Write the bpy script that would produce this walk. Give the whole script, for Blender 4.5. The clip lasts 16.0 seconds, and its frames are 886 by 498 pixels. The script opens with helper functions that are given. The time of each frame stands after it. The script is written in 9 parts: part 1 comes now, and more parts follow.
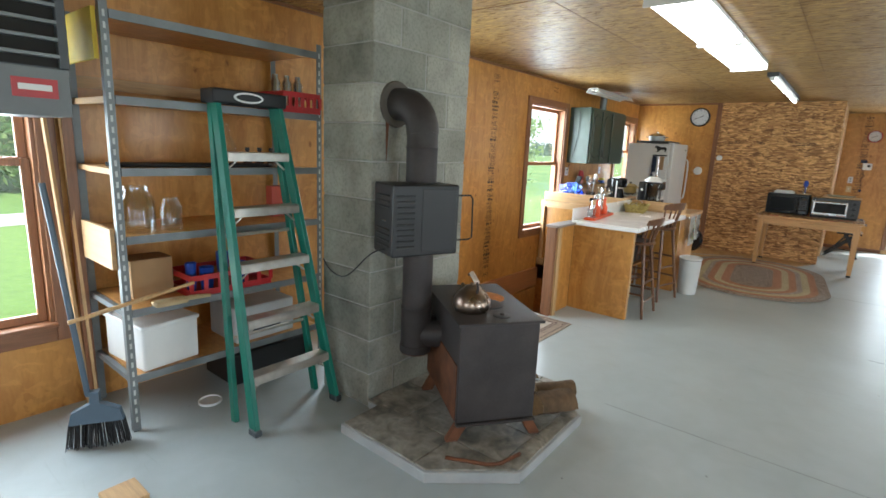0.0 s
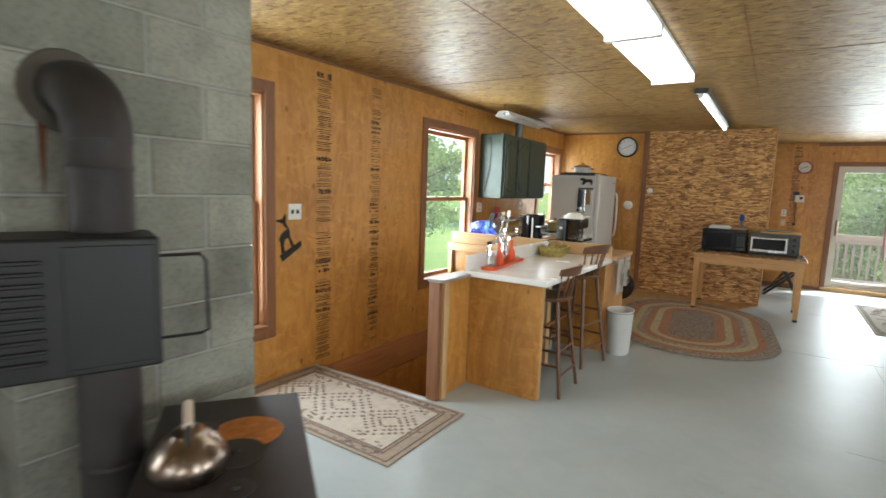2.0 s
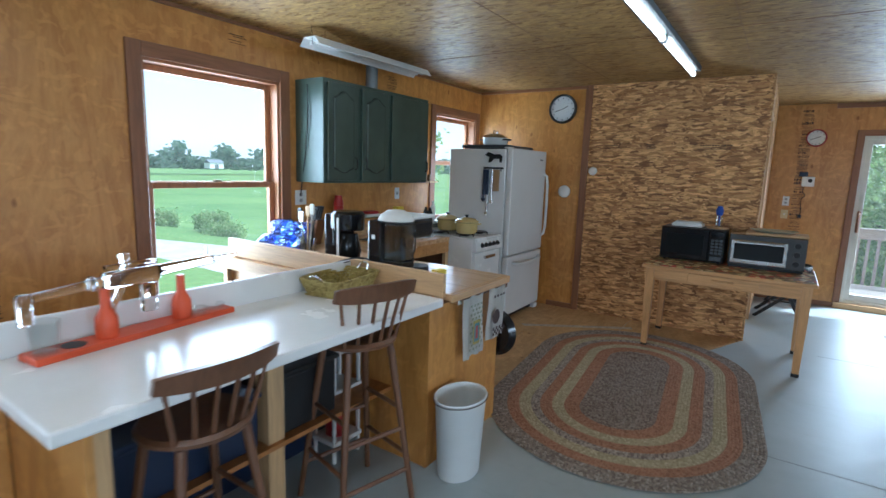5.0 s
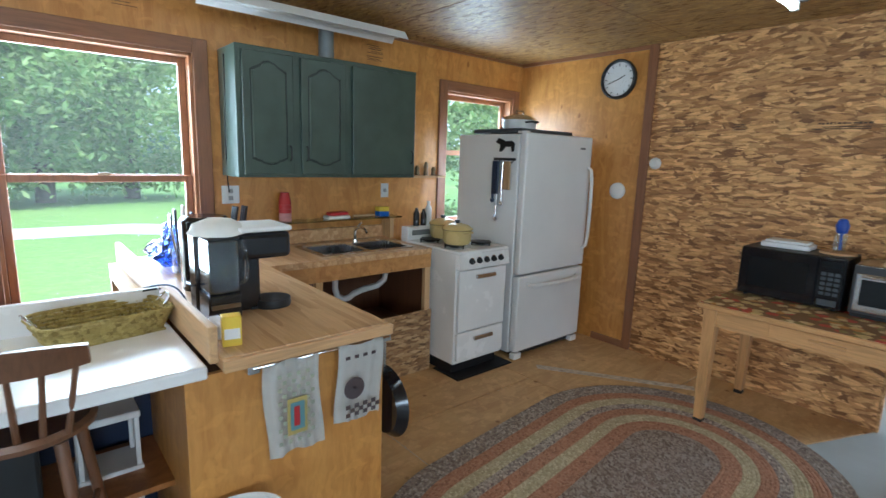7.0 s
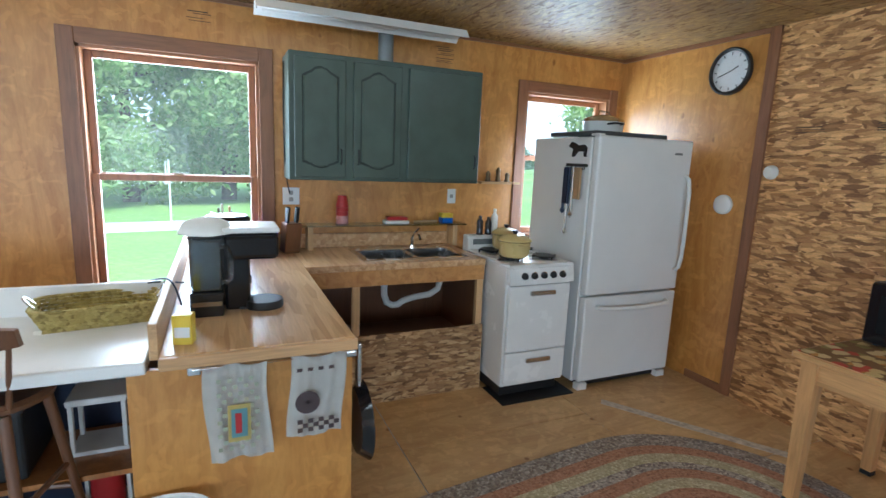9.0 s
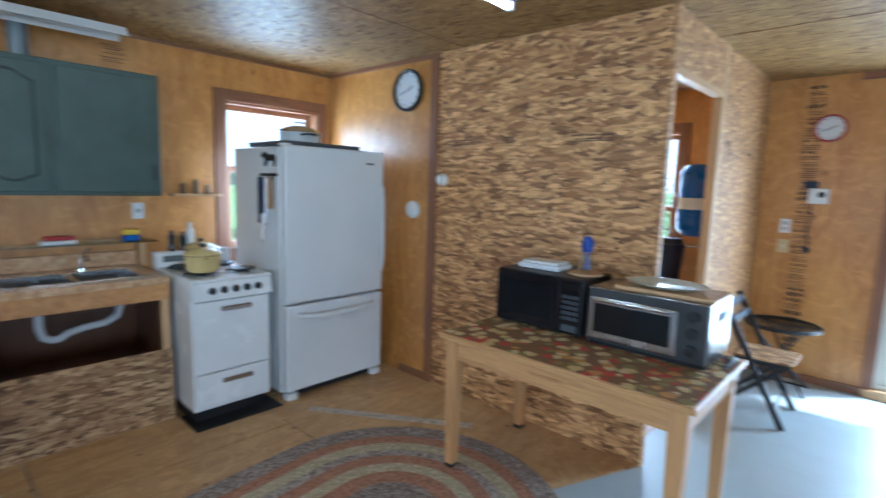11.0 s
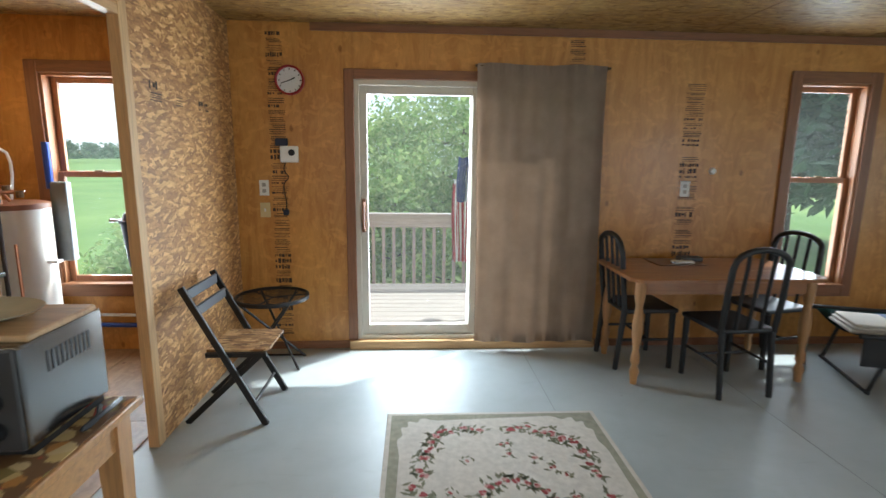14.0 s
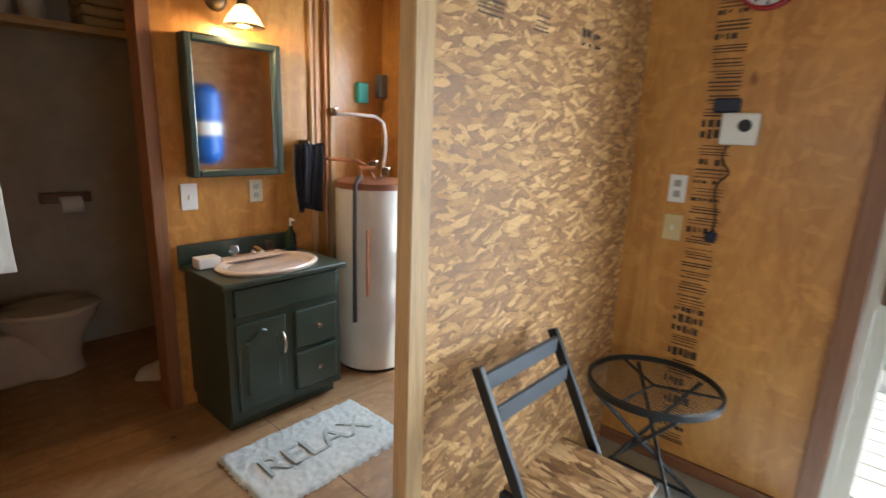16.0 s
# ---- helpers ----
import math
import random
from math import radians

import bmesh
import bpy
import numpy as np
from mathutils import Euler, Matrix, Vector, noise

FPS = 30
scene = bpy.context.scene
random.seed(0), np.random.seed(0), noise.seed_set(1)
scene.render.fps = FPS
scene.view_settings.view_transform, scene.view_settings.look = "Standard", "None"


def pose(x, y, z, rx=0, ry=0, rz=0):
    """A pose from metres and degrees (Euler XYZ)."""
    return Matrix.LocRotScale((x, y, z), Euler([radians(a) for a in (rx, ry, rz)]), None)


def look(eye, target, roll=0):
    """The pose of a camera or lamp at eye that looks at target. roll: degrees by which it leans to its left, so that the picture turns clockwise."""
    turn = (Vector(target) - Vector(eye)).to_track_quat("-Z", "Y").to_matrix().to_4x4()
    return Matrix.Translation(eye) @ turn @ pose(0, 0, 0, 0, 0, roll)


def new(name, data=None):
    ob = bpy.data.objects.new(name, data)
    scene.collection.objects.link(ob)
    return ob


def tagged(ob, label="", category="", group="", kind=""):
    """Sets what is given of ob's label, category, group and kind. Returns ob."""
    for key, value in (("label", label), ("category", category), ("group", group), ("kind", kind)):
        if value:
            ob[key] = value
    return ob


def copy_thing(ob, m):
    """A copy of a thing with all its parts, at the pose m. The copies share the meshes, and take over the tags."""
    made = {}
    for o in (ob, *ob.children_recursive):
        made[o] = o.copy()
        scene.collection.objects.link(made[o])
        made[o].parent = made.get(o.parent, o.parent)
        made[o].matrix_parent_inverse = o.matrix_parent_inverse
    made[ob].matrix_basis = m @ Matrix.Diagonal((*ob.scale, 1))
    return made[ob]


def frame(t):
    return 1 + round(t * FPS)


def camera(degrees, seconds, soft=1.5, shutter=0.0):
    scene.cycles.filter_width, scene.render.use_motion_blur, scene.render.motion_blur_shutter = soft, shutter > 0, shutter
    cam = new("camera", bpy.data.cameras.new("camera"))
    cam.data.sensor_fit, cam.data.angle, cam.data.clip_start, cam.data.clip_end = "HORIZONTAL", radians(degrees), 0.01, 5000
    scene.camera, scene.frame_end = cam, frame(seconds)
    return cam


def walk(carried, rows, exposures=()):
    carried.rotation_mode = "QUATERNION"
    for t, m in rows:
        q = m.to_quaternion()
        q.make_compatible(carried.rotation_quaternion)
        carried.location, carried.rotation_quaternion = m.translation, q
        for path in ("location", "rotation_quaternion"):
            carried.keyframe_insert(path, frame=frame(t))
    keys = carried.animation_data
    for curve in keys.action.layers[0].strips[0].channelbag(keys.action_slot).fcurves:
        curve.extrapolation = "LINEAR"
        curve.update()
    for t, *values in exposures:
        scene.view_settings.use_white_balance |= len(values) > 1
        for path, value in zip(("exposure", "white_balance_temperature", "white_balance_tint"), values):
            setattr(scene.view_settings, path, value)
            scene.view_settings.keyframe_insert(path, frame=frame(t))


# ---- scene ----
cam = camera(82.8, 16.0, soft=1.5, shutter=0.4)
PATH = [
    (0.0, (-0.117, 0.091, 1.517), (-1.342, 1.622, 1.121), 2.6),
    (0.5, (-0.163, 0.326, 1.537), (-1.448, 1.819, 1.192), 2.5),
    (1.0, (-0.22, 0.638, 1.504), (-1.509, 2.14, 1.216), 2.3),
    (1.5, (-0.282, 1.017, 1.503), (-1.493, 2.588, 1.245), 2.2),
    (2.0, (-0.302, 1.459, 1.491), (-1.389, 3.119, 1.247), 2.1),
    (2.5, (-0.298, 1.914, 1.476), (-1.333, 3.608, 1.231), 2.1),
    (3.0, (-0.28, 2.353, 1.478), (-1.295, 4.057, 1.216), 2.1),
    (3.5, (-0.257, 2.837, 1.507), (-1.261, 4.544, 1.222), 2.0),
    (4.0, (-0.262, 3.3, 1.505), (-1.288, 4.99, 1.205), 1.9),
    (4.5, (-0.233, 3.768, 1.501), (-1.288, 5.439, 1.193), 1.9),
    (5.0, (-0.204, 4.228, 1.511), (-1.303, 5.87, 1.2), 1.9),
    (7.3, (0.056, 5.993, 1.536), (-1.528, 7.161, 1.181), 2.0),
    (7.5, (0.075, 6.089, 1.539), (-1.571, 7.17, 1.184), 2.1),
    (8.0, (0.096, 6.235, 1.556), (-1.677, 7.088, 1.198), 2.3),
    (8.2, (0.101, 6.282, 1.56), (-1.702, 7.071, 1.205), 2.4),
    (10.5, (0.468, 6.83, 1.505), (-1.211, 7.89, 1.263), 2.2),
    (11.0, (0.569, 6.965, 1.52), (-0.777, 8.422, 1.263), 1.8),
    (11.5, (0.676, 7.0, 1.51), (-0.251, 8.755, 1.261), 1.5),
    (12.0, (0.735, 7.021, 1.5), (0.235, 8.94, 1.244), 1.2),
    (12.5, (0.765, 7.085, 1.497), (0.58, 9.058, 1.224), 1.0),
    (13.0, (0.805, 7.285, 1.496), (0.856, 9.263, 1.2), 0.8),
    (13.5, (0.892, 7.629, 1.509), (1.047, 9.596, 1.18), 0.7),
    (14.0, (0.945, 8.068, 1.5), (1.059, 10.034, 1.144), 0.7),
    (14.5, (0.945, 8.512, 1.475), (0.848, 10.48, 1.118), 1.1),
    (15.0, (0.871, 8.957, 1.475), (0.313, 10.839, 1.1), 1.4),
    (15.5, (0.664, 9.337, 1.463), (-0.328, 11.024, 1.057), 1.75),
    (16.0, (0.505, 9.665, 1.463), (-0.787, 11.124, 1.009), 2.15),
]
walk(cam, [(t, look(eye, target, roll)) for t, eye, target, roll in PATH],
     exposures=[(0.0, 0.78, 5860, 3), (2.0, 0.68, 6160, 3), (3.5, 0.46, 5260, 2), (5.0, 0.46, 4860, 1), (7.5, 1.0, 5110, 1), (8.2, 1.0, 5060, 1), (10.5, 1.12, 4860, 1), (11.0, 1.1, 4460, 0), (12.0, 0.78, 4560, 0), (12.5, 0.68, 5110, 1), (13.0, 0.6, 5560, 2), (13.5, 0.55, 5710, 3), (14.5, 0.35, 5760, 3), (15.5, 0.58, 5710, 3), (16.0, 0.72, 5610, 3)])

# ------------------------------------------------------------------ light
world = bpy.data.worlds.new("sky")
scene.world = world
world.use_nodes = True
wn = world.node_tree
sky = wn.nodes.new("ShaderNodeTexSky")
sky.sky_type = "NISHITA"
sky.sun_disc = False
sky.sun_elevation, sky.sun_rotation = radians(52), radians(48)
sky.dust_density, sky.air_density = 1.5, 1.0
haze = wn.nodes.new("ShaderNodeMix")
haze.data_type = "RGBA"
haze.inputs[0].default_value = 0.5
haze.inputs[7].default_value = (8.0, 8.3, 8.7, 1)
wn.links.new(sky.outputs[0], haze.inputs[6])
wn.nodes["Background"].inputs["Strength"].default_value = 0.15
wn.links.new(haze.outputs[2], wn.nodes["Background"].inputs["Color"])

sun = new("sun", bpy.data.lights.new("sun", "SUN"))
sun.data.energy, sun.data.angle, sun.data.color = 4.6, radians(1.2), (1.0, 0.95, 0.86)
sun.matrix_world = look((6.0, 16.0, 11.0), (1.0, 11.5, 0.0))


def window_light(name, centre, facing, width, height, watts, colour=(0.93, 0.97, 1.0)):
    lamp = bpy.data.lights.new(name, "AREA")
    lamp.shape, lamp.size, lamp.size_y, lamp.energy, lamp.color = "RECTANGLE", width, height, watts, colour
    ob = new(name, lamp)
    c = Vector(centre)
    ob.matrix_world = look(c, c + Vector(facing))
    return ob


WINDOW_LIGHTS = (
    ("window_light", (-3.50, 0.32, 1.3), (1, 0, 0), 0.9, 1.5, 34), ("window_light", (-3.50, 3.28, 1.3), (1, 0, 0), 0.9, 1.5, 34),
    ("window_light", (-3.50, 6.22, 1.3), (1, 0, 0), 0.9, 1.5, 40), ("window_light", (-3.50, 9.1, 1.4), (1, 0, 0), 0.75, 1.2, 18),
    ("door_light", (0.98, 12.10, 1.1), (0, -1, 0), 0.8, 1.9, 44), ("window_light", (4.17, 12.10, 1.3), (0, -1, 0), 0.5, 1.5, 16),
    ("window_light", (-1.36, 12.10, 1.3), (0, -1, 0), 0.5, 1.4, 24),
    # fill lamps at added windows in the unseen east and south walls
    ("window_light", (6.48, 5.0, 1.4), (-1, 0, 0), 1.6, 1.5, 65), ("window_light", (6.48, 9.4, 1.4), (-1, 0, 0), 1.6, 1.5, 10),
    ("window_light", (6.48, 0.6, 1.4), (-1, 0, 0), 1.6, 1.5, 80),
    ("window_light", (-1.0, -2.38, 1.4), (0, 1, 0), 1.6, 1.5, 14), ("window_light", (2.2, -2.38, 1.4), (0, 1, 0), 1.6, 1.5, 34))
for lamp_row in WINDOW_LIGHTS:
    window_light(*lamp_row)

# ------------------------------------------------------------------ materials
class Mat:
    """A node material with a Principled shader; v() gives object coordinates, scaled and turned."""

    def __init__(self, name, rough=0.6, metal=0.0, **inputs):
        self.m = bpy.data.materials.new(name)
        self.m.use_nodes = True
        self.t = self.m.node_tree
        self.p = self.t.nodes["Principled BSDF"]
        self.p.inputs["Roughness"].default_value = rough
        self.p.inputs["Metallic"].default_value = metal
        for key, value in inputs.items():
            self.p.inputs[key.replace("_", " ")].default_value = value

    def n(self, kind, inputs=(), **props):
        node = self.t.nodes.new(kind)
        for key, value in props.items():
            if key == "operation":
                node.operation = value
            elif key == "blend_type":
                node.blend_type = value
            elif key == "data_type":
                node.data_type = value
            elif key == "feature":
                node.feature = value
            elif key == "wave_type":
                node.wave_type = value
            elif key == "bands_direction":
                node.bands_direction = value
        for key, value in dict(inputs).items():
            if isinstance(value, bpy.types.NodeSocket):
                self.t.links.new(value, node.inputs[key])
            else:
                node.inputs[key].default_value = value
        return node

    def v(self, scale=(1, 1, 1), turn=(0, 0, 0), source=None):
        src = source or self.n("ShaderNodeTexCoord").outputs["Object"]
        return self.n("ShaderNodeMapping", {"Vector": src, "Scale": scale, "Rotation": [radians(a) for a in turn]}).outputs[0]

    def noise(self, vec, scale, detail=4.0, distort=0.0, rough=0.55):
        return self.n("ShaderNodeTexNoise", {"Vector": vec, "Scale": scale, "Detail": detail, "Distortion": distort, "Roughness": rough}).outputs[0]

    def ramp(self, fac, *stops):
        node = self.n("ShaderNodeValToRGB", {"Fac": fac})
        el = node.color_ramp.elements
        while len(el) < len(stops):
            el.new(0.5)
        for e, (pos, col) in zip(el, stops):
            e.position = pos
            e.color = (*col, 1) if len(col) == 3 else col
        return node.outputs[0]

    def mix(self, fac, a, b, blend="MIX"):
        node = self.n("ShaderNodeMix", {}, data_type="RGBA", blend_type=blend)
        for sock, value in ((node.inputs[0], fac), (node.inputs[6], a), (node.inputs[7], b)):
            if isinstance(value, bpy.types.NodeSocket):
                self.t.links.new(value, sock)
            elif sock == node.inputs[0]:
                sock.default_value = value
            else:
                sock.default_value = (*value, 1)
        return node.outputs[2]

    def math(self, op, a, b=0.0):
        node = self.n("ShaderNodeMath", {}, operation=op)
        for sock, value in ((node.inputs[0], a), (node.inputs[1], b)):
            if isinstance(value, bpy.types.NodeSocket):
                self.t.links.new(value, sock)
            else:
                sock.default_value = value
        return node.outputs[0]

    def base(self, col):
        self.t.links.new(col, self.p.inputs["Base Color"])
        return self

    def rough(self, fac, low, high):
        r = self.n("ShaderNodeMapRange", {"Value": fac, "To Min": low, "To Max": high}).outputs[0]
        self.t.links.new(r, self.p.inputs["Roughness"])
        return self

    def bump(self, height, strength=0.2, distance=0.003):
        b = self.n("ShaderNodeBump", {"Height": height, "Strength": strength, "Distance": distance}).outputs[0]
        self.t.links.new(b, self.p.inputs["Normal"])
        return self


def dim(c, k):
    return tuple(min(1.0, max(0.0, a * k)) for a in c)


def plain(name, col, rough=0.5, metal=0.0, vary=0.12, size=6.0, bump=0.08, **inputs):
    """Paint, plastic or metal with faint blotches, fine grain and handling marks."""
    m = Mat(name, rough, metal, **inputs)
    v = m.v()
    big, fine = m.noise(v, size, 3), m.noise(v, size * 22, 3)
    c = m.ramp(big, (0.3, dim(col, 1 - vary)), (0.7, dim(col, 1 + vary)))
    c = m.mix(0.25 * min(1, vary * 3), c, m.ramp(fine, (0.35, dim(col, 0.75)), (0.65, dim(col, 1.15))))
    return m.base(c).rough(big, max(0.04, rough - 0.08), min(1, rough + 0.1)).bump(fine, bump, 0.002).m


def plywood(name, light, dark, grain=(3.2, 3.2, 0.8), rough=0.38, coat=0.25):
    m = Mat(name, rough, Coat_Weight=coat, Coat_Roughness=0.25)
    v = m.v(grain)
    fig = m.noise(v, 1.1, 5, 3.2, 0.58)
    fine = m.noise(m.v(tuple(a * 7 for a in grain)), 3.0, 3, 0.6)
    mid = tuple((a + b) / 2 for a, b in zip(light, dark))
    c = m.ramp(fig, (0.28, dark), (0.47, mid), (0.56, light), (0.72, mid))
    c = m.mix(0.2, c, m.ramp(fine, (0.3, dim(dark, 0.8)), (0.7, dim(light, 1.1))))
    blotch = m.noise(m.v(), 0.9, 4, 0.5)
    c = m.mix(0.5, c, m.ramp(blotch, (0.3, (0.62, 0.55, 0.48)), (0.7, (1.0, 1.0, 1.0))), "MULTIPLY")
    patch = m.n("ShaderNodeTexVoronoi", {"Vector": m.v((5.5, 5.5, 3.2), (10, 14, 0)), "Scale": 1.0, "Randomness": 1.0})
    knot = m.ramp(patch.outputs["Distance"], (0.05, (0.42, 0.30, 0.19)), (0.10, (1, 1, 1)))
    c = m.mix(0.8, c, knot, "MULTIPLY")
    sheet = m.n("ShaderNodeTexVoronoi", {"Vector": m.v((5.0, 5.0, 9.0), (12, 8, 20)), "Scale": 1.0})
    fleck = m.ramp(m.n("ShaderNodeSeparateColor", {"Color": sheet.outputs["Color"]}).outputs[0], (0.45, (1, 1, 1)), (0.95, (0.90, 0.83, 0.72)))
    c = m.mix(0.35, c, fleck, "MULTIPLY")
    wave = m.n("ShaderNodeTexNoise", {"Vector": m.v(), "Scale": 6.0, "Detail": 3.0}).outputs["Color"]
    sway = m.n("ShaderNodeVectorMath", {0: wave, 1: (0.22, 0.22, 0.22)}, operation="MULTIPLY").outputs[0]
    bent = m.n("ShaderNodeVectorMath", {0: m.v(), 1: sway}, operation="ADD").outputs[0]
    for turn, size in (((25, 20, 35), (9.0, 9.0, 30.0)), ((-35, -25, 20), (30.0, 30.0, 8.0))):
        fl = m.n("ShaderNodeTexVoronoi", {"Vector": m.v(size, turn, bent), "Scale": 1.0, "Randomness": 1.0})
        pick = m.n("ShaderNodeSeparateColor", {"Color": fl.outputs["Color"]}).outputs[1]
        inside = m.math("SUBTRACT", m.math("MULTIPLY", m.ramp(pick, (0.62, (0, 0, 0)), (0.9, (1, 1, 1))), 0.9), m.math("ADD", fl.outputs["Distance"], m.math("MULTIPLY", fine, 0.25)))
        c = m.mix(m.ramp(inside, (0.0, (0, 0, 0)), (0.25, (0.26, 0.26, 0.26))), c, dim(light, 1.2))
    return m.base(c).rough(blotch, rough - 0.1, rough + 0.12).bump(fine, 0.12, 0.002).m


def osb(name, normal, tones, scale=1.0, rough=0.6, fan=(-60, 38, -24, 14, -8, 3)):
    """Pressed wood flakes: layers of long cells lying at several angles in the board's plane."""
    m = Mat(name, rough)
    turn_axis = {"x": 0, "y": 1, "z": 2}[normal]
    src = m.n("ShaderNodeTexCoord").outputs["Object"]
    wob = m.n("ShaderNodeTexNoise", {"Vector": src, "Scale": 9.0 * scale, "Detail": 2.0})
    off = m.n("ShaderNodeVectorMath", {0: wob.outputs["Color"], 1: (0.018, 0.018, 0.018)}, operation="MULTIPLY").outputs[0]
    src = m.n("ShaderNodeVectorMath", {0: src, 1: off}, operation="ADD").outputs[0]
    stretch = {"x": (30, 8.5, 34), "y": (7.5, 30, 34), "z": (8.5, 30, 30)}[normal]
    col, height = None, None
    for k, ang in enumerate(fan):
        turn = [0, 0, 0]
        turn[turn_axis] = ang
        first = m.v((1, 1, 1), turn, src)
        size = (1.0 + 0.13 * k) * scale
        vo = m.n("ShaderNodeTexVoronoi", {"Vector": m.v(tuple(a * size for a in stretch), (0, 0, 0), first), "Scale": 1.0, "Randomness": 1.0})
        sep = m.n("ShaderNodeSeparateColor", {"Color": vo.outputs["Color"]})
        c = m.ramp(sep.outputs[0], *[(i / (len(tones) - 1) * 0.9 + 0.05, t) for i, t in enumerate(tones)])
        streak = m.noise(m.v(tuple(a * 5 * size for a in stretch), (0, 0, 0), first), 1.0, 3)
        c = m.mix(0.45, c, m.ramp(streak, (0.32, (0.5, 0.44, 0.38)), (0.68, (1.12, 1.1, 1.02))), "MULTIPLY")
        edge = m.ramp(vo.outputs["Distance"], (0.5, (1, 1, 1)), (0.95, (0.42, 0.34, 0.27)))
        c = m.mix(0.6, c, edge, "MULTIPLY")
        if col is None:
            col, height = c, sep.outputs[0]
        else:
            keep = m.math("GREATER_THAN", sep.outputs[1], 0.60)
            col = m.mix(keep, col, c)
            height = m.n("ShaderNodeMix", {0: keep, 2: height, 3: sep.outputs[0]}).outputs[0]
    gaps = m.noise(m.v(tuple(a * 1.4 for a in stretch)), 1.0, 3)
    col = m.mix(0.6, col, m.ramp(gaps, (0.26, (0.30, 0.24, 0.19)), (0.34, (1, 1, 1))), "MULTIPLY")
    big = m.noise(m.v(), 1.1, 3)
    col = m.mix(0.45, col, m.ramp(big, (0.3, (0.75, 0.70, 0.64)), (0.7, (1.05, 1.03, 1.0))), "MULTIPLY")
    return m.base(col).bump(height, 0.35, 0.003).rough(height, rough - 0.12, rough + 0.12).m


def timber(name, col, axis=2, rough=0.5, contrast=0.35, coat=0.1):
    """Sawn wood with its grain along one local axis."""
    m = Mat(name, rough, Coat_Weight=coat, Coat_Roughness=0.3)
    scale = [22.0, 22.0, 22.0]
    scale[axis] = 1.4
    g = m.noise(m.v(tuple(scale)), 1.4, 5, 1.2, 0.6)
    f = m.noise(m.v(tuple(a * 6 for a in scale)), 1.5, 2)
    c = m.ramp(g, (0.28, dim(col, 1 - contrast)), (0.5, col), (0.74, dim(col, 1 + contrast * 0.7)))
    c = m.mix(0.3, c, m.ramp(f, (0.3, dim(col, 0.7)), (0.7, dim(col, 1.2))))
    return m.base(c).rough(g, rough - 0.08, rough + 0.12).bump(f, 0.12, 0.002).m


def glass(name, tint=(1, 1, 1), rough=0.0):
    m = Mat(name, rough, Transmission_Weight=1.0, IOR=1.45)
    m.p.inputs["Base Color"].default_value = (*tint, 1)
    return m.m


def pane_glass():
    """Thin clear pane: mostly clear, with a Fresnel sheen and a pale veil imitating outdoor glare."""
    m = Mat("window_glass", 0.02)
    out = m.t.nodes["Material Output"]
    clear, gloss = m.n("ShaderNodeBsdfTransparent"), m.n("ShaderNodeBsdfGlossy", {"Roughness": 0.02})
    face = m.n("ShaderNodeLayerWeight", {"Blend": 0.5}).outputs["Facing"]
    sheen = m.math("ADD", m.math("MULTIPLY", m.math("POWER", face, 4.0), 0.35), 0.004)
    mix = m.n("ShaderNodeMixShader", {0: sheen, 1: clear.outputs[0], 2: gloss.outputs[0]})
    # faint translucent layer imitates the hazy glare of the bright outdoors
    veil = m.n("ShaderNodeBsdfTranslucent", {"Color": (0.95, 0.95, 0.88, 1)})
    smear = m.n("ShaderNodeMapRange", {"Value": m.noise(m.v((1, 1, 0.6)), 2.2, 3), "To Min": 0.004, "To Max": 0.007}).outputs[0]
    veiled = m.n("ShaderNodeMixShader", {0: smear, 1: mix.outputs[0], 2: veil.outputs[0]})
    m.t.links.new(veiled.outputs[0], out.inputs[0])
    return m.m


def thin_glass(name):
    """Hollow blown glass: clear in the middle, bright and glossy towards its rims."""
    m = Mat(name, 0.05)
    clear = m.n("ShaderNodeBsdfTransparent", {"Color": (0.93, 0.95, 0.95, 1)})
    gloss = m.n("ShaderNodeBsdfGlossy", {"Roughness": 0.05, "Color": (0.95, 0.97, 0.97, 1)})
    face = m.n("ShaderNodeLayerWeight", {"Blend": 0.5}).outputs["Facing"]
    sheen = m.math("ADD", m.math("MULTIPLY", m.math("POWER", face, 2.5), 0.45), 0.05)
    mix = m.n("ShaderNodeMixShader", {0: sheen, 1: clear.outputs[0], 2: gloss.outputs[0]})
    m.t.links.new(mix.outputs[0], m.t.nodes["Material Output"].inputs[0])
    return m.m


def glow(name, col, strength):
    m = Mat(name, 0.4)
    m.p.inputs["Base Color"].default_value = (*col, 1)
    m.p.inputs["Emission Color"].default_value = (*col, 1)
    m.p.inputs["Emission Strength"].default_value = strength
    return m.m


def concrete_block():
    m = Mat("concrete_block", 0.9)
    v = m.v()
    info = m.n("ShaderNodeObjectInfo").outputs["Random"]
    big, pits, fine = m.noise(v, 3.0, 4), m.noise(v, 60, 4), m.noise(v, 160, 2)
    c = m.ramp(big, (0.3, (0.21, 0.206, 0.178)), (0.5, (0.37, 0.364, 0.318)), (0.75, (0.49, 0.48, 0.42)))
    c = m.mix(0.45, c, m.ramp(pits, (0.3, (0.5, 0.5, 0.48)), (0.55, (1, 1, 1))), "MULTIPLY")
    tone = m.ramp(info, (0.0, (0.64, 0.65, 0.63)), (1.0, (1.0, 1.0, 0.98)))
    c = m.mix(1.0, c, tone, "MULTIPLY")
    return m.base(c).bump(m.math("ADD", pits, fine), 0.5, 0.004).m


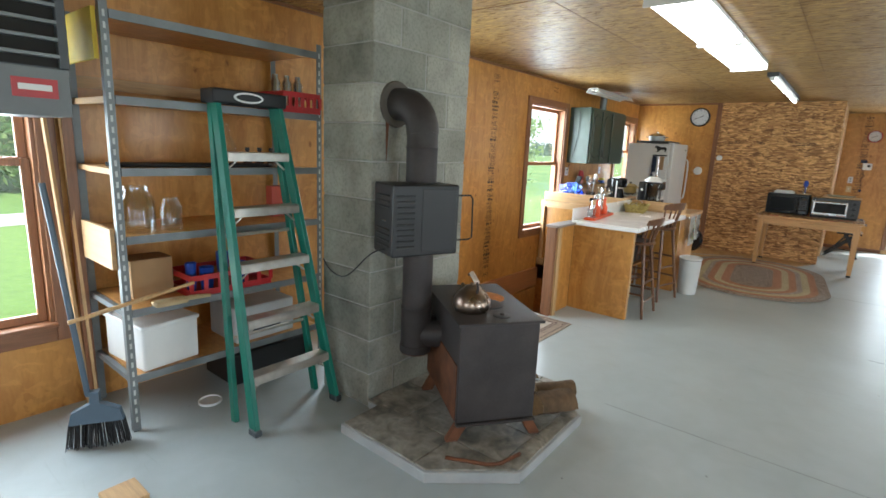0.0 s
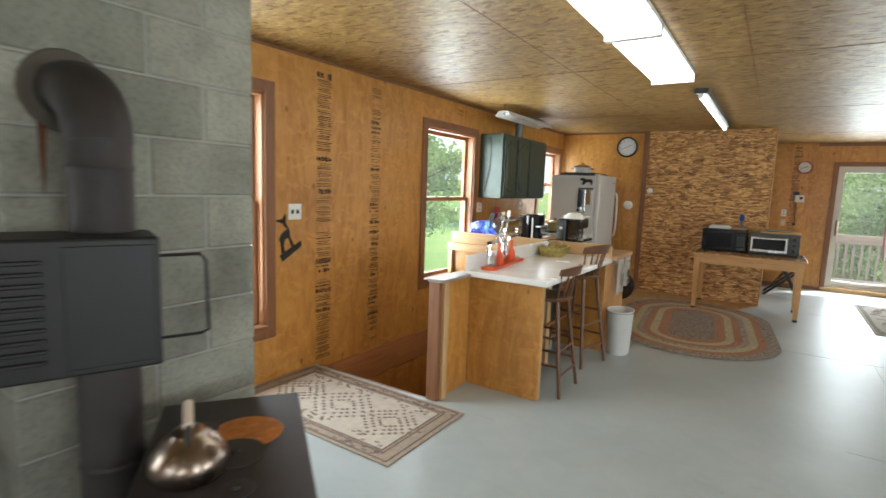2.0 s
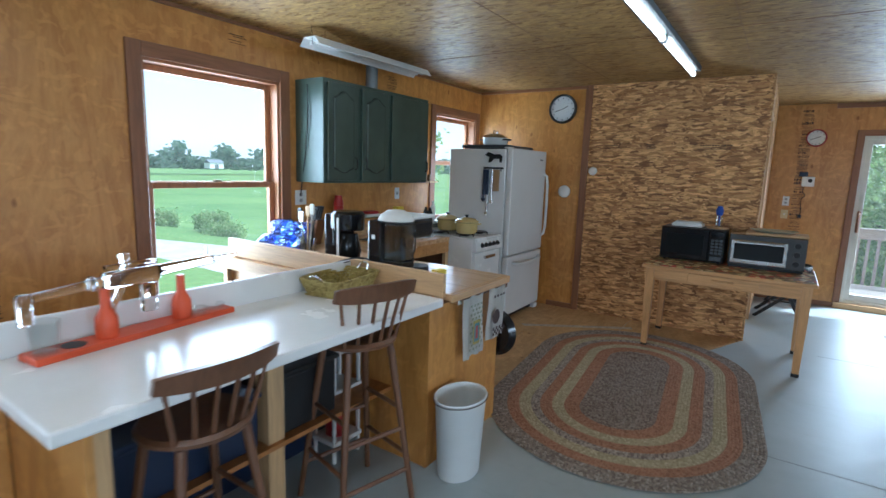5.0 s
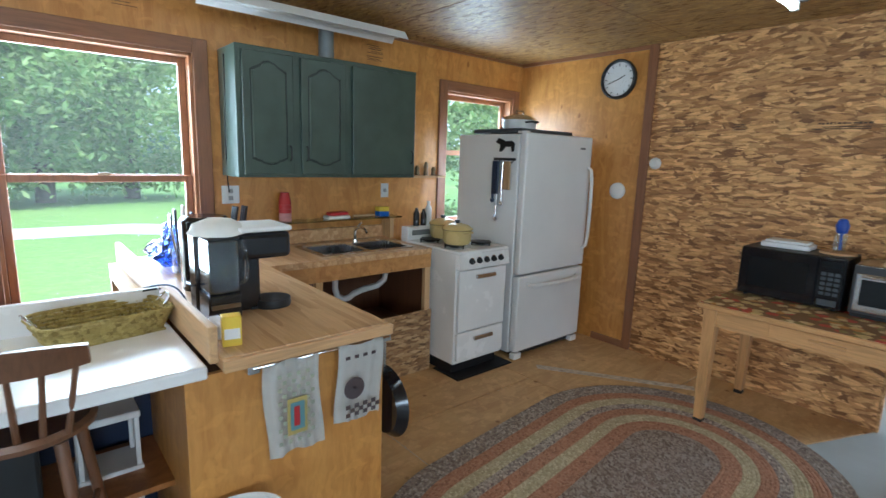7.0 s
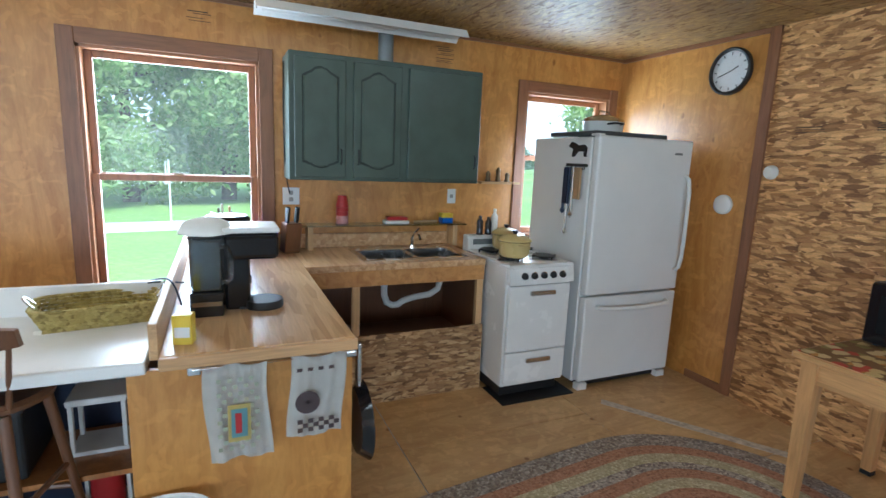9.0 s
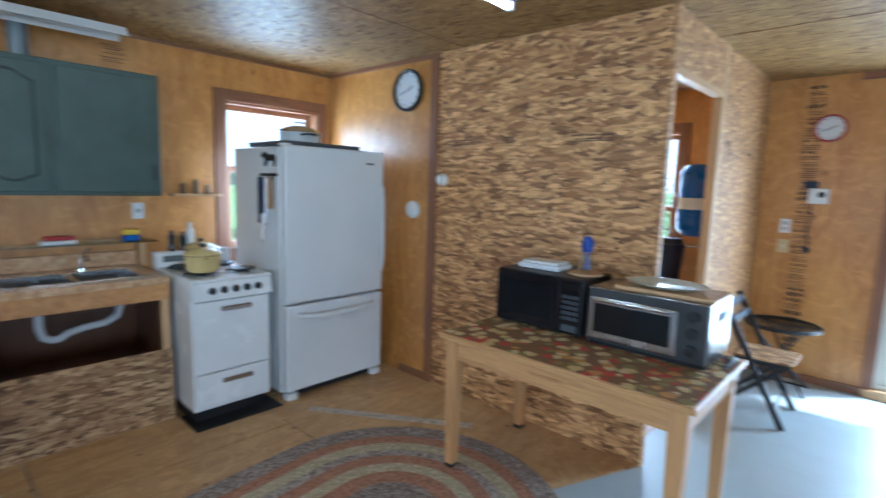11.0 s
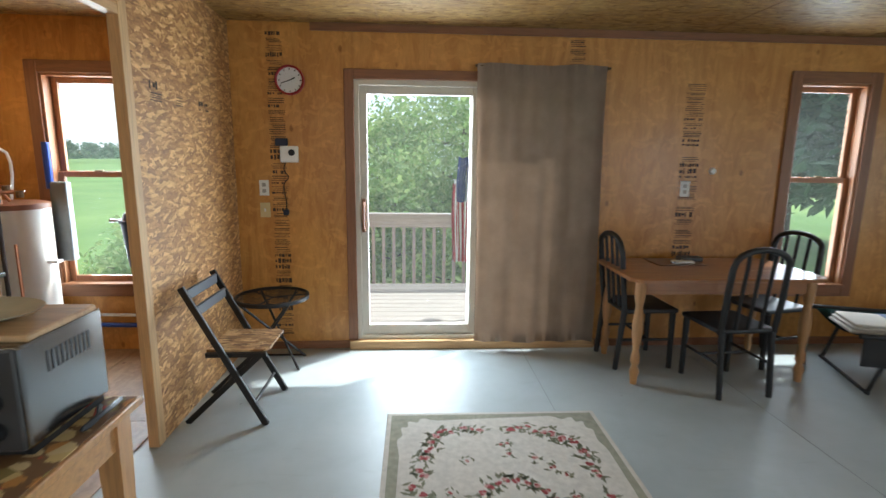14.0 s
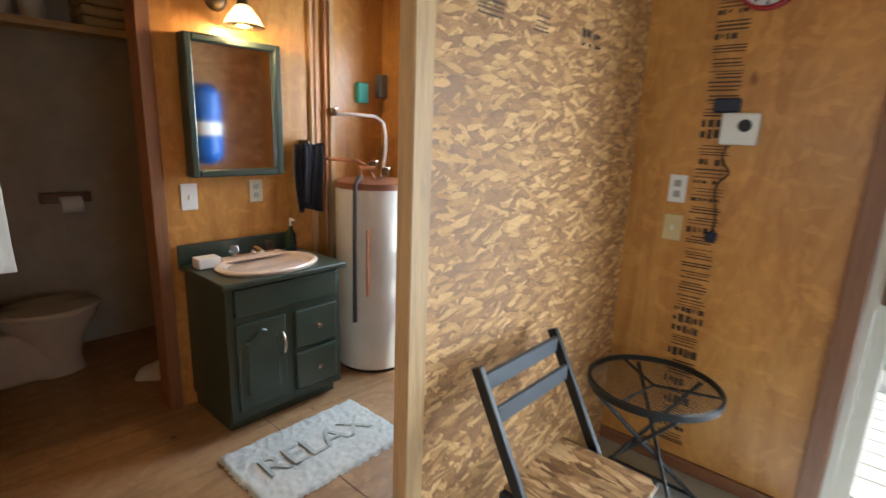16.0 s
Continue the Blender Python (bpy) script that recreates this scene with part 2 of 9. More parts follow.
def floor_paint():
    m = Mat("grey_floor_paint", 0.42)
    v = m.v()
    big, mid, fine = m.noise(v, 0.8, 4, 0.4), m.noise(v, 6.0, 5, 0.8), m.noise(v, 90, 3)
    c = m.ramp(big, (0.3, (0.375, 0.42, 0.43)), (0.7, (0.455, 0.505, 0.515)))
    scuff = m.noise(m.v((1.0, 9.0, 1.0), (0, 0, 25)), 2.2, 5, 1.5)
    c = m.mix(0.35, c, m.ramp(scuff, (0.22, (0.62, 0.60, 0.57)), (0.36, (1, 1, 1))), "MULTIPLY")
    c = m.mix(0.25, c, m.ramp(mid, (0.35, (0.8, 0.8, 0.78)), (0.65, (1.06, 1.06, 1.06))), "MULTIPLY")
    spots = m.n("ShaderNodeTexVoronoi", {"Vector": m.v((3.5, 3.5, 3.5)), "Scale": 1.0})
    c = m.mix(0.7, c, m.ramp(spots.outputs["Distance"], (0.015, (0.35, 0.32, 0.3)), (0.03, (1, 1, 1))), "MULTIPLY")
    return m.base(c).rough(mid, 0.30, 0.55).bump(m.math("ADD", mid, m.math("MULTIPLY", fine, 0.4)), 0.12, 0.003).m


def butcher_block():
    m = Mat("laminate_butcher_block", 0.32, Coat_Weight=0.3, Coat_Roughness=0.2)
    v = m.v((3.0, 42.0, 42.0))
    stripe = m.n("ShaderNodeTexVoronoi", {"Vector": v, "Scale": 1.0})
    sep = m.n("ShaderNodeSeparateColor", {"Color": stripe.outputs["Color"]})
    c = m.ramp(sep.outputs[0], (0.0, (0.46, 0.26, 0.11)), (0.5, (0.58, 0.36, 0.17)), (1.0, (0.68, 0.46, 0.25)))
    g = m.noise(m.v((4.0, 90.0, 90.0)), 1.2, 4, 0.8)
    c = m.mix(0.4, c, m.ramp(g, (0.3, (0.6, 0.55, 0.5)), (0.7, (1.1, 1.08, 1.05))), "MULTIPLY")
    return m.base(c).m


def stone_tile():
    m = Mat("mottled_stone_tile", 0.5)
    v = m.v()
    a, b = m.noise(v, 9.0, 5, 0.6), m.noise(v, 34.0, 4, 0.4)
    c = m.ramp(a, (0.3, (0.10, 0.10, 0.095)), (0.48, (0.25, 0.235, 0.20)), (0.62, (0.36, 0.34, 0.30)), (0.75, (0.20, 0.19, 0.18)))
    c = m.mix(0.4, c, m.ramp(b, (0.3, (0.55, 0.55, 0.55)), (0.7, (1.15, 1.12, 1.05))), "MULTIPLY")
    return m.base(c).bump(b, 0.2, 0.003).m


def braid(name, cols):
    """Braided wool: short slanting strands of two tones."""
    m = Mat(name, 0.95)
    v = m.v((85, 85, 85), (0, 0, 38))
    vo = m.n("ShaderNodeTexVoronoi", {"Vector": v, "Scale": 1.0})
    sep = m.n("ShaderNodeSeparateColor", {"Color": vo.outputs["Color"]})
    c = m.ramp(sep.outputs[0], *[(0.05 + 0.9 * i / (len(cols) - 1), k) for i, k in enumerate(cols)])
    fine = m.noise(m.v(), 300, 3)
    return m.base(c).bump(m.math("ADD", vo.outputs["Distance"], fine), 0.8, 0.006).m


def leaf_cloth(name, base, spots, scale):
    """Printed cloth: scattered blotches of several colours on a ground."""
    m = Mat(name, 0.7)
    vo = m.n("ShaderNodeTexVoronoi", {"Vector": m.v((scale,) * 3), "Scale": 1.0})
    sep = m.n("ShaderNodeSeparateColor", {"Color": vo.outputs["Color"]})
    c = m.ramp(sep.outputs[0], *[(i / len(spots), k) for i, k in enumerate(spots)])
    c.node.color_ramp.interpolation = "CONSTANT"
    shape = m.ramp(m.math("ADD", vo.outputs["Distance"], m.math("MULTIPLY", m.noise(m.v(), scale * 3, 3), 0.5)), (0.74, (0, 0, 0)), (0.80, (1, 1, 1)))
    return m.base(m.mix(shape, c, base)).bump(m.noise(m.v(), 400, 2), 0.2, 0.001).m


def foliage(name, dark, light):
    m = Mat(name, 0.6)
    isl = m.n("ShaderNodeNewGeometry").outputs["Random Per Island"]
    c = m.ramp(isl, (0.0, dark), (0.6, tuple((a + b) / 2 for a, b in zip(dark, light))), (1.0, light))
    thin = m.n("ShaderNodeBsdfTranslucent", {"Color": c})
    both = m.n("ShaderNodeMixShader", {0: 0.55, 1: m.p.outputs[0], 2: thin.outputs[0]})
    m.t.links.new(both.outputs[0], m.t.nodes["Material Output"].inputs[0])
    return m.base(c).m


def grass_ground():
    m = Mat("mown_grass", 0.95)
    a, b = m.noise(m.v(), 0.08, 4), m.noise(m.v(), 6.0, 5)
    c = m.ramp(a, (0.35, (0.085, 0.17, 0.03)), (0.65, (0.15, 0.24, 0.05)))
    c = m.mix(0.5, c, m.ramp(b, (0.3, (0.6, 0.65, 0.5)), (0.7, (1.15, 1.1, 1.0))), "MULTIPLY")
    return m.base(c).bump(b, 0.5, 0.05).m


PLY = plywood("varnished_plywood", (0.63, 0.315, 0.075), (0.45, 0.19, 0.038))
# same plywood darkened: shade of stairwell, under-bar and shelf put into the colour
PLY_SHADE = plywood("shaded_varnished_plywood", (0.48, 0.21, 0.055), (0.33, 0.125, 0.028))
PLY_X = plywood("plywood_panel", (0.60, 0.32, 0.10), (0.44, 0.20, 0.05), (1.2, 5.0, 5.0))
PLY_FLOOR = plywood("worn_plywood_floor", (0.66, 0.44, 0.20), (0.50, 0.30, 0.125), (4.0, 0.8, 4.0), 0.55, 0.0)
PLY_BATH = plywood("brown_plywood_floor", (0.42, 0.26, 0.13), (0.27, 0.155, 0.075), (4.0, 0.8, 4.0), 0.5, 0.1)
TONES = ((0.17, 0.09, 0.036), (0.37, 0.215, 0.095), (0.50, 0.32, 0.15), (0.68, 0.48, 0.26), (0.28, 0.155, 0.065))
OSB_Y = osb("strand_board", "y", [(t[0] * 1.38, t[1] * 1.2, t[2] * 0.96) for t in TONES], 1.0)
OSB_X = osb("pale_strand_board", "x", [(t[0] * 1.2, t[1] * 1.08, t[2] * 0.92) for t in (TONES[4], *TONES[1:4])], 1.1, 0.6, (70, -50, 38, -28, 12, -6))
OSB_CEIL = osb("ceiling_strand_board", "z", [tuple(a * k for a, k in zip(t, (0.80, 0.78, 0.55))) for t in TONES[1:]], 1.1, 0.5)
FLOOR = floor_paint()
BLOCK = concrete_block()
MORTAR = plain("mortar", (0.36, 0.355, 0.33), 0.95, vary=0.1)
CASING = timber("brown_window_casing", (0.24, 0.105, 0.048), 2, 0.42)
CASING_H = timber("brown_casing_across", (0.24, 0.105, 0.048), 0, 0.42)
CASING_Y = timber("brown_casing_along", (0.22, 0.10, 0.045), 1, 0.42)
SASH = timber("stained_sash", (0.33, 0.145, 0.06), 2, 0.4)
PINE = timber("raw_pine", (0.56, 0.36, 0.17), 2, 0.6)
PINE_Y = timber("raw_pine_along", (0.54, 0.34, 0.16), 1, 0.6)
PINE_X = timber("raw_pine_across", (0.54, 0.34, 0.16), 0, 0.6)
OAK = timber("oak", (0.58, 0.32, 0.12), 0, 0.38, coat=0.3)
OAK_Z = timber("oak_leg", (0.56, 0.305, 0.115), 2, 0.38, coat=0.3)
# real dark stain on furniture; inside the sink cabinet it paints the shade
WALNUT_AND_SHADE = timber("dark_stained_and_shaded_wood", (0.15, 0.065, 0.028), 2, 0.35, coat=0.3)
MAPLE = timber("amber_table_wood", (0.30, 0.125, 0.042), 0, 0.22, coat=0.5)
GREYWOOD = timber("weathered_deck_wood", (0.36, 0.32, 0.28), 0, 0.8)
GREYWOOD_Z = timber("weathered_baluster_wood", (0.36, 0.31, 0.26), 2, 0.8)
INK = plain("stamp_ink", (0.055, 0.032, 0.018), 0.6, vary=0.4, size=60)
GREEN = plain("green_cabinet_paint", (0.054, 0.080, 0.062), 0.34, vary=0.18)
OLIVE = plain("dark_green_vanity_paint", (0.036, 0.052, 0.038), 0.36, vary=0.2)
WHITE = plain("white_enamel", (0.80, 0.80, 0.78), 0.25, vary=0.03, bump=0.02)
FRIDGE = plain("textured_white_fridge", (0.74, 0.74, 0.73), 0.42, vary=0.03, size=3, bump=0.25)
PLASTIC_W = plain("white_plastic", (0.76, 0.76, 0.74), 0.4, vary=0.04)
LAMINATE = plain("white_laminate", (0.80, 0.785, 0.76), 0.24, vary=0.03, bump=0.02)
BLACK = plain("black_paint", (0.012, 0.012, 0.013), 0.45, vary=0.3)
BLACK_G = plain("black_gloss", (0.010, 0.010, 0.012), 0.14, vary=0.2, bump=0.02)
DARKGLASS = plain("dark_oven_glass", (0.012, 0.013, 0.014), 0.12, vary=0.1, bump=0.0, Specular_IOR_Level=0.3)
IRON = plain("stove_iron", (0.050, 0.043, 0.042), 0.55, 0.3, vary=0.35, size=4, bump=0.25)
IRON_RUST = plain("rusty_iron", (0.14, 0.055, 0.025), 0.8, 0.2, vary=0.5, size=9, bump=0.3)
STEEL = plain("brushed_steel", (0.60, 0.60, 0.60), 0.24, 1.0, vary=0.08)
CHROME = plain("chrome", (0.80, 0.80, 0.80), 0.08, 1.0, vary=0.04, bump=0.0)
GALV = plain("grey_shelf_steel", (0.19, 0.205, 0.21), 0.45, 0.3, vary=0.2)
GREY_DARK = plain("dark_grey_enamel", (0.06, 0.068, 0.075), 0.42, vary=0.15)
FIBRE = plain("green_fibreglass", (0.012, 0.165, 0.118), 0.4, vary=0.18)
ALU = plain("worn_aluminium", (0.55, 0.53, 0.48), 0.42, 0.85, vary=0.2, size=12)
RED = plain("red_plastic", (0.42, 0.022, 0.025), 0.35, vary=0.12)
ORANGE = plain("orange_paint", (0.62, 0.085, 0.022), 0.4, vary=0.1)
BLUE = plain("blue_plastic", (0.012, 0.055, 0.34), 0.35, vary=0.12)
BLUE_TANK = plain("blue_tank_paint", (0.010, 0.11, 0.46), 0.28, vary=0.08)
NAVY = plain("navy_plastic", (0.012, 0.022, 0.055), 0.4, vary=0.12)
SLATE = plain("slate_blue_plastic", (0.085, 0.125, 0.17), 0.4, vary=0.1)
CREAM = plain("cream_enamel", (0.62, 0.49, 0.20), 0.25, vary=0.05, bump=0.02)
PORCELAIN = plain("pinkish_porcelain", (0.72, 0.60, 0.51), 0.15, vary=0.03, bump=0.0)
TOILET = plain("cream_porcelain", (0.55, 0.47, 0.38), 0.18, vary=0.03, bump=0.0)
COPPER = plain("dull_copper", (0.42, 0.20, 0.10), 0.45, 0.7, vary=0.25, size=14)
BRASS = plain("aged_bronze", (0.16, 0.11, 0.06), 0.35, 0.8, vary=0.2)
TANK = plain("off_white_tank_enamel", (0.66, 0.63, 0.57), 0.35, vary=0.06)
WICKER = braid("olive_wicker", ((0.40, 0.31, 0.09), (0.54, 0.43, 0.15), (0.28, 0.21, 0.06)))
CURTAIN = plain("taupe_curtain_cloth", (0.385, 0.305, 0.24), 0.95, vary=0.12, size=5, bump=0.3)
LINEN = plain("folded_linen", (0.66, 0.62, 0.55), 0.9, vary=0.08, bump=0.3)
TOWEL_W = plain("white_towel", (0.75, 0.74, 0.70), 0.95, vary=0.05, size=20, bump=0.5)
TOWEL_D = plain("slate_towel", (0.055, 0.055, 0.07), 0.95, vary=0.25, size=20, bump=0.6)
SHAG = plain("pale_bath_mat", (0.62, 0.66, 0.66), 1.0, vary=0.1, size=40, bump=1.0)
COT = plain("dark_green_canvas", (0.010, 0.052, 0.045), 0.9, vary=0.15, bump=0.3)
TEAL = plain("teal_plastic", (0.05, 0.38, 0.33), 0.4)
YELLOW = plain("yellow_card", (0.75, 0.55, 0.04), 0.5)
CARD = plain("brown_cardboard", (0.38, 0.24, 0.12), 0.8)
TAN = plain("leather_tan", (0.45, 0.33, 0.18), 0.8, vary=0.2)
BARK = plain("log_bark", (0.12, 0.075, 0.04), 0.95, vary=0.5, size=14, bump=1.0)
LOGEND = plain("split_wood", (0.45, 0.30, 0.15), 0.85, vary=0.25, size=20)
CLEAR = thin_glass("clear_glass")
SOLID_GLASS = glass("solid_clear_glass", (0.97, 0.99, 0.99))
AMBER = glass("smoke_plastic", (0.75, 0.78, 0.80), 0.05)
PANE = pane_glass()
MIRROR = plain("mirror_silver", (0.85, 0.86, 0.86), 0.015, 1.0, vary=0.0, bump=0.0)
BUTCHER = butcher_block()
TILE = stone_tile()
TABLECLOTH = leaf_cloth("autumn_leaf_tablecloth", (0.20, 0.105, 0.04), ((0.62, 0.47, 0.2), (0.45, 0.06, 0.035), (0.52, 0.25, 0.06), (0.26, 0.20, 0.06), (0.66, 0.52, 0.27)), 17)
TUBE = glow("lit_tube", (1.0, 0.95, 0.86), 9.0)
DIFFUSER = glow("lit_diffuser", (1.0, 0.95, 0.87), 4.2)
LAMPSHADE = glow("lit_glass_shade", (1.0, 0.62, 0.22), 2.5)
GRASS = grass_ground()
GRAVEL = plain("pale_gravel", (0.42, 0.40, 0.37), 0.95, vary=0.15, size=2, bump=0.6)
LEAF = foliage("broad_leaves", (0.20, 0.32, 0.10), (0.42, 0.50, 0.20))
# greyer, bluer green: a little distance haze mixed into the leaf colour
LEAF_HAZE = foliage("hazed_far_leaves", (0.13, 0.20, 0.13), (0.22, 0.30, 0.19))
TRUNK = plain("tree_bark", (0.10, 0.075, 0.055), 0.95, vary=0.3, size=8, bump=0.8)
VOID_SHADE = plain("opening_shade", (0.02, 0.018, 0.016), 0.95, vary=0.2)

# ------------------------------------------------------------------ shape helpers
I4 = Matrix.Identity(4)


def thing(name, m=I4, label="", category="", group="", kind=""):
    ob = new(name)
    ob.empty_display_size = 0.1
    ob.matrix_world = m
    return tagged(ob, label, category, group, kind)


def part(name, bm, material, parent=None, label="", smooth=None):
    """Links a bmesh as one mesh object under a thing or a part."""
    me = bpy.data.meshes.new(name)
    bmesh.ops.recalc_face_normals(bm, faces=bm.faces)
    if smooth:
        cut = radians(smooth)
        for f in bm.faces:
            f.smooth = True
        for e in bm.edges:
            if len(e.link_faces) != 2 or e.calc_face_angle(3.0) > cut:
                e.smooth = False
    bm.to_mesh(me)
    bm.free()
    me.materials.append(material)
    ob = new(name, me)
    if parent is not None:
        ob.parent = parent
    return tagged(ob, label)


def solid(name, bm, material, label="", category="", kind="", group="", smooth=None):
    return tagged(part(name, bm, material, None, "", smooth), label, category, group, kind)


def box(x0, x1, y0, y1, z0, z1, bevel=0.0, seg=1, bm=None):
    own = bmesh.new()
    m = Matrix.Translation(((x0 + x1) / 2, (y0 + y1) / 2, (z0 + z1) / 2)) @ Matrix.Diagonal((abs(x1 - x0), abs(y1 - y0), abs(z1 - z0), 1))
    bmesh.ops.create_cube(own, size=1, matrix=m)
    if bevel:
        bmesh.ops.bevel(own, geom=own.edges[:], offset=bevel, segments=seg, profile=0.5, affect="EDGES")
    return join(own, bm)


def join(own, bm):
    if bm is None:
        return own
    me = bpy.data.meshes.new("tmp")
    own.to_mesh(me)
    own.free()
    bm.from_mesh(me)
    bpy.data.meshes.remove(me)
    return bm


def rod(p0, p1, r0, r1=None, n=12, bm=None):
    own = bmesh.new()
    p0, p1 = Vector(p0), Vector(p1)
    d = p1 - p0
    m = Matrix.Translation((p0 + p1) / 2) @ d.to_track_quat("Z", "Y").to_matrix().to_4x4()
    bmesh.ops.create_cone(own, cap_ends=True, segments=n, radius1=r0, radius2=r0 if r1 is None else r1, depth=d.length, matrix=m)
    return join(own, bm)


def lathe(profile, centre=(0, 0, 0), n=24, axis="z", bm=None, sx=1.0, sy=1.0):
    """Turns (radius, height) pairs about an upright axis."""
    own = bmesh.new()
    rings = []
    for r, z in profile:
        rings.append([own.verts.new((r * sx * math.cos(2 * math.pi * k / n), r * sy * math.sin(2 * math.pi * k / n), z)) for k in range(n)])
    for a, b in zip(rings, rings[1:]):
        for k in range(n):
            own.faces.new((a[k], a[(k + 1) % n], b[(k + 1) % n], b[k]))
    loop = profile[0] == profile[-1]
    if profile[0][0] > 1e-5 and not loop:
        own.faces.new(rings[0][::-1])
    if profile[-1][0] > 1e-5 and not loop:
        own.faces.new(rings[-1])
    bmesh.ops.remove_doubles(own, verts=own.verts[:], dist=1e-6)
    turn = {"z": I4, "x": pose(0, 0, 0, 0, 90, 0), "y": pose(0, 0, 0, -90, 0, 0)}[axis]
    own.transform(Matrix.Translation(centre) @ turn)
    return join(own, bm)


def tube(points, r, n=8, bm=None, smooth_steps=0):
    """A round tube along a line of points."""
    pts = [Vector(p) for p in points]
    for _ in range(smooth_steps):
        out = [pts[0]]
        for a, b in zip(pts, pts[1:]):
            out += [a * 0.75 + b * 0.25, a * 0.25 + b * 0.75]
        pts = out + [pts[-1]]
    own = bmesh.new()
    rings, ref = [], None
    for i, p in enumerate(pts):
        d = (pts[min(i + 1, len(pts) - 1)] - pts[max(i - 1, 0)]).normalized()
        if ref is None:
            ref = d.orthogonal().normalized()
        ref = (ref - d * ref.dot(d)).normalized()
        side = d.cross(ref)
        rings.append([own.verts.new(p + (ref * math.cos(2 * math.pi * k / n) + side * math.sin(2 * math.pi * k / n)) * r) for k in range(n)])
    for a, b in zip(rings, rings[1:]):
        for k in range(n):
            own.faces.new((a[k], a[(k + 1) % n], b[(k + 1) % n], b[k]))
    own.faces.new(rings[0][::-1])
    own.faces.new(rings[-1])
    return join(own, bm)


def prism(poly, z0, z1, bevel=0.0, bm=None):
    """A flat polygon (x, y) given thickness."""
    own = bmesh.new()
    lo = [own.verts.new((x, y, z0)) for x, y in poly]
    hi = [own.verts.new((x, y, z1)) for x, y in poly]
    own.faces.new(lo[::-1])
    own.faces.new(hi)
    for k in range(len(poly)):
        j = (k + 1) % len(poly)
        own.faces.new((lo[k], lo[j], hi[j], hi[k]))
    if bevel:
        top = [e for e in own.edges if all(v.co.z > z1 - 1e-6 for v in e.verts)]
        bmesh.ops.bevel(own, geom=top, offset=bevel, segments=1, affect="EDGES")
    return join(own, bm)


def clip_poly(poly, x0, x1, y0, y1):
    def cut(pts, inside, cross):
        out = []
        for a, b in zip(pts, pts[1:] + pts[:1]):
            if inside(a):
                out.append(a)
            if inside(a) != inside(b):
                out.append(cross(a, b))
        return out

    def at(axis, v):
        def f(a, b):
            t = (v - a[axis]) / (b[axis] - a[axis])
            return tuple(a[k] + (b[k] - a[k]) * t for k in (0, 1))
        return f
    for axis, v, sign in ((0, x0, 1), (0, x1, -1), (1, y0, 1), (1, y1, -1)):
        if not poly:
            break
        poly = cut(list(poly), lambda p: sign * (p[axis] - v) >= 0, at(axis, v))
    return poly


def slab(spans_a, spans_b, holes, lo, hi, put):
    """A plate with right-angled holes through it, faces only where it ends."""
    aa = sorted(set(list(spans_a) + [h[0] for h in holes] + [h[1] for h in holes]))
    bb = sorted(set(list(spans_b) + [h[2] for h in holes] + [h[3] for h in holes]))
    aa = [a for a in aa if spans_a[0] <= a <= spans_a[-1]]
    bb = [b for b in bb if spans_b[0] <= b <= spans_b[-1]]

    def full(i, j):
        if not (0 <= i < len(aa) - 1 and 0 <= j < len(bb) - 1):
            return False
        a, b = (aa[i] + aa[i + 1]) / 2, (bb[j] + bb[j + 1]) / 2
        return not any(h[0] < a < h[1] and h[2] < b < h[3] for h in holes)
    own, made = bmesh.new(), {}

    def vert(i, j, k):
        key = (i, j, k)
        if key not in made:
            made[key] = own.verts.new(put(aa[i], bb[j], (lo, hi)[k]))
        return made[key]
    for i in range(len(aa) - 1):
        for j in range(len(bb) - 1):
            if not full(i, j):
                continue
            for k in (0, 1):
                own.faces.new([vert(i, j, k), vert(i + 1, j, k), vert(i + 1, j + 1, k), vert(i, j + 1, k)])
            for di, dj, ends in ((-1, 0, ((i, j), (i, j + 1))), (1, 0, ((i + 1, j), (i + 1, j + 1))), (0, -1, ((i, j), (i + 1, j))), (0, 1, ((i, j + 1), (i + 1, j + 1)))):
                if not full(i + di, j + dj):
                    (p, q), (r, s) = ends
                    own.faces.new([vert(p, q, 0), vert(r, s, 0), vert(r, s, 1), vert(p, q, 1)])
    return own


def text_mesh(words, height, thick=0.002):
    """Letters as a mesh, centred, in the local xz plane, facing -y."""
    cu = bpy.data.curves.new("words", "FONT")
    cu.body, cu.size, cu.extrude, cu.align_x, cu.align_y = words, height * 1.4, thick, "CENTER", "CENTER"
    tmp = new("words", cu)
    me = bpy.data.meshes.new_from_object(tmp.evaluated_get(bpy.context.evaluated_depsgraph_get()))
    bm = bmesh.new()
    bm.from_mesh(me)
    bpy.data.objects.remove(tmp)
    bm.transform(pose(0, 0, 0, 90, 0, 0))
    return bm


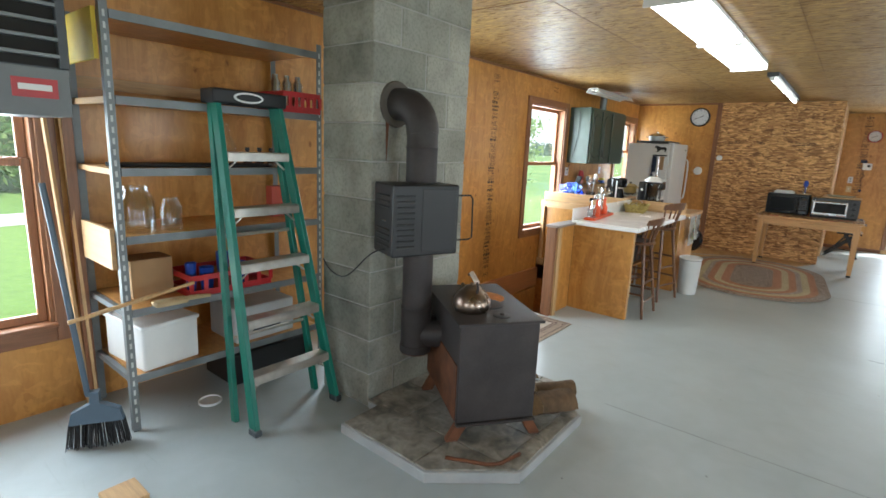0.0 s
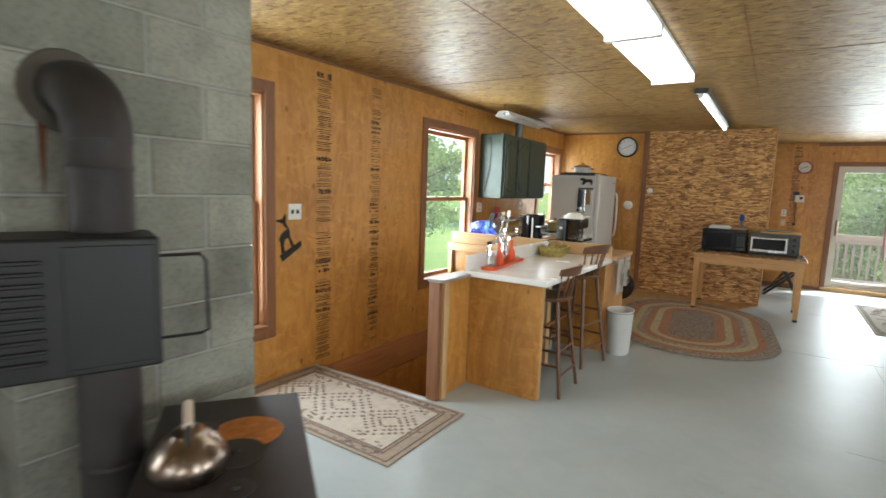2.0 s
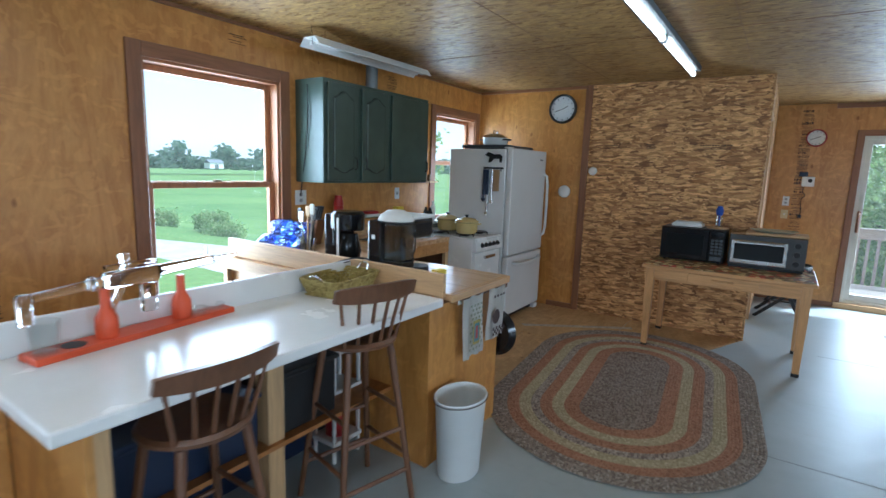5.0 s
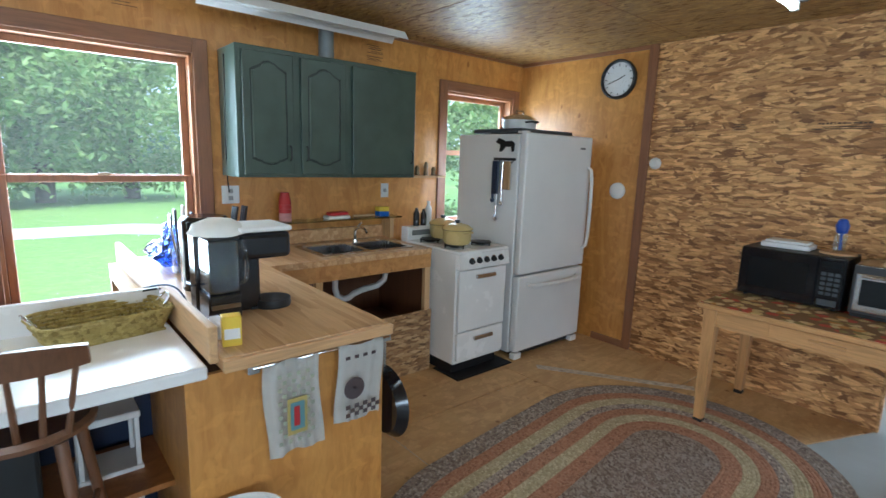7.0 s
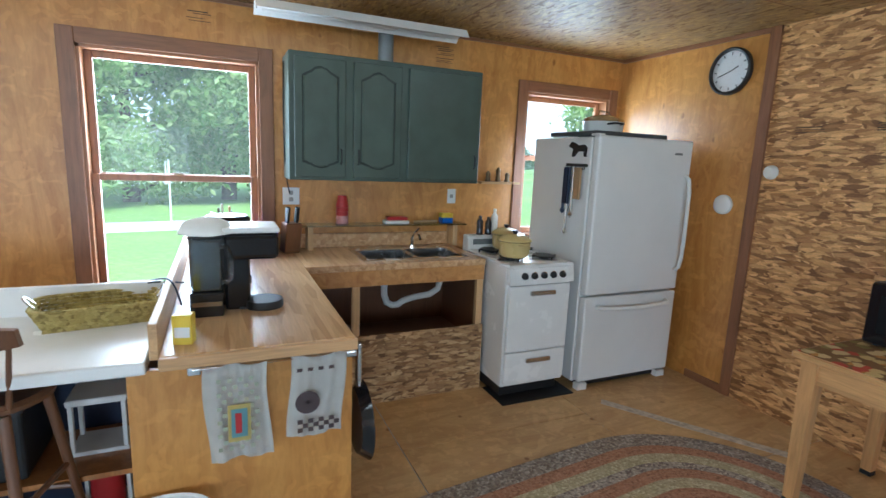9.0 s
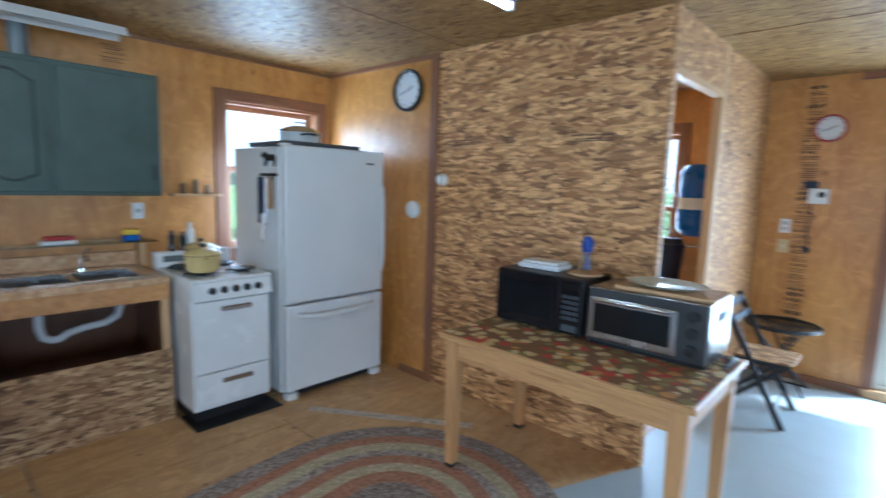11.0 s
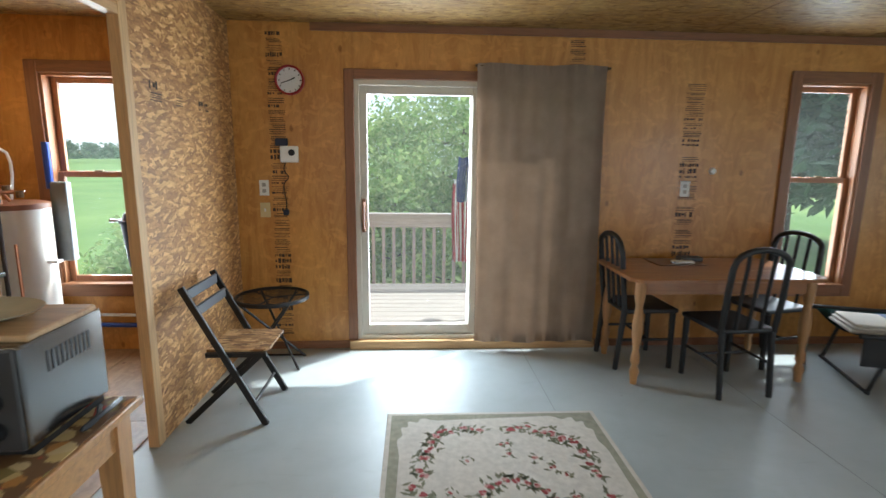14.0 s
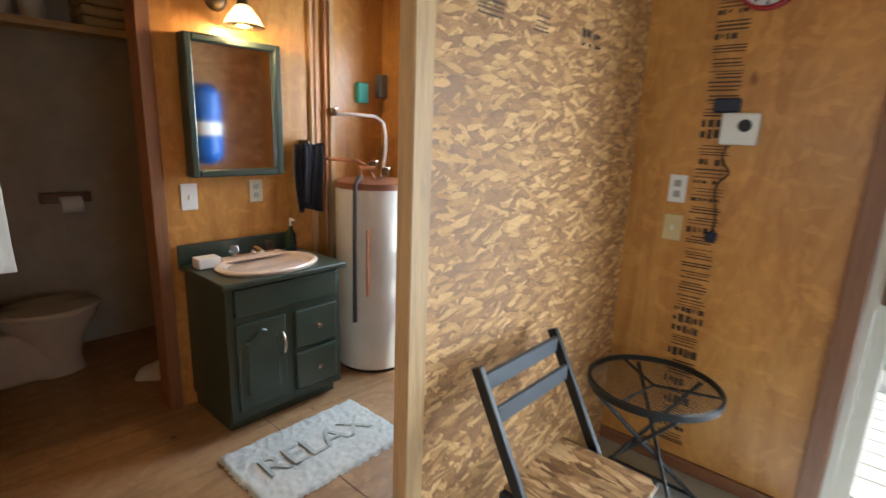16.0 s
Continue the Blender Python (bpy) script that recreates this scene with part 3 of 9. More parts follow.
def drape(width, height, folds, depth, rows=14, cols=60, seed=1, flare=0.25):
    """Hanging cloth in the local xz plane, top edge at z = 0."""
    rnd = random.Random(seed)
    ph = [rnd.uniform(0, 6.28) for _ in range(5)]
    own, grid = bmesh.new(), []
    for j in range(rows + 1):
        t, line = j / rows, []
        for i in range(cols + 1):
            s = i / cols
            y = depth * (0.5 + flare * t * 2) * (math.sin(folds * 6.28 * s + ph[0] + 0.6 * t) + 0.5 * math.sin(folds * 2.3 * 6.28 * s + ph[1] + t * 1.3) + 0.4 * math.sin(folds * 0.6 * 6.28 * s + ph[2]))
            line.append(own.verts.new((width * (s - 0.5) + 0.01 * math.sin(4 * t + ph[3]), y, -height * t + 0.006 * math.sin(9 * s + ph[4]))))
        grid.append(line)
    for a, b in zip(grid, grid[1:]):
        for i in range(cols):
            own.faces.new((a[i], a[i + 1], b[i + 1], b[i]))
    bmesh.ops.solidify(own, geom=own.faces[:], thickness=0.004)
    return own


def ink_column(width, height, seed, dense=1.0):
    """Broken bars of unreadable stamped print, in the local xz plane, from z = 0 up."""
    rnd = random.Random(seed)
    bm, z = bmesh.new(), 0.02
    while z < height - 0.05:
        kind = rnd.random()
        h = rnd.uniform(0.012, 0.05)
        if kind < 0.04:
            z += rnd.uniform(0.03, 0.10)
            continue
        if kind < 0.7:
            for k in range(rnd.randint(2, 4)):
                w = width * rnd.uniform(0.7, 1.0)
                x = -width / 2 + rnd.uniform(0, width - w)
                box(x, x + w, -0.0012, 0.0, z, z + rnd.uniform(0.003, 0.006), bm=bm)
                z += rnd.uniform(0.010, 0.016)
        else:
            x = -width / 2
            while x < width / 2 - 0.012:
                w = rnd.uniform(0.007, 0.024)
                if rnd.random() < 0.9 * dense:
                    g = rnd.uniform(0.0, 0.4) * h
                    box(x, min(x + w, width / 2), -0.0012, 0.0, z + g * rnd.random(), z + h - g * rnd.random(), bm=bm)
                x += w + rnd.uniform(0.003, 0.010)
            z += h
        z += rnd.uniform(0.005, 0.015)
    return bm


# ------------------------------------------------------------------ the building
H = 2.44
WX, FY, PY, BX = -3.35, 11.92, 9.65, -0.38
EX, SY = 6.3, -2.2
STAIR = (-3.35, -2.24, 4.26, 6.2)

west_put = lambda a, b, d: (WX - d, a, b)
far_put = lambda a, b, d: (a, FY + d, b)
WEST_HOLES = [(-0.16, 0.80, 0.48, 2.10), (2.80, 3.76, 0.42, 2.10), (5.74, 6.70, 0.50, 2.10), (8.70, 9.52, 0.95, 2.10)]
FAR_HOLES = [(0.50, 2.30, 0.07, 2.06), (3.90, 4.46, 0.50, 2.10), (-1.70, -1.06, 0.52, 2.06)]

wall_west = solid("wall_west", slab((SY, FY + 0.14), (-2.5, H), WEST_HOLES, 0.0, 0.14, west_put), PLY, "varnished orange plywood wall with stamped print", "wall", "structure")
wall_north = solid("wall_north", slab((WX, EX), (-0.3, H), FAR_HOLES, 0.0, 0.14, far_put), PLY, "varnished orange plywood wall around the sliding door", "wall", "structure")
# unseen east and south walls; their window openings are added for fill light
wall_east = solid("wall_east", slab((SY, FY), (-0.3, H), [(-0.3, 1.5, 0.6, 2.1), (4.1, 5.9, 0.6, 2.1), (8.5, 10.3, 0.6, 2.1)], 0.0, 0.14, lambda a, b, d: (EX + d, a, b)), PLY, "varnished plywood wall", "wall", "structure")
wall_south = solid("wall_south", slab((WX - 0.14, EX + 0.14), (-0.3, H), [(-1.9, -0.1, 0.6, 2.1), (1.3, 3.1, 0.6, 2.1)], 0.0, 0.14, lambda a, b, d: (a, SY - d, b)), PLY, "varnished plywood wall", "wall", "structure")
wall_kitchen = solid("wall_kitchen", box(WX, -2.06, PY, PY + 0.11, 0, H), PLY, "varnished plywood wall behind the fridge", "wall", "structure")
wall_partition = solid("wall_partition", box(-1.99, BX, PY - 0.005, PY + 0.04, 0, H), OSB_Y, "bare strand board partition wall", "wall", "structure")
wall_bathroom = solid("wall_bathroom", slab((PY + 0.04, FY), (0.0, H), [(9.71, 10.54, -0.1, 2.14)], 0.0, 0.045, lambda a, b, d: (BX - d, a, b)), OSB_X, "pale strand board wall with a doorway", "wall", "structure")
wall_mirror = solid("wall_mirror", box(-2.17, -2.07, 10.56, FY, 0, H), PLY, "varnished plywood wall behind the vanity", "wall", "structure")
wall_toilet = solid("wall_toilet", box(WX, WX + 0.02, PY + 0.11, FY, 0, H), plain("beige_wall_paint", (0.42, 0.35, 0.27), 0.7), "beige painted wall behind the toilet", "wall", "structure")

part("corner_batten", box(-2.06, -1.99, PY - 0.022, PY + 0.11, 0, H), CASING, wall_partition, "dark brown vertical batten")
part("door_post", box(BX - 0.05, BX + 0.006, 10.535, 10.605, 0, H, 0.003), PINE, wall_bathroom, "bare pine door post")
part("door_head", box(BX - 0.049, BX + 0.004, 9.71, 10.534, 2.115, 2.155), PINE_Y, wall_bathroom, "bare pine header")
part("end_trim", box(BX - 0.01, BX + 0.008, PY - 0.012, PY + 0.035, 0, H), OSB_X, wall_bathroom)
part("end_board", box(-2.185, -2.06, 10.50, 10.56, 0, H, 0.003), CASING, wall_mirror, "dark brown end board")
part("pipe_chase", box(-2.068, -2.05, 11.37, 11.39, 0, H), PINE, wall_mirror)
part("pipe_chase", box(-2.068, -2.045, 11.50, 11.53, 0, H), PINE, wall_mirror)

# floors: painted main floor with the stair hole, bare plywood sheets in the kitchen and bath
floor = solid("floor", slab((WX, EX), (SY, FY), [STAIR], -0.2, 0.0, lambda a, b, d: (a, b, d)), FLOOR, "grey painted floor, scuffed and slightly glossy", "floor", "structure")
kitchen_floor = thing("floor_kitchen", I4, "worn bare plywood kitchen floor", "floor", kind="structure")
KPOLY = [(-3.34, 6.2), (-1.80, 6.2), (-1.60, 6.74), (BX, 9.645), (-3.34, 9.645)]
for ya, yb, cuts in ((6.2, 7.30, (-3.4, -2.2, -0.2)), (7.30, 8.52, (-3.4, -2.13, -0.9, 0.2)), (8.52, 9.7, (-3.4, -2.6, -1.4, 0.2))):
    for xa, xb in zip(cuts, cuts[1:]):
        poly = clip_poly(KPOLY, xa + 0.003, xb - 0.003, ya + 0.003, yb - 0.003)
        if len(poly) > 2:
            part("floor_panel", prism(poly, 0.001, 0.006, 0.0015), PLY_FLOOR, kitchen_floor)
bath_floor = thing("floor_bathroom", I4, "worn brown plywood bathroom floor", "floor", kind="structure")
for xa, xb, ya, yb in ((WX, -2.0, 9.77, 10.8), (-2.0, BX - 0.1, 9.77, 10.8), (WX, -1.2, 10.8, FY), (-1.2, BX - 0.1, 10.8, FY)):
    part("floor_panel", box(xa + 0.002, xb - 0.002, ya + 0.002, yb - 0.002, 0.001, 0.007, 0.001), PLY_BATH, bath_floor)
seal = solid("floor_seal", prism([(-2.25, 8.75), (-2.20, 8.70), (-1.30, 9.30), (-1.33, 9.36)], 0.0065, 0.0078), plain("old_adhesive", (0.55, 0.49, 0.40), 0.9, vary=0.4, size=30), "smear of old pale adhesive on the plywood", "adhesive", "structure")
for (xa, ya), (xb, yb) in (((0.2, 5.2), (2.9, 5.2)), ((-1.1, 3.0), (4.0, 3.0)), ((0.6, 3.0), (0.6, 7.4)), ((1.8, 7.4), (1.8, 11.9)), ((-0.9, 7.4), (5.0, 7.4)), ((3.1, 9.6), (3.1, 11.9)), ((0.2, 9.6), (5.0, 9.6))):
    part("floor_seam", box(min(xa, xb) - 0.002, max(xa, xb) + 0.002, min(ya, yb) - 0.002, max(ya, yb) + 0.002, 0.0, 0.0012), plain("seam_filler", (0.30, 0.33, 0.335), 0.7), floor)

ceiling = solid("ceiling", slab((WX - 0.14, EX + 0.14), (SY - 0.14, FY + 0.14), [], H, H + 0.05, lambda a, b, d: (a, b, d)), OSB_CEIL, "textured strand board ceiling with sheet seams", "ceiling", "structure")
seams = bmesh.new()
for k in range(6):
    x = -2.1 + 1.22 * k + 0.35
    box(x - 0.0015, x + 0.0015, SY, FY, H - 0.0025, H, bm=seams)
for k in range(6):
    y = 0.6 + 2.44 * k
    box(WX, EX, y - 0.0015, y + 0.0015, H - 0.003, H, bm=seams)
part("ceiling_seam", seams, CASING_Y, ceiling)
trim = thing("trim", I4, "dark brown trim strips where the walls meet the ceiling and floor", "trim", kind="structure")
part("ceiling_strip", box(0.2, EX, FY - 0.018, FY, H - 0.055, H - 0.001), CASING_H, trim)
part("ceiling_strip", box(WX, WX + 0.014, SY, PY, H - 0.022, H - 0.001), CASING_Y, trim)
part("ceiling_strip", box(WX + 0.014, -1.99, PY - 0.02, PY, H - 0.03, H - 0.001), CASING_H, trim)
part("baseboard", box(BX, 0.46, FY - 0.014, FY, 0.0, 0.06), CASING_H, trim)
part("baseboard", box(2.34, EX, FY - 0.014, FY, 0.0, 0.06), CASING_H, trim)
part("baseboard", box(-2.36, -2.06, PY - 0.016, PY, 0.006, 0.06), CASING_H, trim)
part("baseboard", box(0.44, 2.40, FY - 0.05, FY + 0.10, 0.0, 0.068, 0.004), PINE_X, trim, "pale pine threshold under the sliding door")

# stamped print columns and lines on the boards
for y, w, s in ((4.33, 0.16, 3), (4.95, 0.13, 4)):
    ob = part("stamp_print", ink_column(w, 2.38, s), INK, wall_west)
    ob.matrix_world = pose(WX + 0.001, y, 0.02, 0, 0, 90)
for x, z, h, w, s in ((-0.06, 0.1, 2.3, 0.12, 5), (3.08, 0.5, 1.6, 0.15, 6), (5.14, 0.4, 1.7, 0.15, 7), (2.15, 2.16, 0.24, 0.12, 8)):
    ob = part("stamp_print", ink_column(w, h, s), INK, wall_north)
    ob.matrix_world = pose(x, FY - 0.001, z)
for y, s in ((6.37, 31), (7.98, 32)):
    ob = part("stamp_print", ink_column(0.14, 0.17, s, 0.7), INK, wall_west)
    ob.matrix_world = pose(WX + 0.001, y, 2.22, 0, 0, 90)
for x, w, s in ((-1.75, 0.20, 11), (-1.36, 0.10, 12)):
    ob = part("stamp_print", ink_column(w, 0.10, s, 0.6), INK, wall_partition)
    ob.matrix_world = pose(x, PY - 0.0065, 1.77)
mill = part("stamp_print", ink_column(0.30, 0.11, 41), INK, wall_partition)
mill.matrix_world = pose(-0.80, PY - 0.0065, 1.765)
for y, w, s in ((10.82, 0.12, 13), (11.08, 0.10, 14), (11.42, 0.16, 15)):
    ob = part("stamp_print", ink_column(w, 0.13, s, 0.8), INK, wall_bathroom)
    ob.matrix_world = pose(BX + 0.001, y, 1.75, 0, 0, 90)


def window(name, m, w, z0, z1, depth=0.14, case=0.085, label=""):
    """Double-hung window; local x along the wall, y outwards, opening width w from z0 to z1."""
    win = thing(name, m, label or "double-hung window with dark brown wooden casing", "window", kind="structure")
    a, b = -w / 2, w / 2
    part("casing", box(a - case, a, -0.02, 0.0, z0 - case, z1 + case, 0.003), CASING, win)
    part("casing", box(b, b + case, -0.02, 0.0, z0 - case, z1 + case, 0.003), CASING, win)
    part("casing", box(a, b, -0.019, 0.0, z1, z1 + case, 0.003), CASING_H, win)
    part("casing", box(a, b, -0.019, 0.0, z0 - case, z0, 0.003), CASING_H, win)
    part("window_sill", box(a - 0.01, b + 0.01, -0.035, depth, z0 - 0.004, z0 + 0.018, 0.004), CASING_H, win)
    jamb = box(a, a + 0.018, 0.0, depth, z0, z1)
    box(b - 0.018, b, 0.0, depth, z0, z1, bm=jamb)
    box(a, b, 0.0, depth, z1 - 0.018, z1, bm=jamb)
    part("window_frame", jamb, SASH, win)
    mid = (z0 + z1) / 2 + 0.06
    for lo, hi, y in ((mid - 0.02, z1 - 0.018, 0.085), (z0 + 0.018, mid + 0.02, 0.05)):
        sash = box(a + 0.018, a + 0.06, y, y + 0.03, lo, hi, 0.004)
        box(b - 0.06, b - 0.018, y, y + 0.03, lo, hi, 0.004, bm=sash)
        box(a + 0.06, b - 0.06, y + 0.001, y + 0.029, hi - 0.04, hi, 0.003, bm=sash)
        box(a + 0.06, b - 0.06, y + 0.001, y + 0.029, lo, lo + 0.045, 0.003, bm=sash)
        s = part("sash", sash, SASH, win)
        p = part("pane", box(a + 0.05, b - 0.05, y + 0.013, y + 0.016, lo + 0.03, hi - 0.03), PANE, s)
        p.visible_shadow = False
    part("sash_lock", box(-0.03, 0.03, 0.03, 0.055, mid + 0.02, mid + 0.035, 0.004), BRASS, win)
    return win


for k, (ya, yb, z0, z1) in enumerate(WEST_HOLES):
    window(f"window_{k + 1}", pose(WX, (ya + yb) / 2, 0, 0, 0, 90), yb - ya, z0, z1)
window("window_5", pose(4.18, FY, 0), 0.56, 0.50, 2.10)
window("window_6", pose(-1.38, FY, 0), 0.64, 0.52, 2.06)
# added windows, never in view, that go with the east and south fill lamps
window("window_7", pose(EX, 0.6, 0, 0, 0, -90), 1.8, 0.6, 2.1)
window("window_8", pose(EX, 5.0, 0, 0, 0, -90), 1.8, 0.6, 2.1)
window("window_9", pose(EX, 9.4, 0, 0, 0, -90), 1.8, 0.6, 2.1)
window("window_10", pose(-1.0, SY, 0, 0, 0, 180), 1.8, 0.6, 2.1)
window("window_11", pose(2.2, SY, 0, 0, 0, 180), 1.8, 0.6, 2.1)

# sliding door
ALMOND = plain("almond_vinyl", (0.62, 0.58, 0.50), 0.4, vary=0.06)
slider = thing("door_1", pose(0.50, FY, 0), "sliding glass door with an almond vinyl frame", "sliding door", kind="structure")
part("casing", box(-0.07, 0.0, -0.02, 0.0, 0.07, 2.13, 0.003), CASING, slider)
part("casing", box(1.80, 1.87, -0.02, 0.0, 0.07, 2.13, 0.003), CASING, slider)
part("casing", box(0.0, 1.80, -0.019, 0.0, 2.06, 2.13, 0.003), CASING_H, slider)
fr = box(0.0, 0.035, 0.0, 0.14, 0.07, 2.06, 0.003)
box(1.765, 1.80, 0.0, 0.14, 0.07, 2.06, 0.003, bm=fr)
box(0.035, 1.765, 0.001, 0.139, 2.02, 2.06, 0.003, bm=fr)
box(0.035, 1.765, 0.001, 0.139, 0.07, 0.10, 0.003, bm=fr)
part("frame", fr, ALMOND, slider)
for xa, xb, y in ((0.035, 0.935, 0.03), (0.87, 1.765, 0.085)):
    lf = box(xa, xa + 0.055, y, y + 0.04, 0.10, 2.02, 0.004)
    box(xb - 0.055, xb, y, y + 0.04, 0.10, 2.02, 0.004, bm=lf)
    box(xa + 0.055, xb - 0.055, y + 0.001, y + 0.039, 1.96, 2.02, 0.003, bm=lf)
    box(xa + 0.055, xb - 0.055, y + 0.001, y + 0.039, 0.10, 0.18, 0.003, bm=lf)
    leaf = part("door_leaf", lf, ALMOND, slider)
    p = part("pane", box(xa + 0.05, xb - 0.05, y + 0.018, y + 0.022, 0.17, 1.97), PANE, leaf)
    p.visible_shadow = False
hd = box(0.045, 0.075, 0.005, 0.03, 0.93, 1.19, 0.006)
tube([(0.06, 0.005, 0.96), (0.06, -0.035, 0.98), (0.06, -0.035, 1.14), (0.06, 0.005, 1.16)], 0.009, 8, hd, 1)
part("door_handle", hd, CASING, slider, "dark wooden pull handle")

# stairwell: lower walls, boarded edge, steps going down
stair = thing("stairwell", I4, "boarded stairwell opening going down beside the wall", "stairs", kind="structure")
part("stair_wall", box(-2.24, -2.12, 4.26, 6.2, -2.4, -0.2), PLY_SHADE, stair)
part("stair_wall", box(WX, -2.12, 6.2, 6.26, -2.4, -0.001), PLY_SHADE, stair)
part("stair_wall", box(WX, -2.12, 4.20, 4.26, -2.4, -0.2), PLY_SHADE, stair)
part("rim_board", box(WX + 0.002, WX + 0.03, 4.27, 6.2, -0.30, -0.04), timber("reddish_rim_board", (0.42, 0.185, 0.07), 1, 0.45), stair, "reddish brown rim board")
part("rim_board", box(WX + 0.002, WX + 0.016, 4.27, 6.2, -0.9, -0.33), PLY, stair)
part("rim_board", box(-2.262, -2.241, 4.27, 6.19, -0.2, 0.0), CASING_Y, stair)
part("rim_board", box(WX + 0.03, -2.262, 4.261, 4.285, -0.2, -0.002), CASING_H, stair)
for k in range(8):
    part("tread", box(WX + 0.03, -2.27, 4.30 + 0.25 * k, 4.58 + 0.25 * k, -0.22 - 0.19 * k, -0.185 - 0.19 * k, 0.004), CASING_H, stair)
part("hand_rail", rod((WX + 0.07, 4.32, -0.12), (WX + 0.07, 6.1, 0.10 - 1.2), 0.02), WALNUT_AND_SHADE, stair)

# half wall and bar end
bar_wall = thing("wall_bar", I4, "plywood half wall beside the stairwell", "half wall", kind="structure")
part("panel", box(-2.22, -2.17, 4.36, 4.70, 0.0, 0.84), PLY, bar_wall)
part("post", box(-2.24, -2.15, 4.26, 4.355, 0.0, 0.845, 0.004), CASING, bar_wall, "brown wooden post")
part("post", box(-2.165, -2.13, 4.30, 4.36, 0.0, 0.84, 0.003), PINE, bar_wall)
part("cap", box(-2.25, -2.12, 4.25, 4.72, 0.845, 0.868, 0.004), plain("grey_cap", (0.30, 0.25, 0.22), 0.45), bar_wall, "grey worn top cap")
part("end_panel", box(-2.17, -1.59, 4.705, 4.725, 0.0, 0.855), PLY, bar_wall, "varnished plywood end panel")
part("end_stud", box(-1.66, -1.592, 4.726, 4.765, 0.0, 0.855), PINE, bar_wall)
part("back_panel", box(-2.20, -2.18, 4.71, 6.24, 0.0, 0.855), NAVY, bar_wall, "dark panel under the bar")

# ------------------------------------------------------------------ lamps of the place
def wrap_light(y0, y1):
    m = pose(-1.07, (y0 + y1) / 2, H)
    lamp = thing("ceiling_light", m, "wide fluorescent ceiling light with a glowing white diffuser", "ceiling light", "wide ceiling lights")
    h = (y1 - y0) / 2
    part("housing", box(-0.155, 0.155, -h, h, -0.03, 0.0, 0.004), WHITE, lamp)
    bm = bmesh.new()
    prof = [(-0.15, -0.03), (-0.145, -0.055), (-0.11, -0.075), (0.11, -0.075), (0.145, -0.055), (0.15, -0.03)]
    a = [bm.verts.new((x, -h + 0.012, z)) for x, z in prof]
    b = [bm.verts.new((x, h - 0.012, z)) for x, z in prof]
    for k in range(5):
        bm.faces.new((a[k], a[k + 1], b[k + 1], b[k]))
    bm.faces.new(a)
    bm.faces.new(b[::-1])
    part("diffuser", bm, DIFFUSER, lamp, "glowing ribbed diffuser")
    for s in (-1, 1):
        part("end_cap", box(-0.155, 0.155, s * (h - 0.006) - 0.006, s * (h - 0.006) + 0.006, -0.08, 0.0), WHITE, lamp)


wrap_light(3.22, 4.50)
wrap_light(4.53, 5.82)
strip = thing("strip_light", pose(-0.95, 7.78, H), "bare fluorescent strip light with two lit tubes in line", "strip light")
part("housing", box(-0.055, 0.055, -1.27, 1.27, -0.045, 0.0, 0.004), GREY_DARK, strip)
for ya, yb in ((-1.25, -0.02), (0.02, 1.25)):
    part("tube", rod((0, ya + 0.02, -0.066), (0, yb - 0.02, -0.066), 0.016), TUBE, strip)
    for y in (ya, yb):
        part("lamp_holder", box(-0.02, 0.02, y - 0.012, y + 0.012, -0.085, -0.04, 0.003), PLASTIC_W, strip)
shop = thing("kitchen_light", pose(-2.97, 7.30, H - 0.02), "unlit white hanging fluorescent shop light", "strip light")
bm = bmesh.new()
prof = [(-0.10, -0.105), (-0.055, -0.05), (0.055, -0.05), (0.10, -0.105), (0.094, -0.106), (0.05, -0.058), (-0.05, -0.058), (-0.094, -0.106)]
va = [bm.verts.new((x, -0.64, z)) for x, z in prof]
vb = [bm.verts.new((x, 0.64, z)) for x, z in prof]
for k in range(8):
    bm.faces.new((va[k], va[(k + 1) % 8], vb[(k + 1) % 8], vb[k]))
bm.faces.new(va)
bm.faces.new(vb[::-1])
part("reflector", bm, WHITE, shop)
for x in (-0.03, 0.03):
    part("tube", rod((x, -0.60, -0.082), (x, 0.60, -0.082), 0.014), PLASTIC_W, shop)
for y in (-0.5, 0.5):
    part("chain", rod((0, y, -0.05), (0, y, 0.02), 0.003, n=6), STEEL, shop)
part("pull_cord", rod((0.02, -0.63, -0.1), (0.02, -0.64, 0.02), 0.002, n=6), BLACK, shop)
vent = solid("vent_pipe", lathe([(0.05, 2.15), (0.05, 2.34)], (-3.14, 7.47, 0), 16), GALV, "short grey metal duct above the green cabinets", "duct", smooth=40)

# ------------------------------------------------------------------ outdoors
ground = bmesh.new()
STEP = [-900, -300, -120, -60, -30, -12, -3.6, 6.6, 14, 40, 120, 400, 900]
STEPY = [-900, -300, -100, -30, -2.5, 12.15, 16, 24, 40, 80, 200, 400, 900]
verts = {}
for i, x in enumerate(STEP):
    for j, y in enumerate(STEPY):
        z = -0.75 if x < 7 else -0.9
        if y > 13:
            z -= min(2.2, (y - 13) * 0.22)
        if x < -40:
            z += (-x - 40) * 0.004
        verts[i, j] = ground.verts.new((x, y, z))
for i in range(len(STEP) - 1):
    for j in range(len(STEPY) - 1):
        if STEP[i] >= -3.6 and STEP[i + 1] <= 6.6 and STEPY[j] >= -2.5 and STEPY[j + 1] <= 12.15:
            continue
        ground.faces.new((verts[i, j], verts[i + 1, j], verts[i + 1, j + 1], verts[i, j + 1]))
solid("ground", ground, GRASS, "mown green grass field around the house", "grass", "structure")

PX, PYY = -1.92, 2.13
SLOT = plain("slot_light", (0.55, 0.57, 0.55), 0.6)
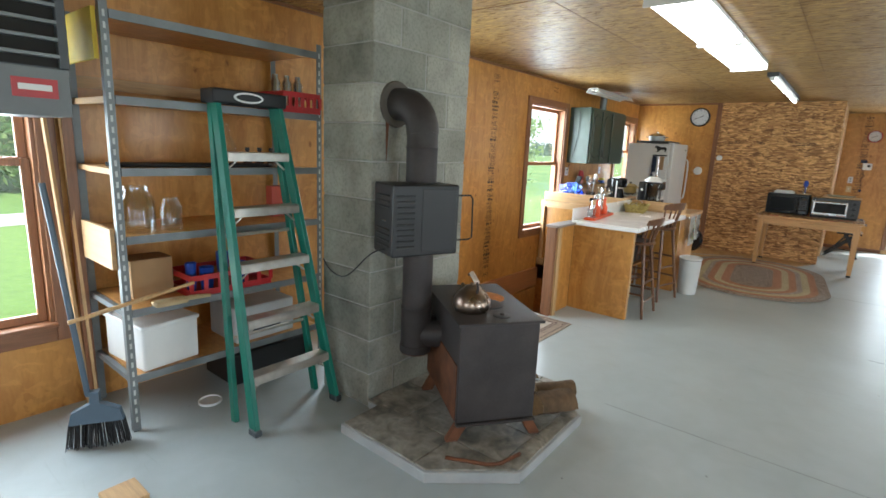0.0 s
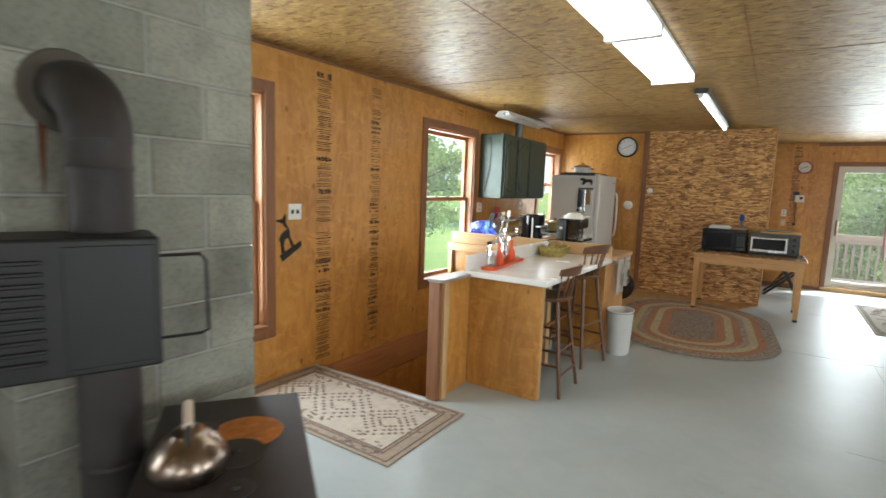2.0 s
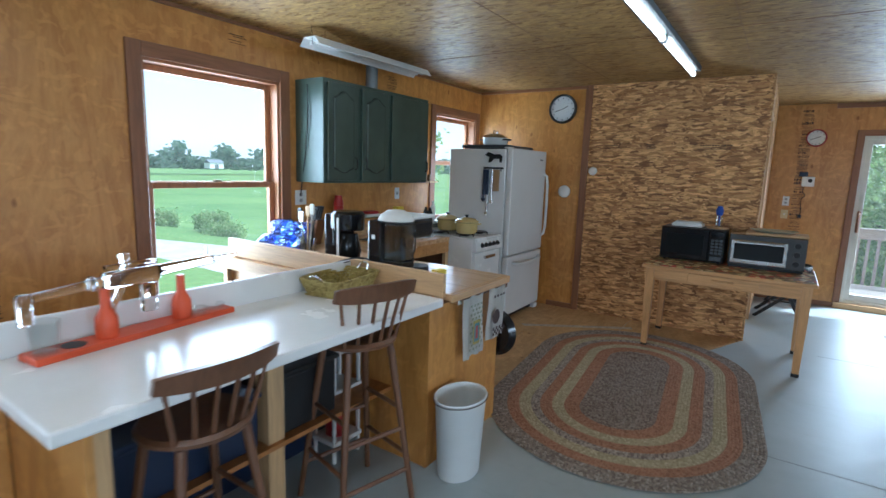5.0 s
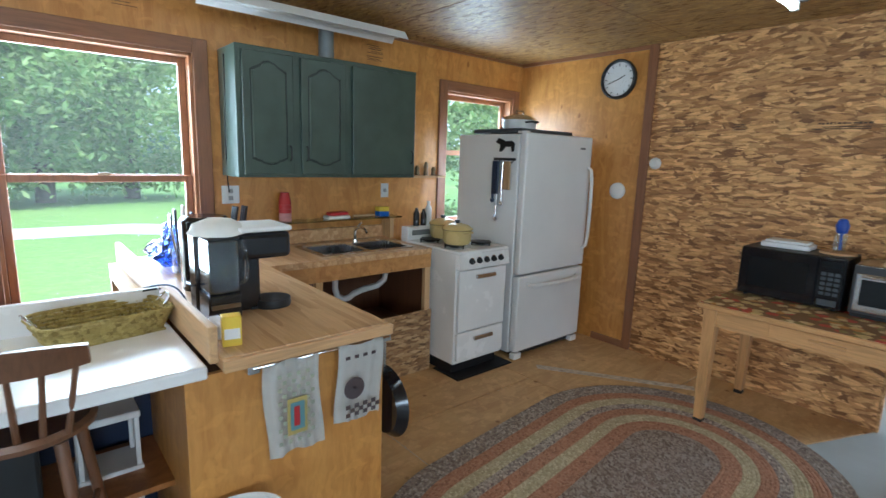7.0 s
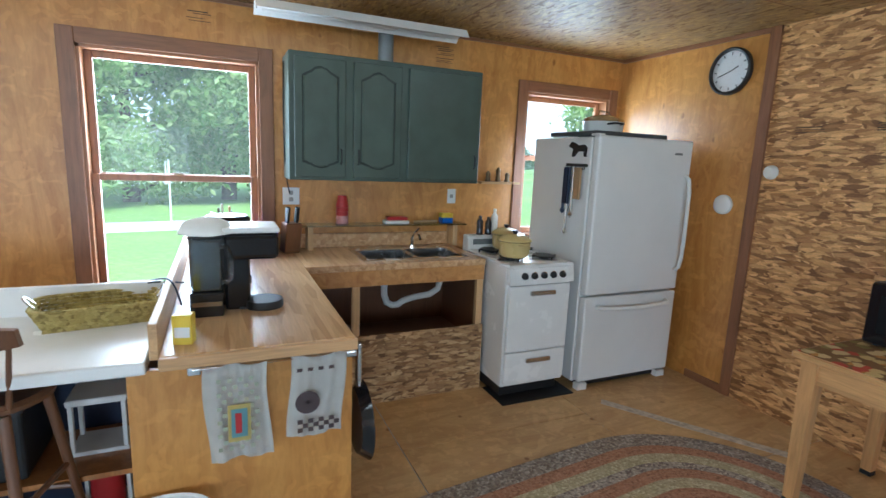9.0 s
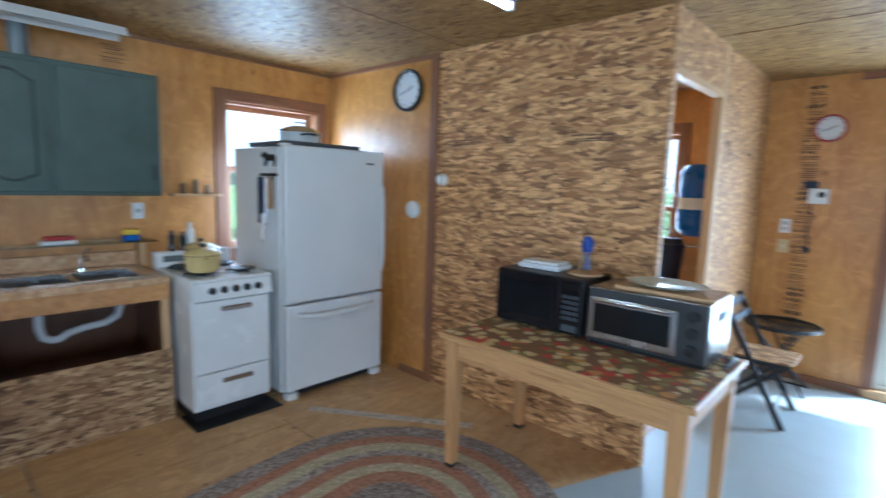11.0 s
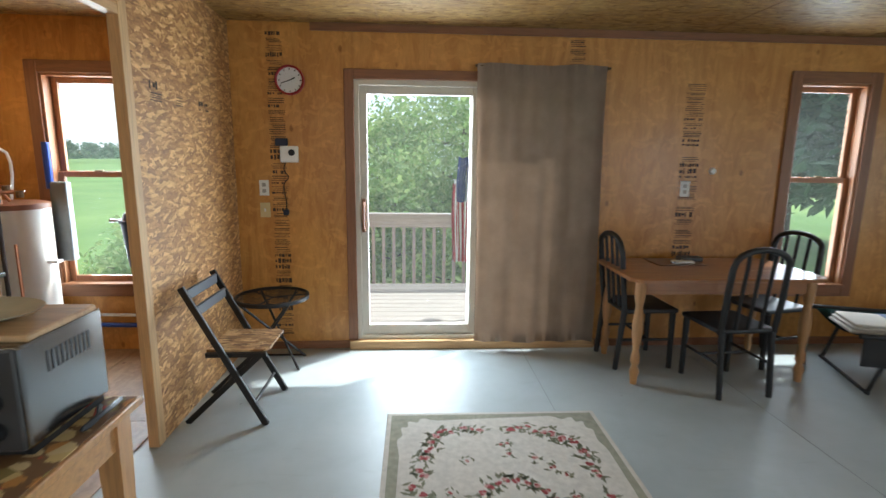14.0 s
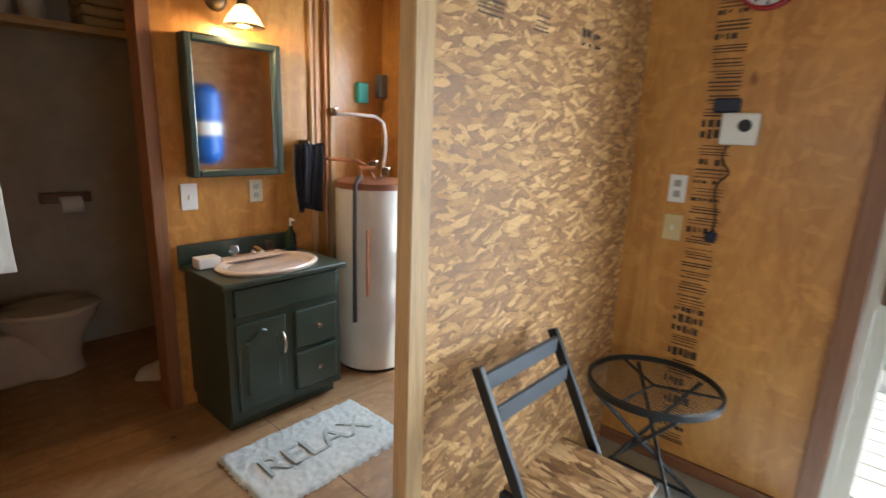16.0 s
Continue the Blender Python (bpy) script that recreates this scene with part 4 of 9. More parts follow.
# ------------------------------------------------------------------ workshop end: chimney, stove, shelves, ladder
chimney = thing("chimney", I4, "grey concrete block chimney with soot streaks", "chimney", kind="structure")
CX0, CX1, CY0, CY1 = -2.535, -2.12, 1.957, 2.78
part("mortar_core", box(CX0 + 0.006, CX1 - 0.006, CY0 + 0.006, CY1 - 0.006, 0, H), MORTAR, chimney)
for c in range(12):
    z0, z1 = c * 0.2035 + 0.004, (c + 1) * 0.2035 - 0.004
    z1 = min(z1, H - 0.002)
    cuts = (CY0, CY0 + 0.413, CY1) if c % 2 else (CY0, CY0 + 0.205, CY0 + 0.615, CY1)
    for a, b in zip(cuts, cuts[1:]):
        lo, hi = a + (0.005 if a > CY0 else 0.0), b - (0.005 if b < CY1 else 0.0)
        part("block", box(CX0, CX1, lo, hi, z0, z1, 0.006), BLOCK, chimney)
part("soot_streak", prism([(0, 0), (0.02, 0.1), (0.045, 0.3), (0.06, 0.38), (-0.03, 0.38), (-0.02, 0.2)], 0, 0.0012), IRON_RUST, chimney, "dark creosote drip").matrix_world = pose(CX1 + 0.0005, 2.06, 1.42, 90, 0, 90) @ Matrix.Diagonal((0.3, 0.6, 1, 1))
part("pipe_collar", lathe([(0.088, 0.0), (0.125, 0.0), (0.12, 0.012), (0.088, 0.014)], (CX1, PYY, 1.735), 20, "x"), plain("furnace_cement", (0.10, 0.085, 0.07), 0.95), chimney)

hearth = thing("hearth", I4, "low tiled hearth platform with pale painted edges", "hearth", kind="structure")
HP = [(-2.03, 1.68), (-1.43, 1.67), (-1.10, 1.97), (-1.11, 2.66), (-1.43, 2.97), (-2.115, 2.97), (-2.115, 1.953), (-2.03, 1.953)]
part("platform", prism(HP, 0.0, 0.052, 0.004), plain("hearth_edge_paint", (0.36, 0.37, 0.37), 0.6, vary=0.12), hearth)
inner = [(-2.03 + 0.012, 1.695), (-1.437, 1.687), (-1.118, 1.978), (-1.127, 2.652), (-1.437, 2.953), (-2.105, 2.953), (-2.105, 1.94), (-2.018, 1.94)]
for ix in range(4):
    for iy in range(5):
        p = clip_poly(inner, -2.12 + 0.305 * ix + 0.003, -2.12 + 0.305 * (ix + 1) - 0.003, 1.66 + 0.305 * iy + 0.003, 1.66 + 0.305 * (iy + 1) - 0.003)
        if len(p) > 2:
            part("tile", prism(p, 0.051, 0.060, 0.002), TILE, hearth)

# stove, turned half way to the room: local x along its width, front facing -y
SANG = math.degrees(math.atan2(0.804, 0.595))
stove = thing("wood_stove", pose(-1.335, 2.112, 0.06, 0, 0, SANG), "dark brown iron wood stove with a flat top", "wood stove")
SW, SD, ST = 0.445, 0.70, 0.63
part("body", box(-SW / 2 + 0.012, SW / 2 - 0.012, 0.02, SD - 0.02, 0.09, ST - 0.012, 0.006), IRON, stove)
part("top_plate", box(-SW / 2 - 0.004, SW / 2 + 0.004, 0.0, SD, ST - 0.014, ST, 0.003), IRON, stove)
part("ash_lip", box(-SW / 2 + 0.01, SW / 2 - 0.01, 0.0, 0.03, 0.085, 0.10, 0.003), IRON, stove)
for x in (-SW / 2 + 0.05, SW / 2 - 0.05):
    for y in (0.06, SD - 0.08):
        bm = bmesh.new()
        s = 1 if x > 0 else -1
        prism([(-0.03, 0), (0.03, 0), (0.055 * s + 0.03, -0.095), (0.055 * s - 0.03, -0.095)], 0, 0.04, bm=bm)
        bm.transform(pose(x, y, 0.095, 90, 0, 0))
        part("leg", bm, IRON_RUST, stove)
for x, y, r in ((0.03, 0.10, 0.045), (0.02, 0.29, 0.085), (-0.08, 0.47, 0.045)):
    part("cooking_lid", lathe([(r, ST), (r, ST + 0.005), (r * 0.85, ST + 0.007), (0.012, ST + 0.007), (0.011, ST + 0.016), (0.0, ST + 0.018)], (x, y, 0), 24), IRON, stove, smooth=40)
part("rust_ring", lathe([(0.07, ST + 0.0005), (0.11, ST + 0.0015), (0.075, ST + 0.0018)], (0.05, 0.42, 0), 24), plain("orange_rust", (0.55, 0.20, 0.04), 0.9, vary=0.4, size=20), stove, "patch of orange rust")
part("side_rust", box(-SW / 2 + 0.008, -SW / 2 + 0.0125, 0.04, SD - 0.04, 0.10, 0.40), IRON_RUST, stove)
part("flue_outlet", rod((-SW / 2 + 0.02, SD - 0.16, 0.42), (-SW / 2 - 0.10, SD - 0.20, 0.42), 0.075, n=20), IRON, stove, smooth=40)
part("door_knob", lathe([(0.012, 0), (0.02, 0.02), (0.0, 0.03)], (SW / 2 - 0.012, 0.05, 0.3), 10, "x"), STEEL, stove)

flue = thing("stove_pipe", I4, "black stove pipe with an elbow into the chimney", "stove pipe")
part("tee", lathe([(0.088, 0.37), (0.09, 0.38), (0.09, 0.41), (0.085, 0.415), (0.085, 0.62), (0.089, 0.63), (0.085, 0.64)], (PX, PYY, 0), 24), IRON, flue, smooth=40)
part("cap", lathe([(0.0, 0.365), (0.086, 0.365), (0.089, 0.40)], (PX, PYY, 0), 24), IRON_RUST, flue, "rust-red end cap", smooth=40)
part("lower_pipe", lathe([(0.083, 0.62), (0.083, 1.02)], (PX, PYY, 0), 24), IRON, flue, smooth=40)
part("upper_pipe", lathe([(0.083, 1.28), (0.083, 1.50), (0.087, 1.51), (0.083, 1.52), (0.083, 1.60)], (PX, PYY, 0), 24), IRON, flue, smooth=40)
arc = [(PX, PYY, 1.58)] + [(PX - 0.15 + 0.15 * math.cos(a), PYY, 1.585 + 0.15 * math.sin(a)) for a in [k * math.pi / 12 for k in range(1, 7)]] + [(CX1 + 0.004, PYY, 1.735)]
part("elbow", tube(arc, 0.086, 20), IRON, flue, smooth=50)
part("connector", tube([(PX, PYY, 0.48), (PX + 0.10, PYY + 0.06, 0.48), (PX + 0.12, PYY + 0.09, 0.48)], 0.076, 20), IRON, flue, smooth=50)

exchanger = thing("heat_exchanger", pose(-1.82, 1.82, 0.97, 0, 0, 69.5), "black box-shaped heat exchanger with louvres around the stove pipe", "heat exchanger")
EW, ED, EH = 0.375, 0.23, 0.36
part("body", box(0, EW, 0, ED, 0, EH, 0.008, 2), BLACK, exchanger)
for k in range(10):
    z = 0.045 + k * 0.028
    part("louvre", box(0.02, 0.12, -0.007, 0.001, z, z + 0.012, 0.003), BLACK, exchanger)
    if k < 4 or k > 6:
        part("louvre", box(-0.006, 0.001, 0.04, ED - 0.04, z, z + 0.010, 0.003), BLACK, exchanger)
for dy in (0.0, 0.03):
    part("rivet", lathe([(0.005, 0), (0.0, -0.004)], (0.0, 0.09 + dy, 0.175), 8, "x"), STEEL, exchanger)
part("seam_strip", box(0.16, 0.36, -0.003, 0.001, 0.02, 0.34, 0.002), BLACK, exchanger)
part("scraper_handle", tube([(EW, 0.06, 0.30), (EW + 0.11, 0.06, 0.30), (EW + 0.125, 0.06, 0.28), (EW + 0.13, 0.06, 0.07), (EW + 0.11, 0.06, 0.06), (EW, 0.06, 0.06)], 0.005, 8), BLACK, exchanger)
cord = solid("power_cord", tube([(-1.90, 1.853, 1.0), (-1.96, 1.81, 0.98), (-2.10, 1.80, 0.84), (-2.28, 1.88, 0.77), (-2.45, 1.93, 0.78), (-2.55, 1.97, 0.82)], 0.004, 6, None, 3), BLACK, "black power cord hanging from the heat exchanger", "power cord", smooth=60)

TARNISH = plain("tarnished_steel", (0.34, 0.27, 0.22), 0.28, 1.0, vary=0.3, size=9)
kettle = thing("kettle", pose(-1.57, 2.17, 0.69, 0, 0, 150) @ Matrix.Scale(1.15, 4), "small tarnished metal tea kettle on the stove", "kettle")
part("body", lathe([(0.0, 0), (0.078, 0.002), (0.088, 0.02), (0.085, 0.05), (0.062, 0.085), (0.042, 0.098), (0.040, 0.103), (0.0, 0.104)], n=28), TARNISH, kettle, smooth=50)
part("lid", lathe([(0.04, 0.103), (0.03, 0.112), (0.012, 0.116), (0.012, 0.124), (0.0, 0.126)], n=20), TARNISH, kettle, smooth=50)
part("spout", rod((0.06, 0, 0.055), (0.115, 0, 0.09), 0.016, 0.009), TARNISH, kettle, smooth=50)
part("handle", tube([(-0.05, 0, 0.09), (-0.06, 0, 0.13), (0.02, 0, 0.165), (0.05, 0, 0.15)], 0.006, 8, None, 2), IRON, kettle, smooth=50)
part("grip", rod((-0.045, 0, 0.137), (0.02, 0, 0.165), 0.012), PORCELAIN, kettle, "white handle grip", smooth=40)

poker = solid("fire_poker", tube([(-1.42, 1.81, 0.068), (-1.24, 1.90, 0.068), (-1.20, 1.95, 0.068), (-1.17, 2.08, 0.07)], 0.009, 8), IRON_RUST, "bent rusty iron bar on the hearth tiles", "poker", smooth=50)


def firewood(loc, length, r, turn, split):
    w = thing("log", pose(*loc, *turn), "rough split firewood log with bark beside the stove", "firewood", "logs by the stove")
    rnd = random.Random(int(length * 1000))
    n = 12
    bm, rings = bmesh.new(), []
    for k in range(5):
        ring = []
        for i in range(n):
            a = 2 * math.pi * i / n
            rr = r * (1 + 0.12 * rnd.uniform(-1, 1))
            if split and math.sin(a) < -0.35:
                rr *= 0.6
            ring.append(bm.verts.new((length * (k / 4 - 0.5), rr * math.cos(a), rr * math.sin(a))))
        rings.append(ring)
    for a, b in zip(rings, rings[1:]):
        for i in range(n):
            bm.faces.new((a[i], a[(i + 1) % n], b[(i + 1) % n], b[i]))
    ends = bmesh.new()
    ends.faces.new([ends.verts.new(v.co) for v in rings[0]])
    rear = bmesh.new()
    rear.faces.new([rear.verts.new(v.co) for v in rings[-1]])
    part("bark", bm, BARK, w, "dark rough bark", smooth=60)
    part("cut_end", ends, LOGEND, w, "pale split end")
    part("cut_end", rear, LOGEND, w, "pale split end")


firewood((-1.235, 2.53, 0.128), 0.25, 0.078, (0, 6, 68), True)
firewood((-1.33, 2.74, 0.108), 0.26, 0.048, (0, 0, 55), False)

# shelving
SX, SY0, SY1 = -2.80, 0.955, 2.15
shelving = thing("shelving_unit", I4, "grey steel slotted-angle shelving with wooden shelves", "shelving unit")
for x in (SX, WX + 0.05):
    for y in (SY0, SY1):
        s = 1 if y == SY0 else -1
        bm = box(x - 0.004, x, y, y + s * 0.035, 0, 2.10)
        box(x - 0.035, x - 0.004, y, y + s * 0.003, 0, 2.10, bm=bm)
        part("post", bm, GALV, shelving)
        if x == SX:
            bm = bmesh.new()
            for k in range(40):
                box(x - 0.001, x + 0.0012, y + s * 0.012, y + s * 0.022, 0.05 + k * 0.0505, 0.078 + k * 0.0505, bm=bm)
            tagged(part("slot", bm, SLOT, shelving), "row of pale slots", "", "", "stuff")
LEVELS = (0.30, 0.65, 1.02, 1.35, 1.68, 2.05)
for k, z in enumerate(LEVELS):
    part("rail", box(SX - 0.004, SX + 0.006, SY0 + 0.036, SY1 - 0.036, z - 0.035, z + 0.004), GALV, shelving)
    part("shelf_board", box(WX + 0.03, SX - 0.006, SY0 + 0.04, SY1 - 0.04, z - 0.018, z, 0.002), PLY_X if k != 5 else PLY_SHADE, shelving)
    part("end_rail", box(WX + 0.03, SX - 0.01, SY0 + 0.004, SY0 + 0.03, z - 0.03, z - 0.001), PINE_X if k in (3, 4) else GALV, shelving)
part("end_board", box(WX + 0.1, SX - 0.04, SY0 - 0.02, SY0 - 0.002, 0.86, 1.06), PINE_X, shelving, "pale board on the shelf end")
part("end_board", box(WX + 0.1, SX - 0.04, SY0 - 0.02, SY0 - 0.002, 1.84, 2.06), YELLOW, shelving, "yellow plywood end board")
part("back_rail", box(WX + 0.004, WX + 0.03, SY0, SY1, 1.74, 1.80), PINE_Y, shelving)


def jar(loc, r, h):
    j = thing("glass_jar", pose(*loc), "empty clear glass jar on the shelf", "jar", "jars on the shelf")
    part("body", lathe([(0.0, 0.004), (r * 0.92, 0.0), (r, 0.015), (r, h * 0.72), (r * 0.72, h * 0.86), (r * 0.72, h), (r * 0.67, h), (r * 0.67, h * 0.85), (r * 0.94, h * 0.71), (r * 0.94, 0.02), (0.0, 0.012)], n=24), CLEAR, j, smooth=50)


jar((-2.95, 1.10, 1.02), 0.085, 0.235)
jar((-2.93, 1.26, 1.02), 0.055, 0.17)
bottle = solid("bottle", lathe([(0.0, 0), (0.05, 0), (0.055, 0.02), (0.055, 0.12), (0.02, 0.19), (0.016, 0.25), (0.0, 0.25)], (-3.0, 1.62, 1.35), 20), CLEAR, "clear glass bottle on the shelf", "bottle", smooth=50)
for y in (1.74, 1.82, 1.90):
    b = thing("small_bottle", pose(-2.98, y, 1.35), "small dark bottle on the shelf", "bottle", "small bottles on the shelf")
    part("body", lathe([(0.0, 0), (0.025, 0), (0.025, 0.06), (0.01, 0.08), (0.01, 0.10), (0, 0.10)], n=12), plain("brown_glass", (0.06, 0.03, 0.015), 0.15), b, smooth=50)
    part("cap", lathe([(0.013, 0.095), (0.013, 0.115), (0, 0.115)], n=12), BLACK, b)
rods = bmesh.new()
for k in range(4):
    rod((-2.93 - 0.03 * k, 1.0, 1.362), (-2.90 - 0.03 * k, 1.85, 1.362), 0.010, bm=rods)
solid("metal_rods", rods, BLACK, "bundle of long black metal rods on the shelf", "rods")

white_bin = thing("storage_box", pose(-3.03, 1.16, 0.30, 0, 0, 6), "large white plastic box on the bottom shelf", "box")
part("body", box(-0.2, 0.2, -0.15, 0.15, 0.0, 0.235, 0.012, 2), PLASTIC_W, white_bin)
part("lid", box(-0.208, 0.208, -0.158, 0.158, 0.222, 0.245, 0.006), PLASTIC_W, white_bin)
grey_bin = thing("storage_box", pose(-3.0, 1.75, 0.30), "pale grey plastic box on the bottom shelf", "box")
part("body", box(-0.16, 0.16, -0.2, 0.2, 0, 0.22, 0.01, 2), plain("pale_grey_plastic", (0.52, 0.53, 0.53), 0.5), grey_bin)
part("print", box(0.1605, 0.162, -0.10, 0.10, 0.05, 0.15), GREY_DARK, grey_bin, "grey print")


def crate(loc, w, d, h, mat, label, turn=0):
    c = thing("crate", pose(*loc, 0, 0, turn), label, "crate", "plastic crates on the shelves")
    part("base", box(-d / 2, d / 2, -w / 2, w / 2, 0, 0.008), mat, c)
    for sx in (-1, 1):
        for za, zb in ((0.0, 0.3), (0.75, 1.0)):
            part("side", box(sx * d / 2 - 0.004, sx * d / 2 + 0.004, -w / 2, w / 2, za * h, zb * h), mat, c)
    for sy in (-1, 1):
        for za, zb in ((0.0, 0.3), (0.75, 1.0)):
            part("side", box(-d / 2, d / 2, sy * w / 2 - 0.004, sy * w / 2 + 0.004, za * h, zb * h), mat, c)
    k = 6
    for i in range(k + 1):
        y = -w / 2 + w * i / k
        for sx in (-1, 1):
            part("slat", box(sx * d / 2 - 0.0045, sx * d / 2 + 0.0045, y - 0.011, y + 0.011, 0.25 * h, 0.8 * h), mat, c)
    return c


crate((-2.95, 1.53, 0.652), 0.48, 0.28, 0.12, RED, "red plastic bottle crate on the shelf")
crate((-2.93, 2.0, 1.683), 0.26, 0.28, 0.12, RED, "red plastic crate on the upper shelf")
for k, (x, y, h, s) in enumerate(((-2.92, 1.34, 0.16, 0.03), (-2.9, 1.42, 0.13, 0.04), (-2.93, 1.53, 0.20, 0.035), (-2.9, 1.62, 0.13, 0.04))):
    cup = thing("plastic_cup", pose(x, y, 0.662), "blue plastic cup standing in the red crate", "cup", "blue cups in the crate")
    part("cup", lathe([(0.0, 0.004), (s * 0.8, 0.0), (s, h), (s * 0.92, h), (s * 0.72, 0.01), (0, 0.01)], n=20), BLUE, cup, smooth=50)
for y in (1.92, 2.0, 2.08):
    can = solid("spray_can", lathe([(0.0, 0), (0.03, 0), (0.03, 0.17), (0.018, 0.19), (0.018, 0.215), (0, 0.215)], (-2.95, y, 1.694), 16), STEEL, "metal spray can in the upper red crate", "can", group="cans in the upper crate", smooth=40)
box_paper = solid("cardboard_box", box(-3.15, -2.98, 1.06, 1.27, 0.652, 0.86, 0.003), CARD, "small wooden box with faded print on the shelf", "box")
sugar = solid("food_box", box(-3.1, -3.03, 1.93, 2.06, 1.022, 1.22, 0.003), plain("red_carton", (0.48, 0.09, 0.06), 0.6), "red printed carton on the shelf", "carton")
glove = bmesh.new()
for k, (dx, dy, ln) in enumerate(((0, 0, 0.10), (0.0, 0.03, 0.11), (0.0, 0.06, 0.10), (0.01, 0.09, 0.08))):
    rod((-2.77 + dx, 1.20 + dy, 0.672), (-2.77 + dx + 0.01, 1.20 + dy + ln * 0.9, 0.668), 0.013, 0.010, 8, glove)
box(-2.81, -2.73, 1.08, 1.24, 0.656, 0.682, 0.01, 2, bm=glove)
solid("work_glove", glove, TAN, "crumpled tan work glove on the shelf edge", "glove", smooth=60)
solid("stick", rod((-2.78, 0.72, 0.66), (-2.80, 1.30, 0.74), 0.010), PINE, "peeled stick lying across the shelf", "stick")
for p0, p1, w in (((-3.28, 0.90, 0.0), (-3.31, 0.82, 1.9), 0.012), ((-3.25, 0.93, 0.0), (-3.30, 0.89, 2.0), 0.010)):
    solid("wood_lath", rod(p0, p1, w, n=4), PINE, "thin pine lath leaning on the wall", "lath", group="laths by the window")
solid("brown_board", box(-3.30, -3.27, 0.90, 0.945, 0.0, 2.2), CASING, "dark brown board standing beside the window", "board")
solid("plastic_saucer", lathe([(0.0, 0.0), (0.062, 0.0), (0.065, 0.004), (0.065, 0.014), (0.058, 0.016), (0.056, 0.008), (0, 0.007)], (-2.83, 1.37, 0.0), 28), PLASTIC_W, "cream plastic saucer lying on the floor", "saucer", smooth=40)
solid("wood_block", box(-2.36, -2.20, 0.66, 0.80, 0.0, 0.04, 0.003), PINE_X, "pale pine offcut on the floor", "wood block")
tub = solid("storage_tote", box(-3.25, -2.90, 1.55, 2.10, 0.0, 0.20, 0.012, 2), BLACK, "black plastic tote under the shelves", "tote")

broom = thing("broom", I4, "slate grey broom with black bristles leaning on the shelving", "broom")
part("handle", rod((-2.83, 0.78, 0.26), (-2.95, 0.72, 1.28), 0.013), SLATE, broom, smooth=40)
bm = bmesh.new()
prism([(-0.115, 0.0), (0.115, 0.0), (0.10, 0.06), (0.02, 0.10), (0.02, 0.16), (-0.02, 0.16), (-0.02, 0.10), (-0.10, 0.06)], -0.02, 0.02, bm=bm)
bm.transform(pose(-2.80, 0.80, 0.13, 90, 0, 60))
part("head", bm, SLATE, broom)
rnd = random.Random(5)
bm = bmesh.new()
for k in range(150):
    u, w = rnd.uniform(-0.115, 0.115), rnd.uniform(-0.018, 0.018)
    d = Vector((math.cos(radians(60)), math.sin(radians(60)), 0))
    q = Vector((-d.y, d.x, 0))
    p = Vector((-2.80, 0.80, 0.135)) + d * u + q * w
    rod(p, p + d * u * 0.18 + q * rnd.uniform(-0.015, 0.015) - Vector((0, 0, 0.133)), 0.0028, 0.002, 4, bm)
part("bristles", bm, BLACK, broom, "worn black bristles")

ladder = thing("step_ladder", I4, "green fibreglass step ladder with metal steps leaning on the shelves", "ladder")
for s, yb, yt in ((0, 1.36, 1.43), (1, 1.885, 1.79)):
    for xb, xt, w in ((-2.33, -2.735, 0.032), (-2.53, -2.785, 0.022)):
        a = [Vector((xb, yb, 0.0)), Vector((xt, yt, 1.70))]
        d = (a[1] - a[0]).normalized()
        bm = box(-w, w, -0.014, 0.014, 0, (a[1] - a[0]).length, 0.003)
        bm.transform(Matrix.Translation(a[0]) @ Matrix(((1, 0, 0), (0, 1, 0), (0, 0, 1))).to_4x4() @ Vector((0, 0, 1)).rotation_difference(d).to_matrix().to_4x4())
        part("rail", bm, FIBRE, ladder)
        if w > 0.03:
            part("foot", box(xb - 0.035, xb + 0.035, yb - 0.02, yb + 0.02, 0.0, 0.035, 0.004), GREY_DARK, ladder)
    if s == 0:
        part("label_strip", box(-0.02, 0.02, -0.0155, -0.0142, 0, 0.32), PLASTIC_W, ladder, "white warning label").matrix_world = Matrix.Translation((-2.62, 1.412, 1.22)) @ Vector((0, 0, 1)).rotation_difference(Vector((-0.405, 0.07, 1.7)).normalized()).to_matrix().to_4x4()
for k in range(5):
    z = 0.285 * (k + 1)
    f = z / 1.70
    x, y0, y1 = -2.33 - 0.405 * f, 1.36 + 0.07 * f, 1.885 - 0.095 * f
    part("step", box(x - 0.045, x + 0.04, y0 + 0.012, y1 - 0.012, z - 0.006, z + 0.02, 0.004), ALU, ladder)
    part("step_lip", box(x + 0.034, x + 0.042, y0 + 0.012, y1 - 0.012, z - 0.028, z + 0.012, 0.002), ALU, ladder)
    for y, s in ((y0 + 0.02, 1), (y1 - 0.02, -1)):
        part("brace", rod((x, y, z - 0.075), (x, y + s * 0.08, z - 0.008), 0.006, n=6), ALU, ladder)
for z in (0.45, 1.0):
    f = z / 1.70
    part("rear_bar", rod((-2.53 - 0.255 * f, 1.36 + 0.07 * f, z), (-2.53 - 0.255 * f, 1.885 - 0.095 * f, z), 0.010, n=8), ALU, ladder)
cap = part("top_cap", box(-2.83, -2.69, 1.395, 1.825, 1.69, 1.765, 0.010, 2), BLACK, ladder, "black moulded top cap")
part("badge", lathe([(0.0, 0.0), (0.085, 0.0), (0.085, 0.003), (0.0, 0.003)], (-2.689, 1.59, 1.727), 28, "x", None, 0.32, 1.0), PLASTIC_W, cap, "white oval badge")
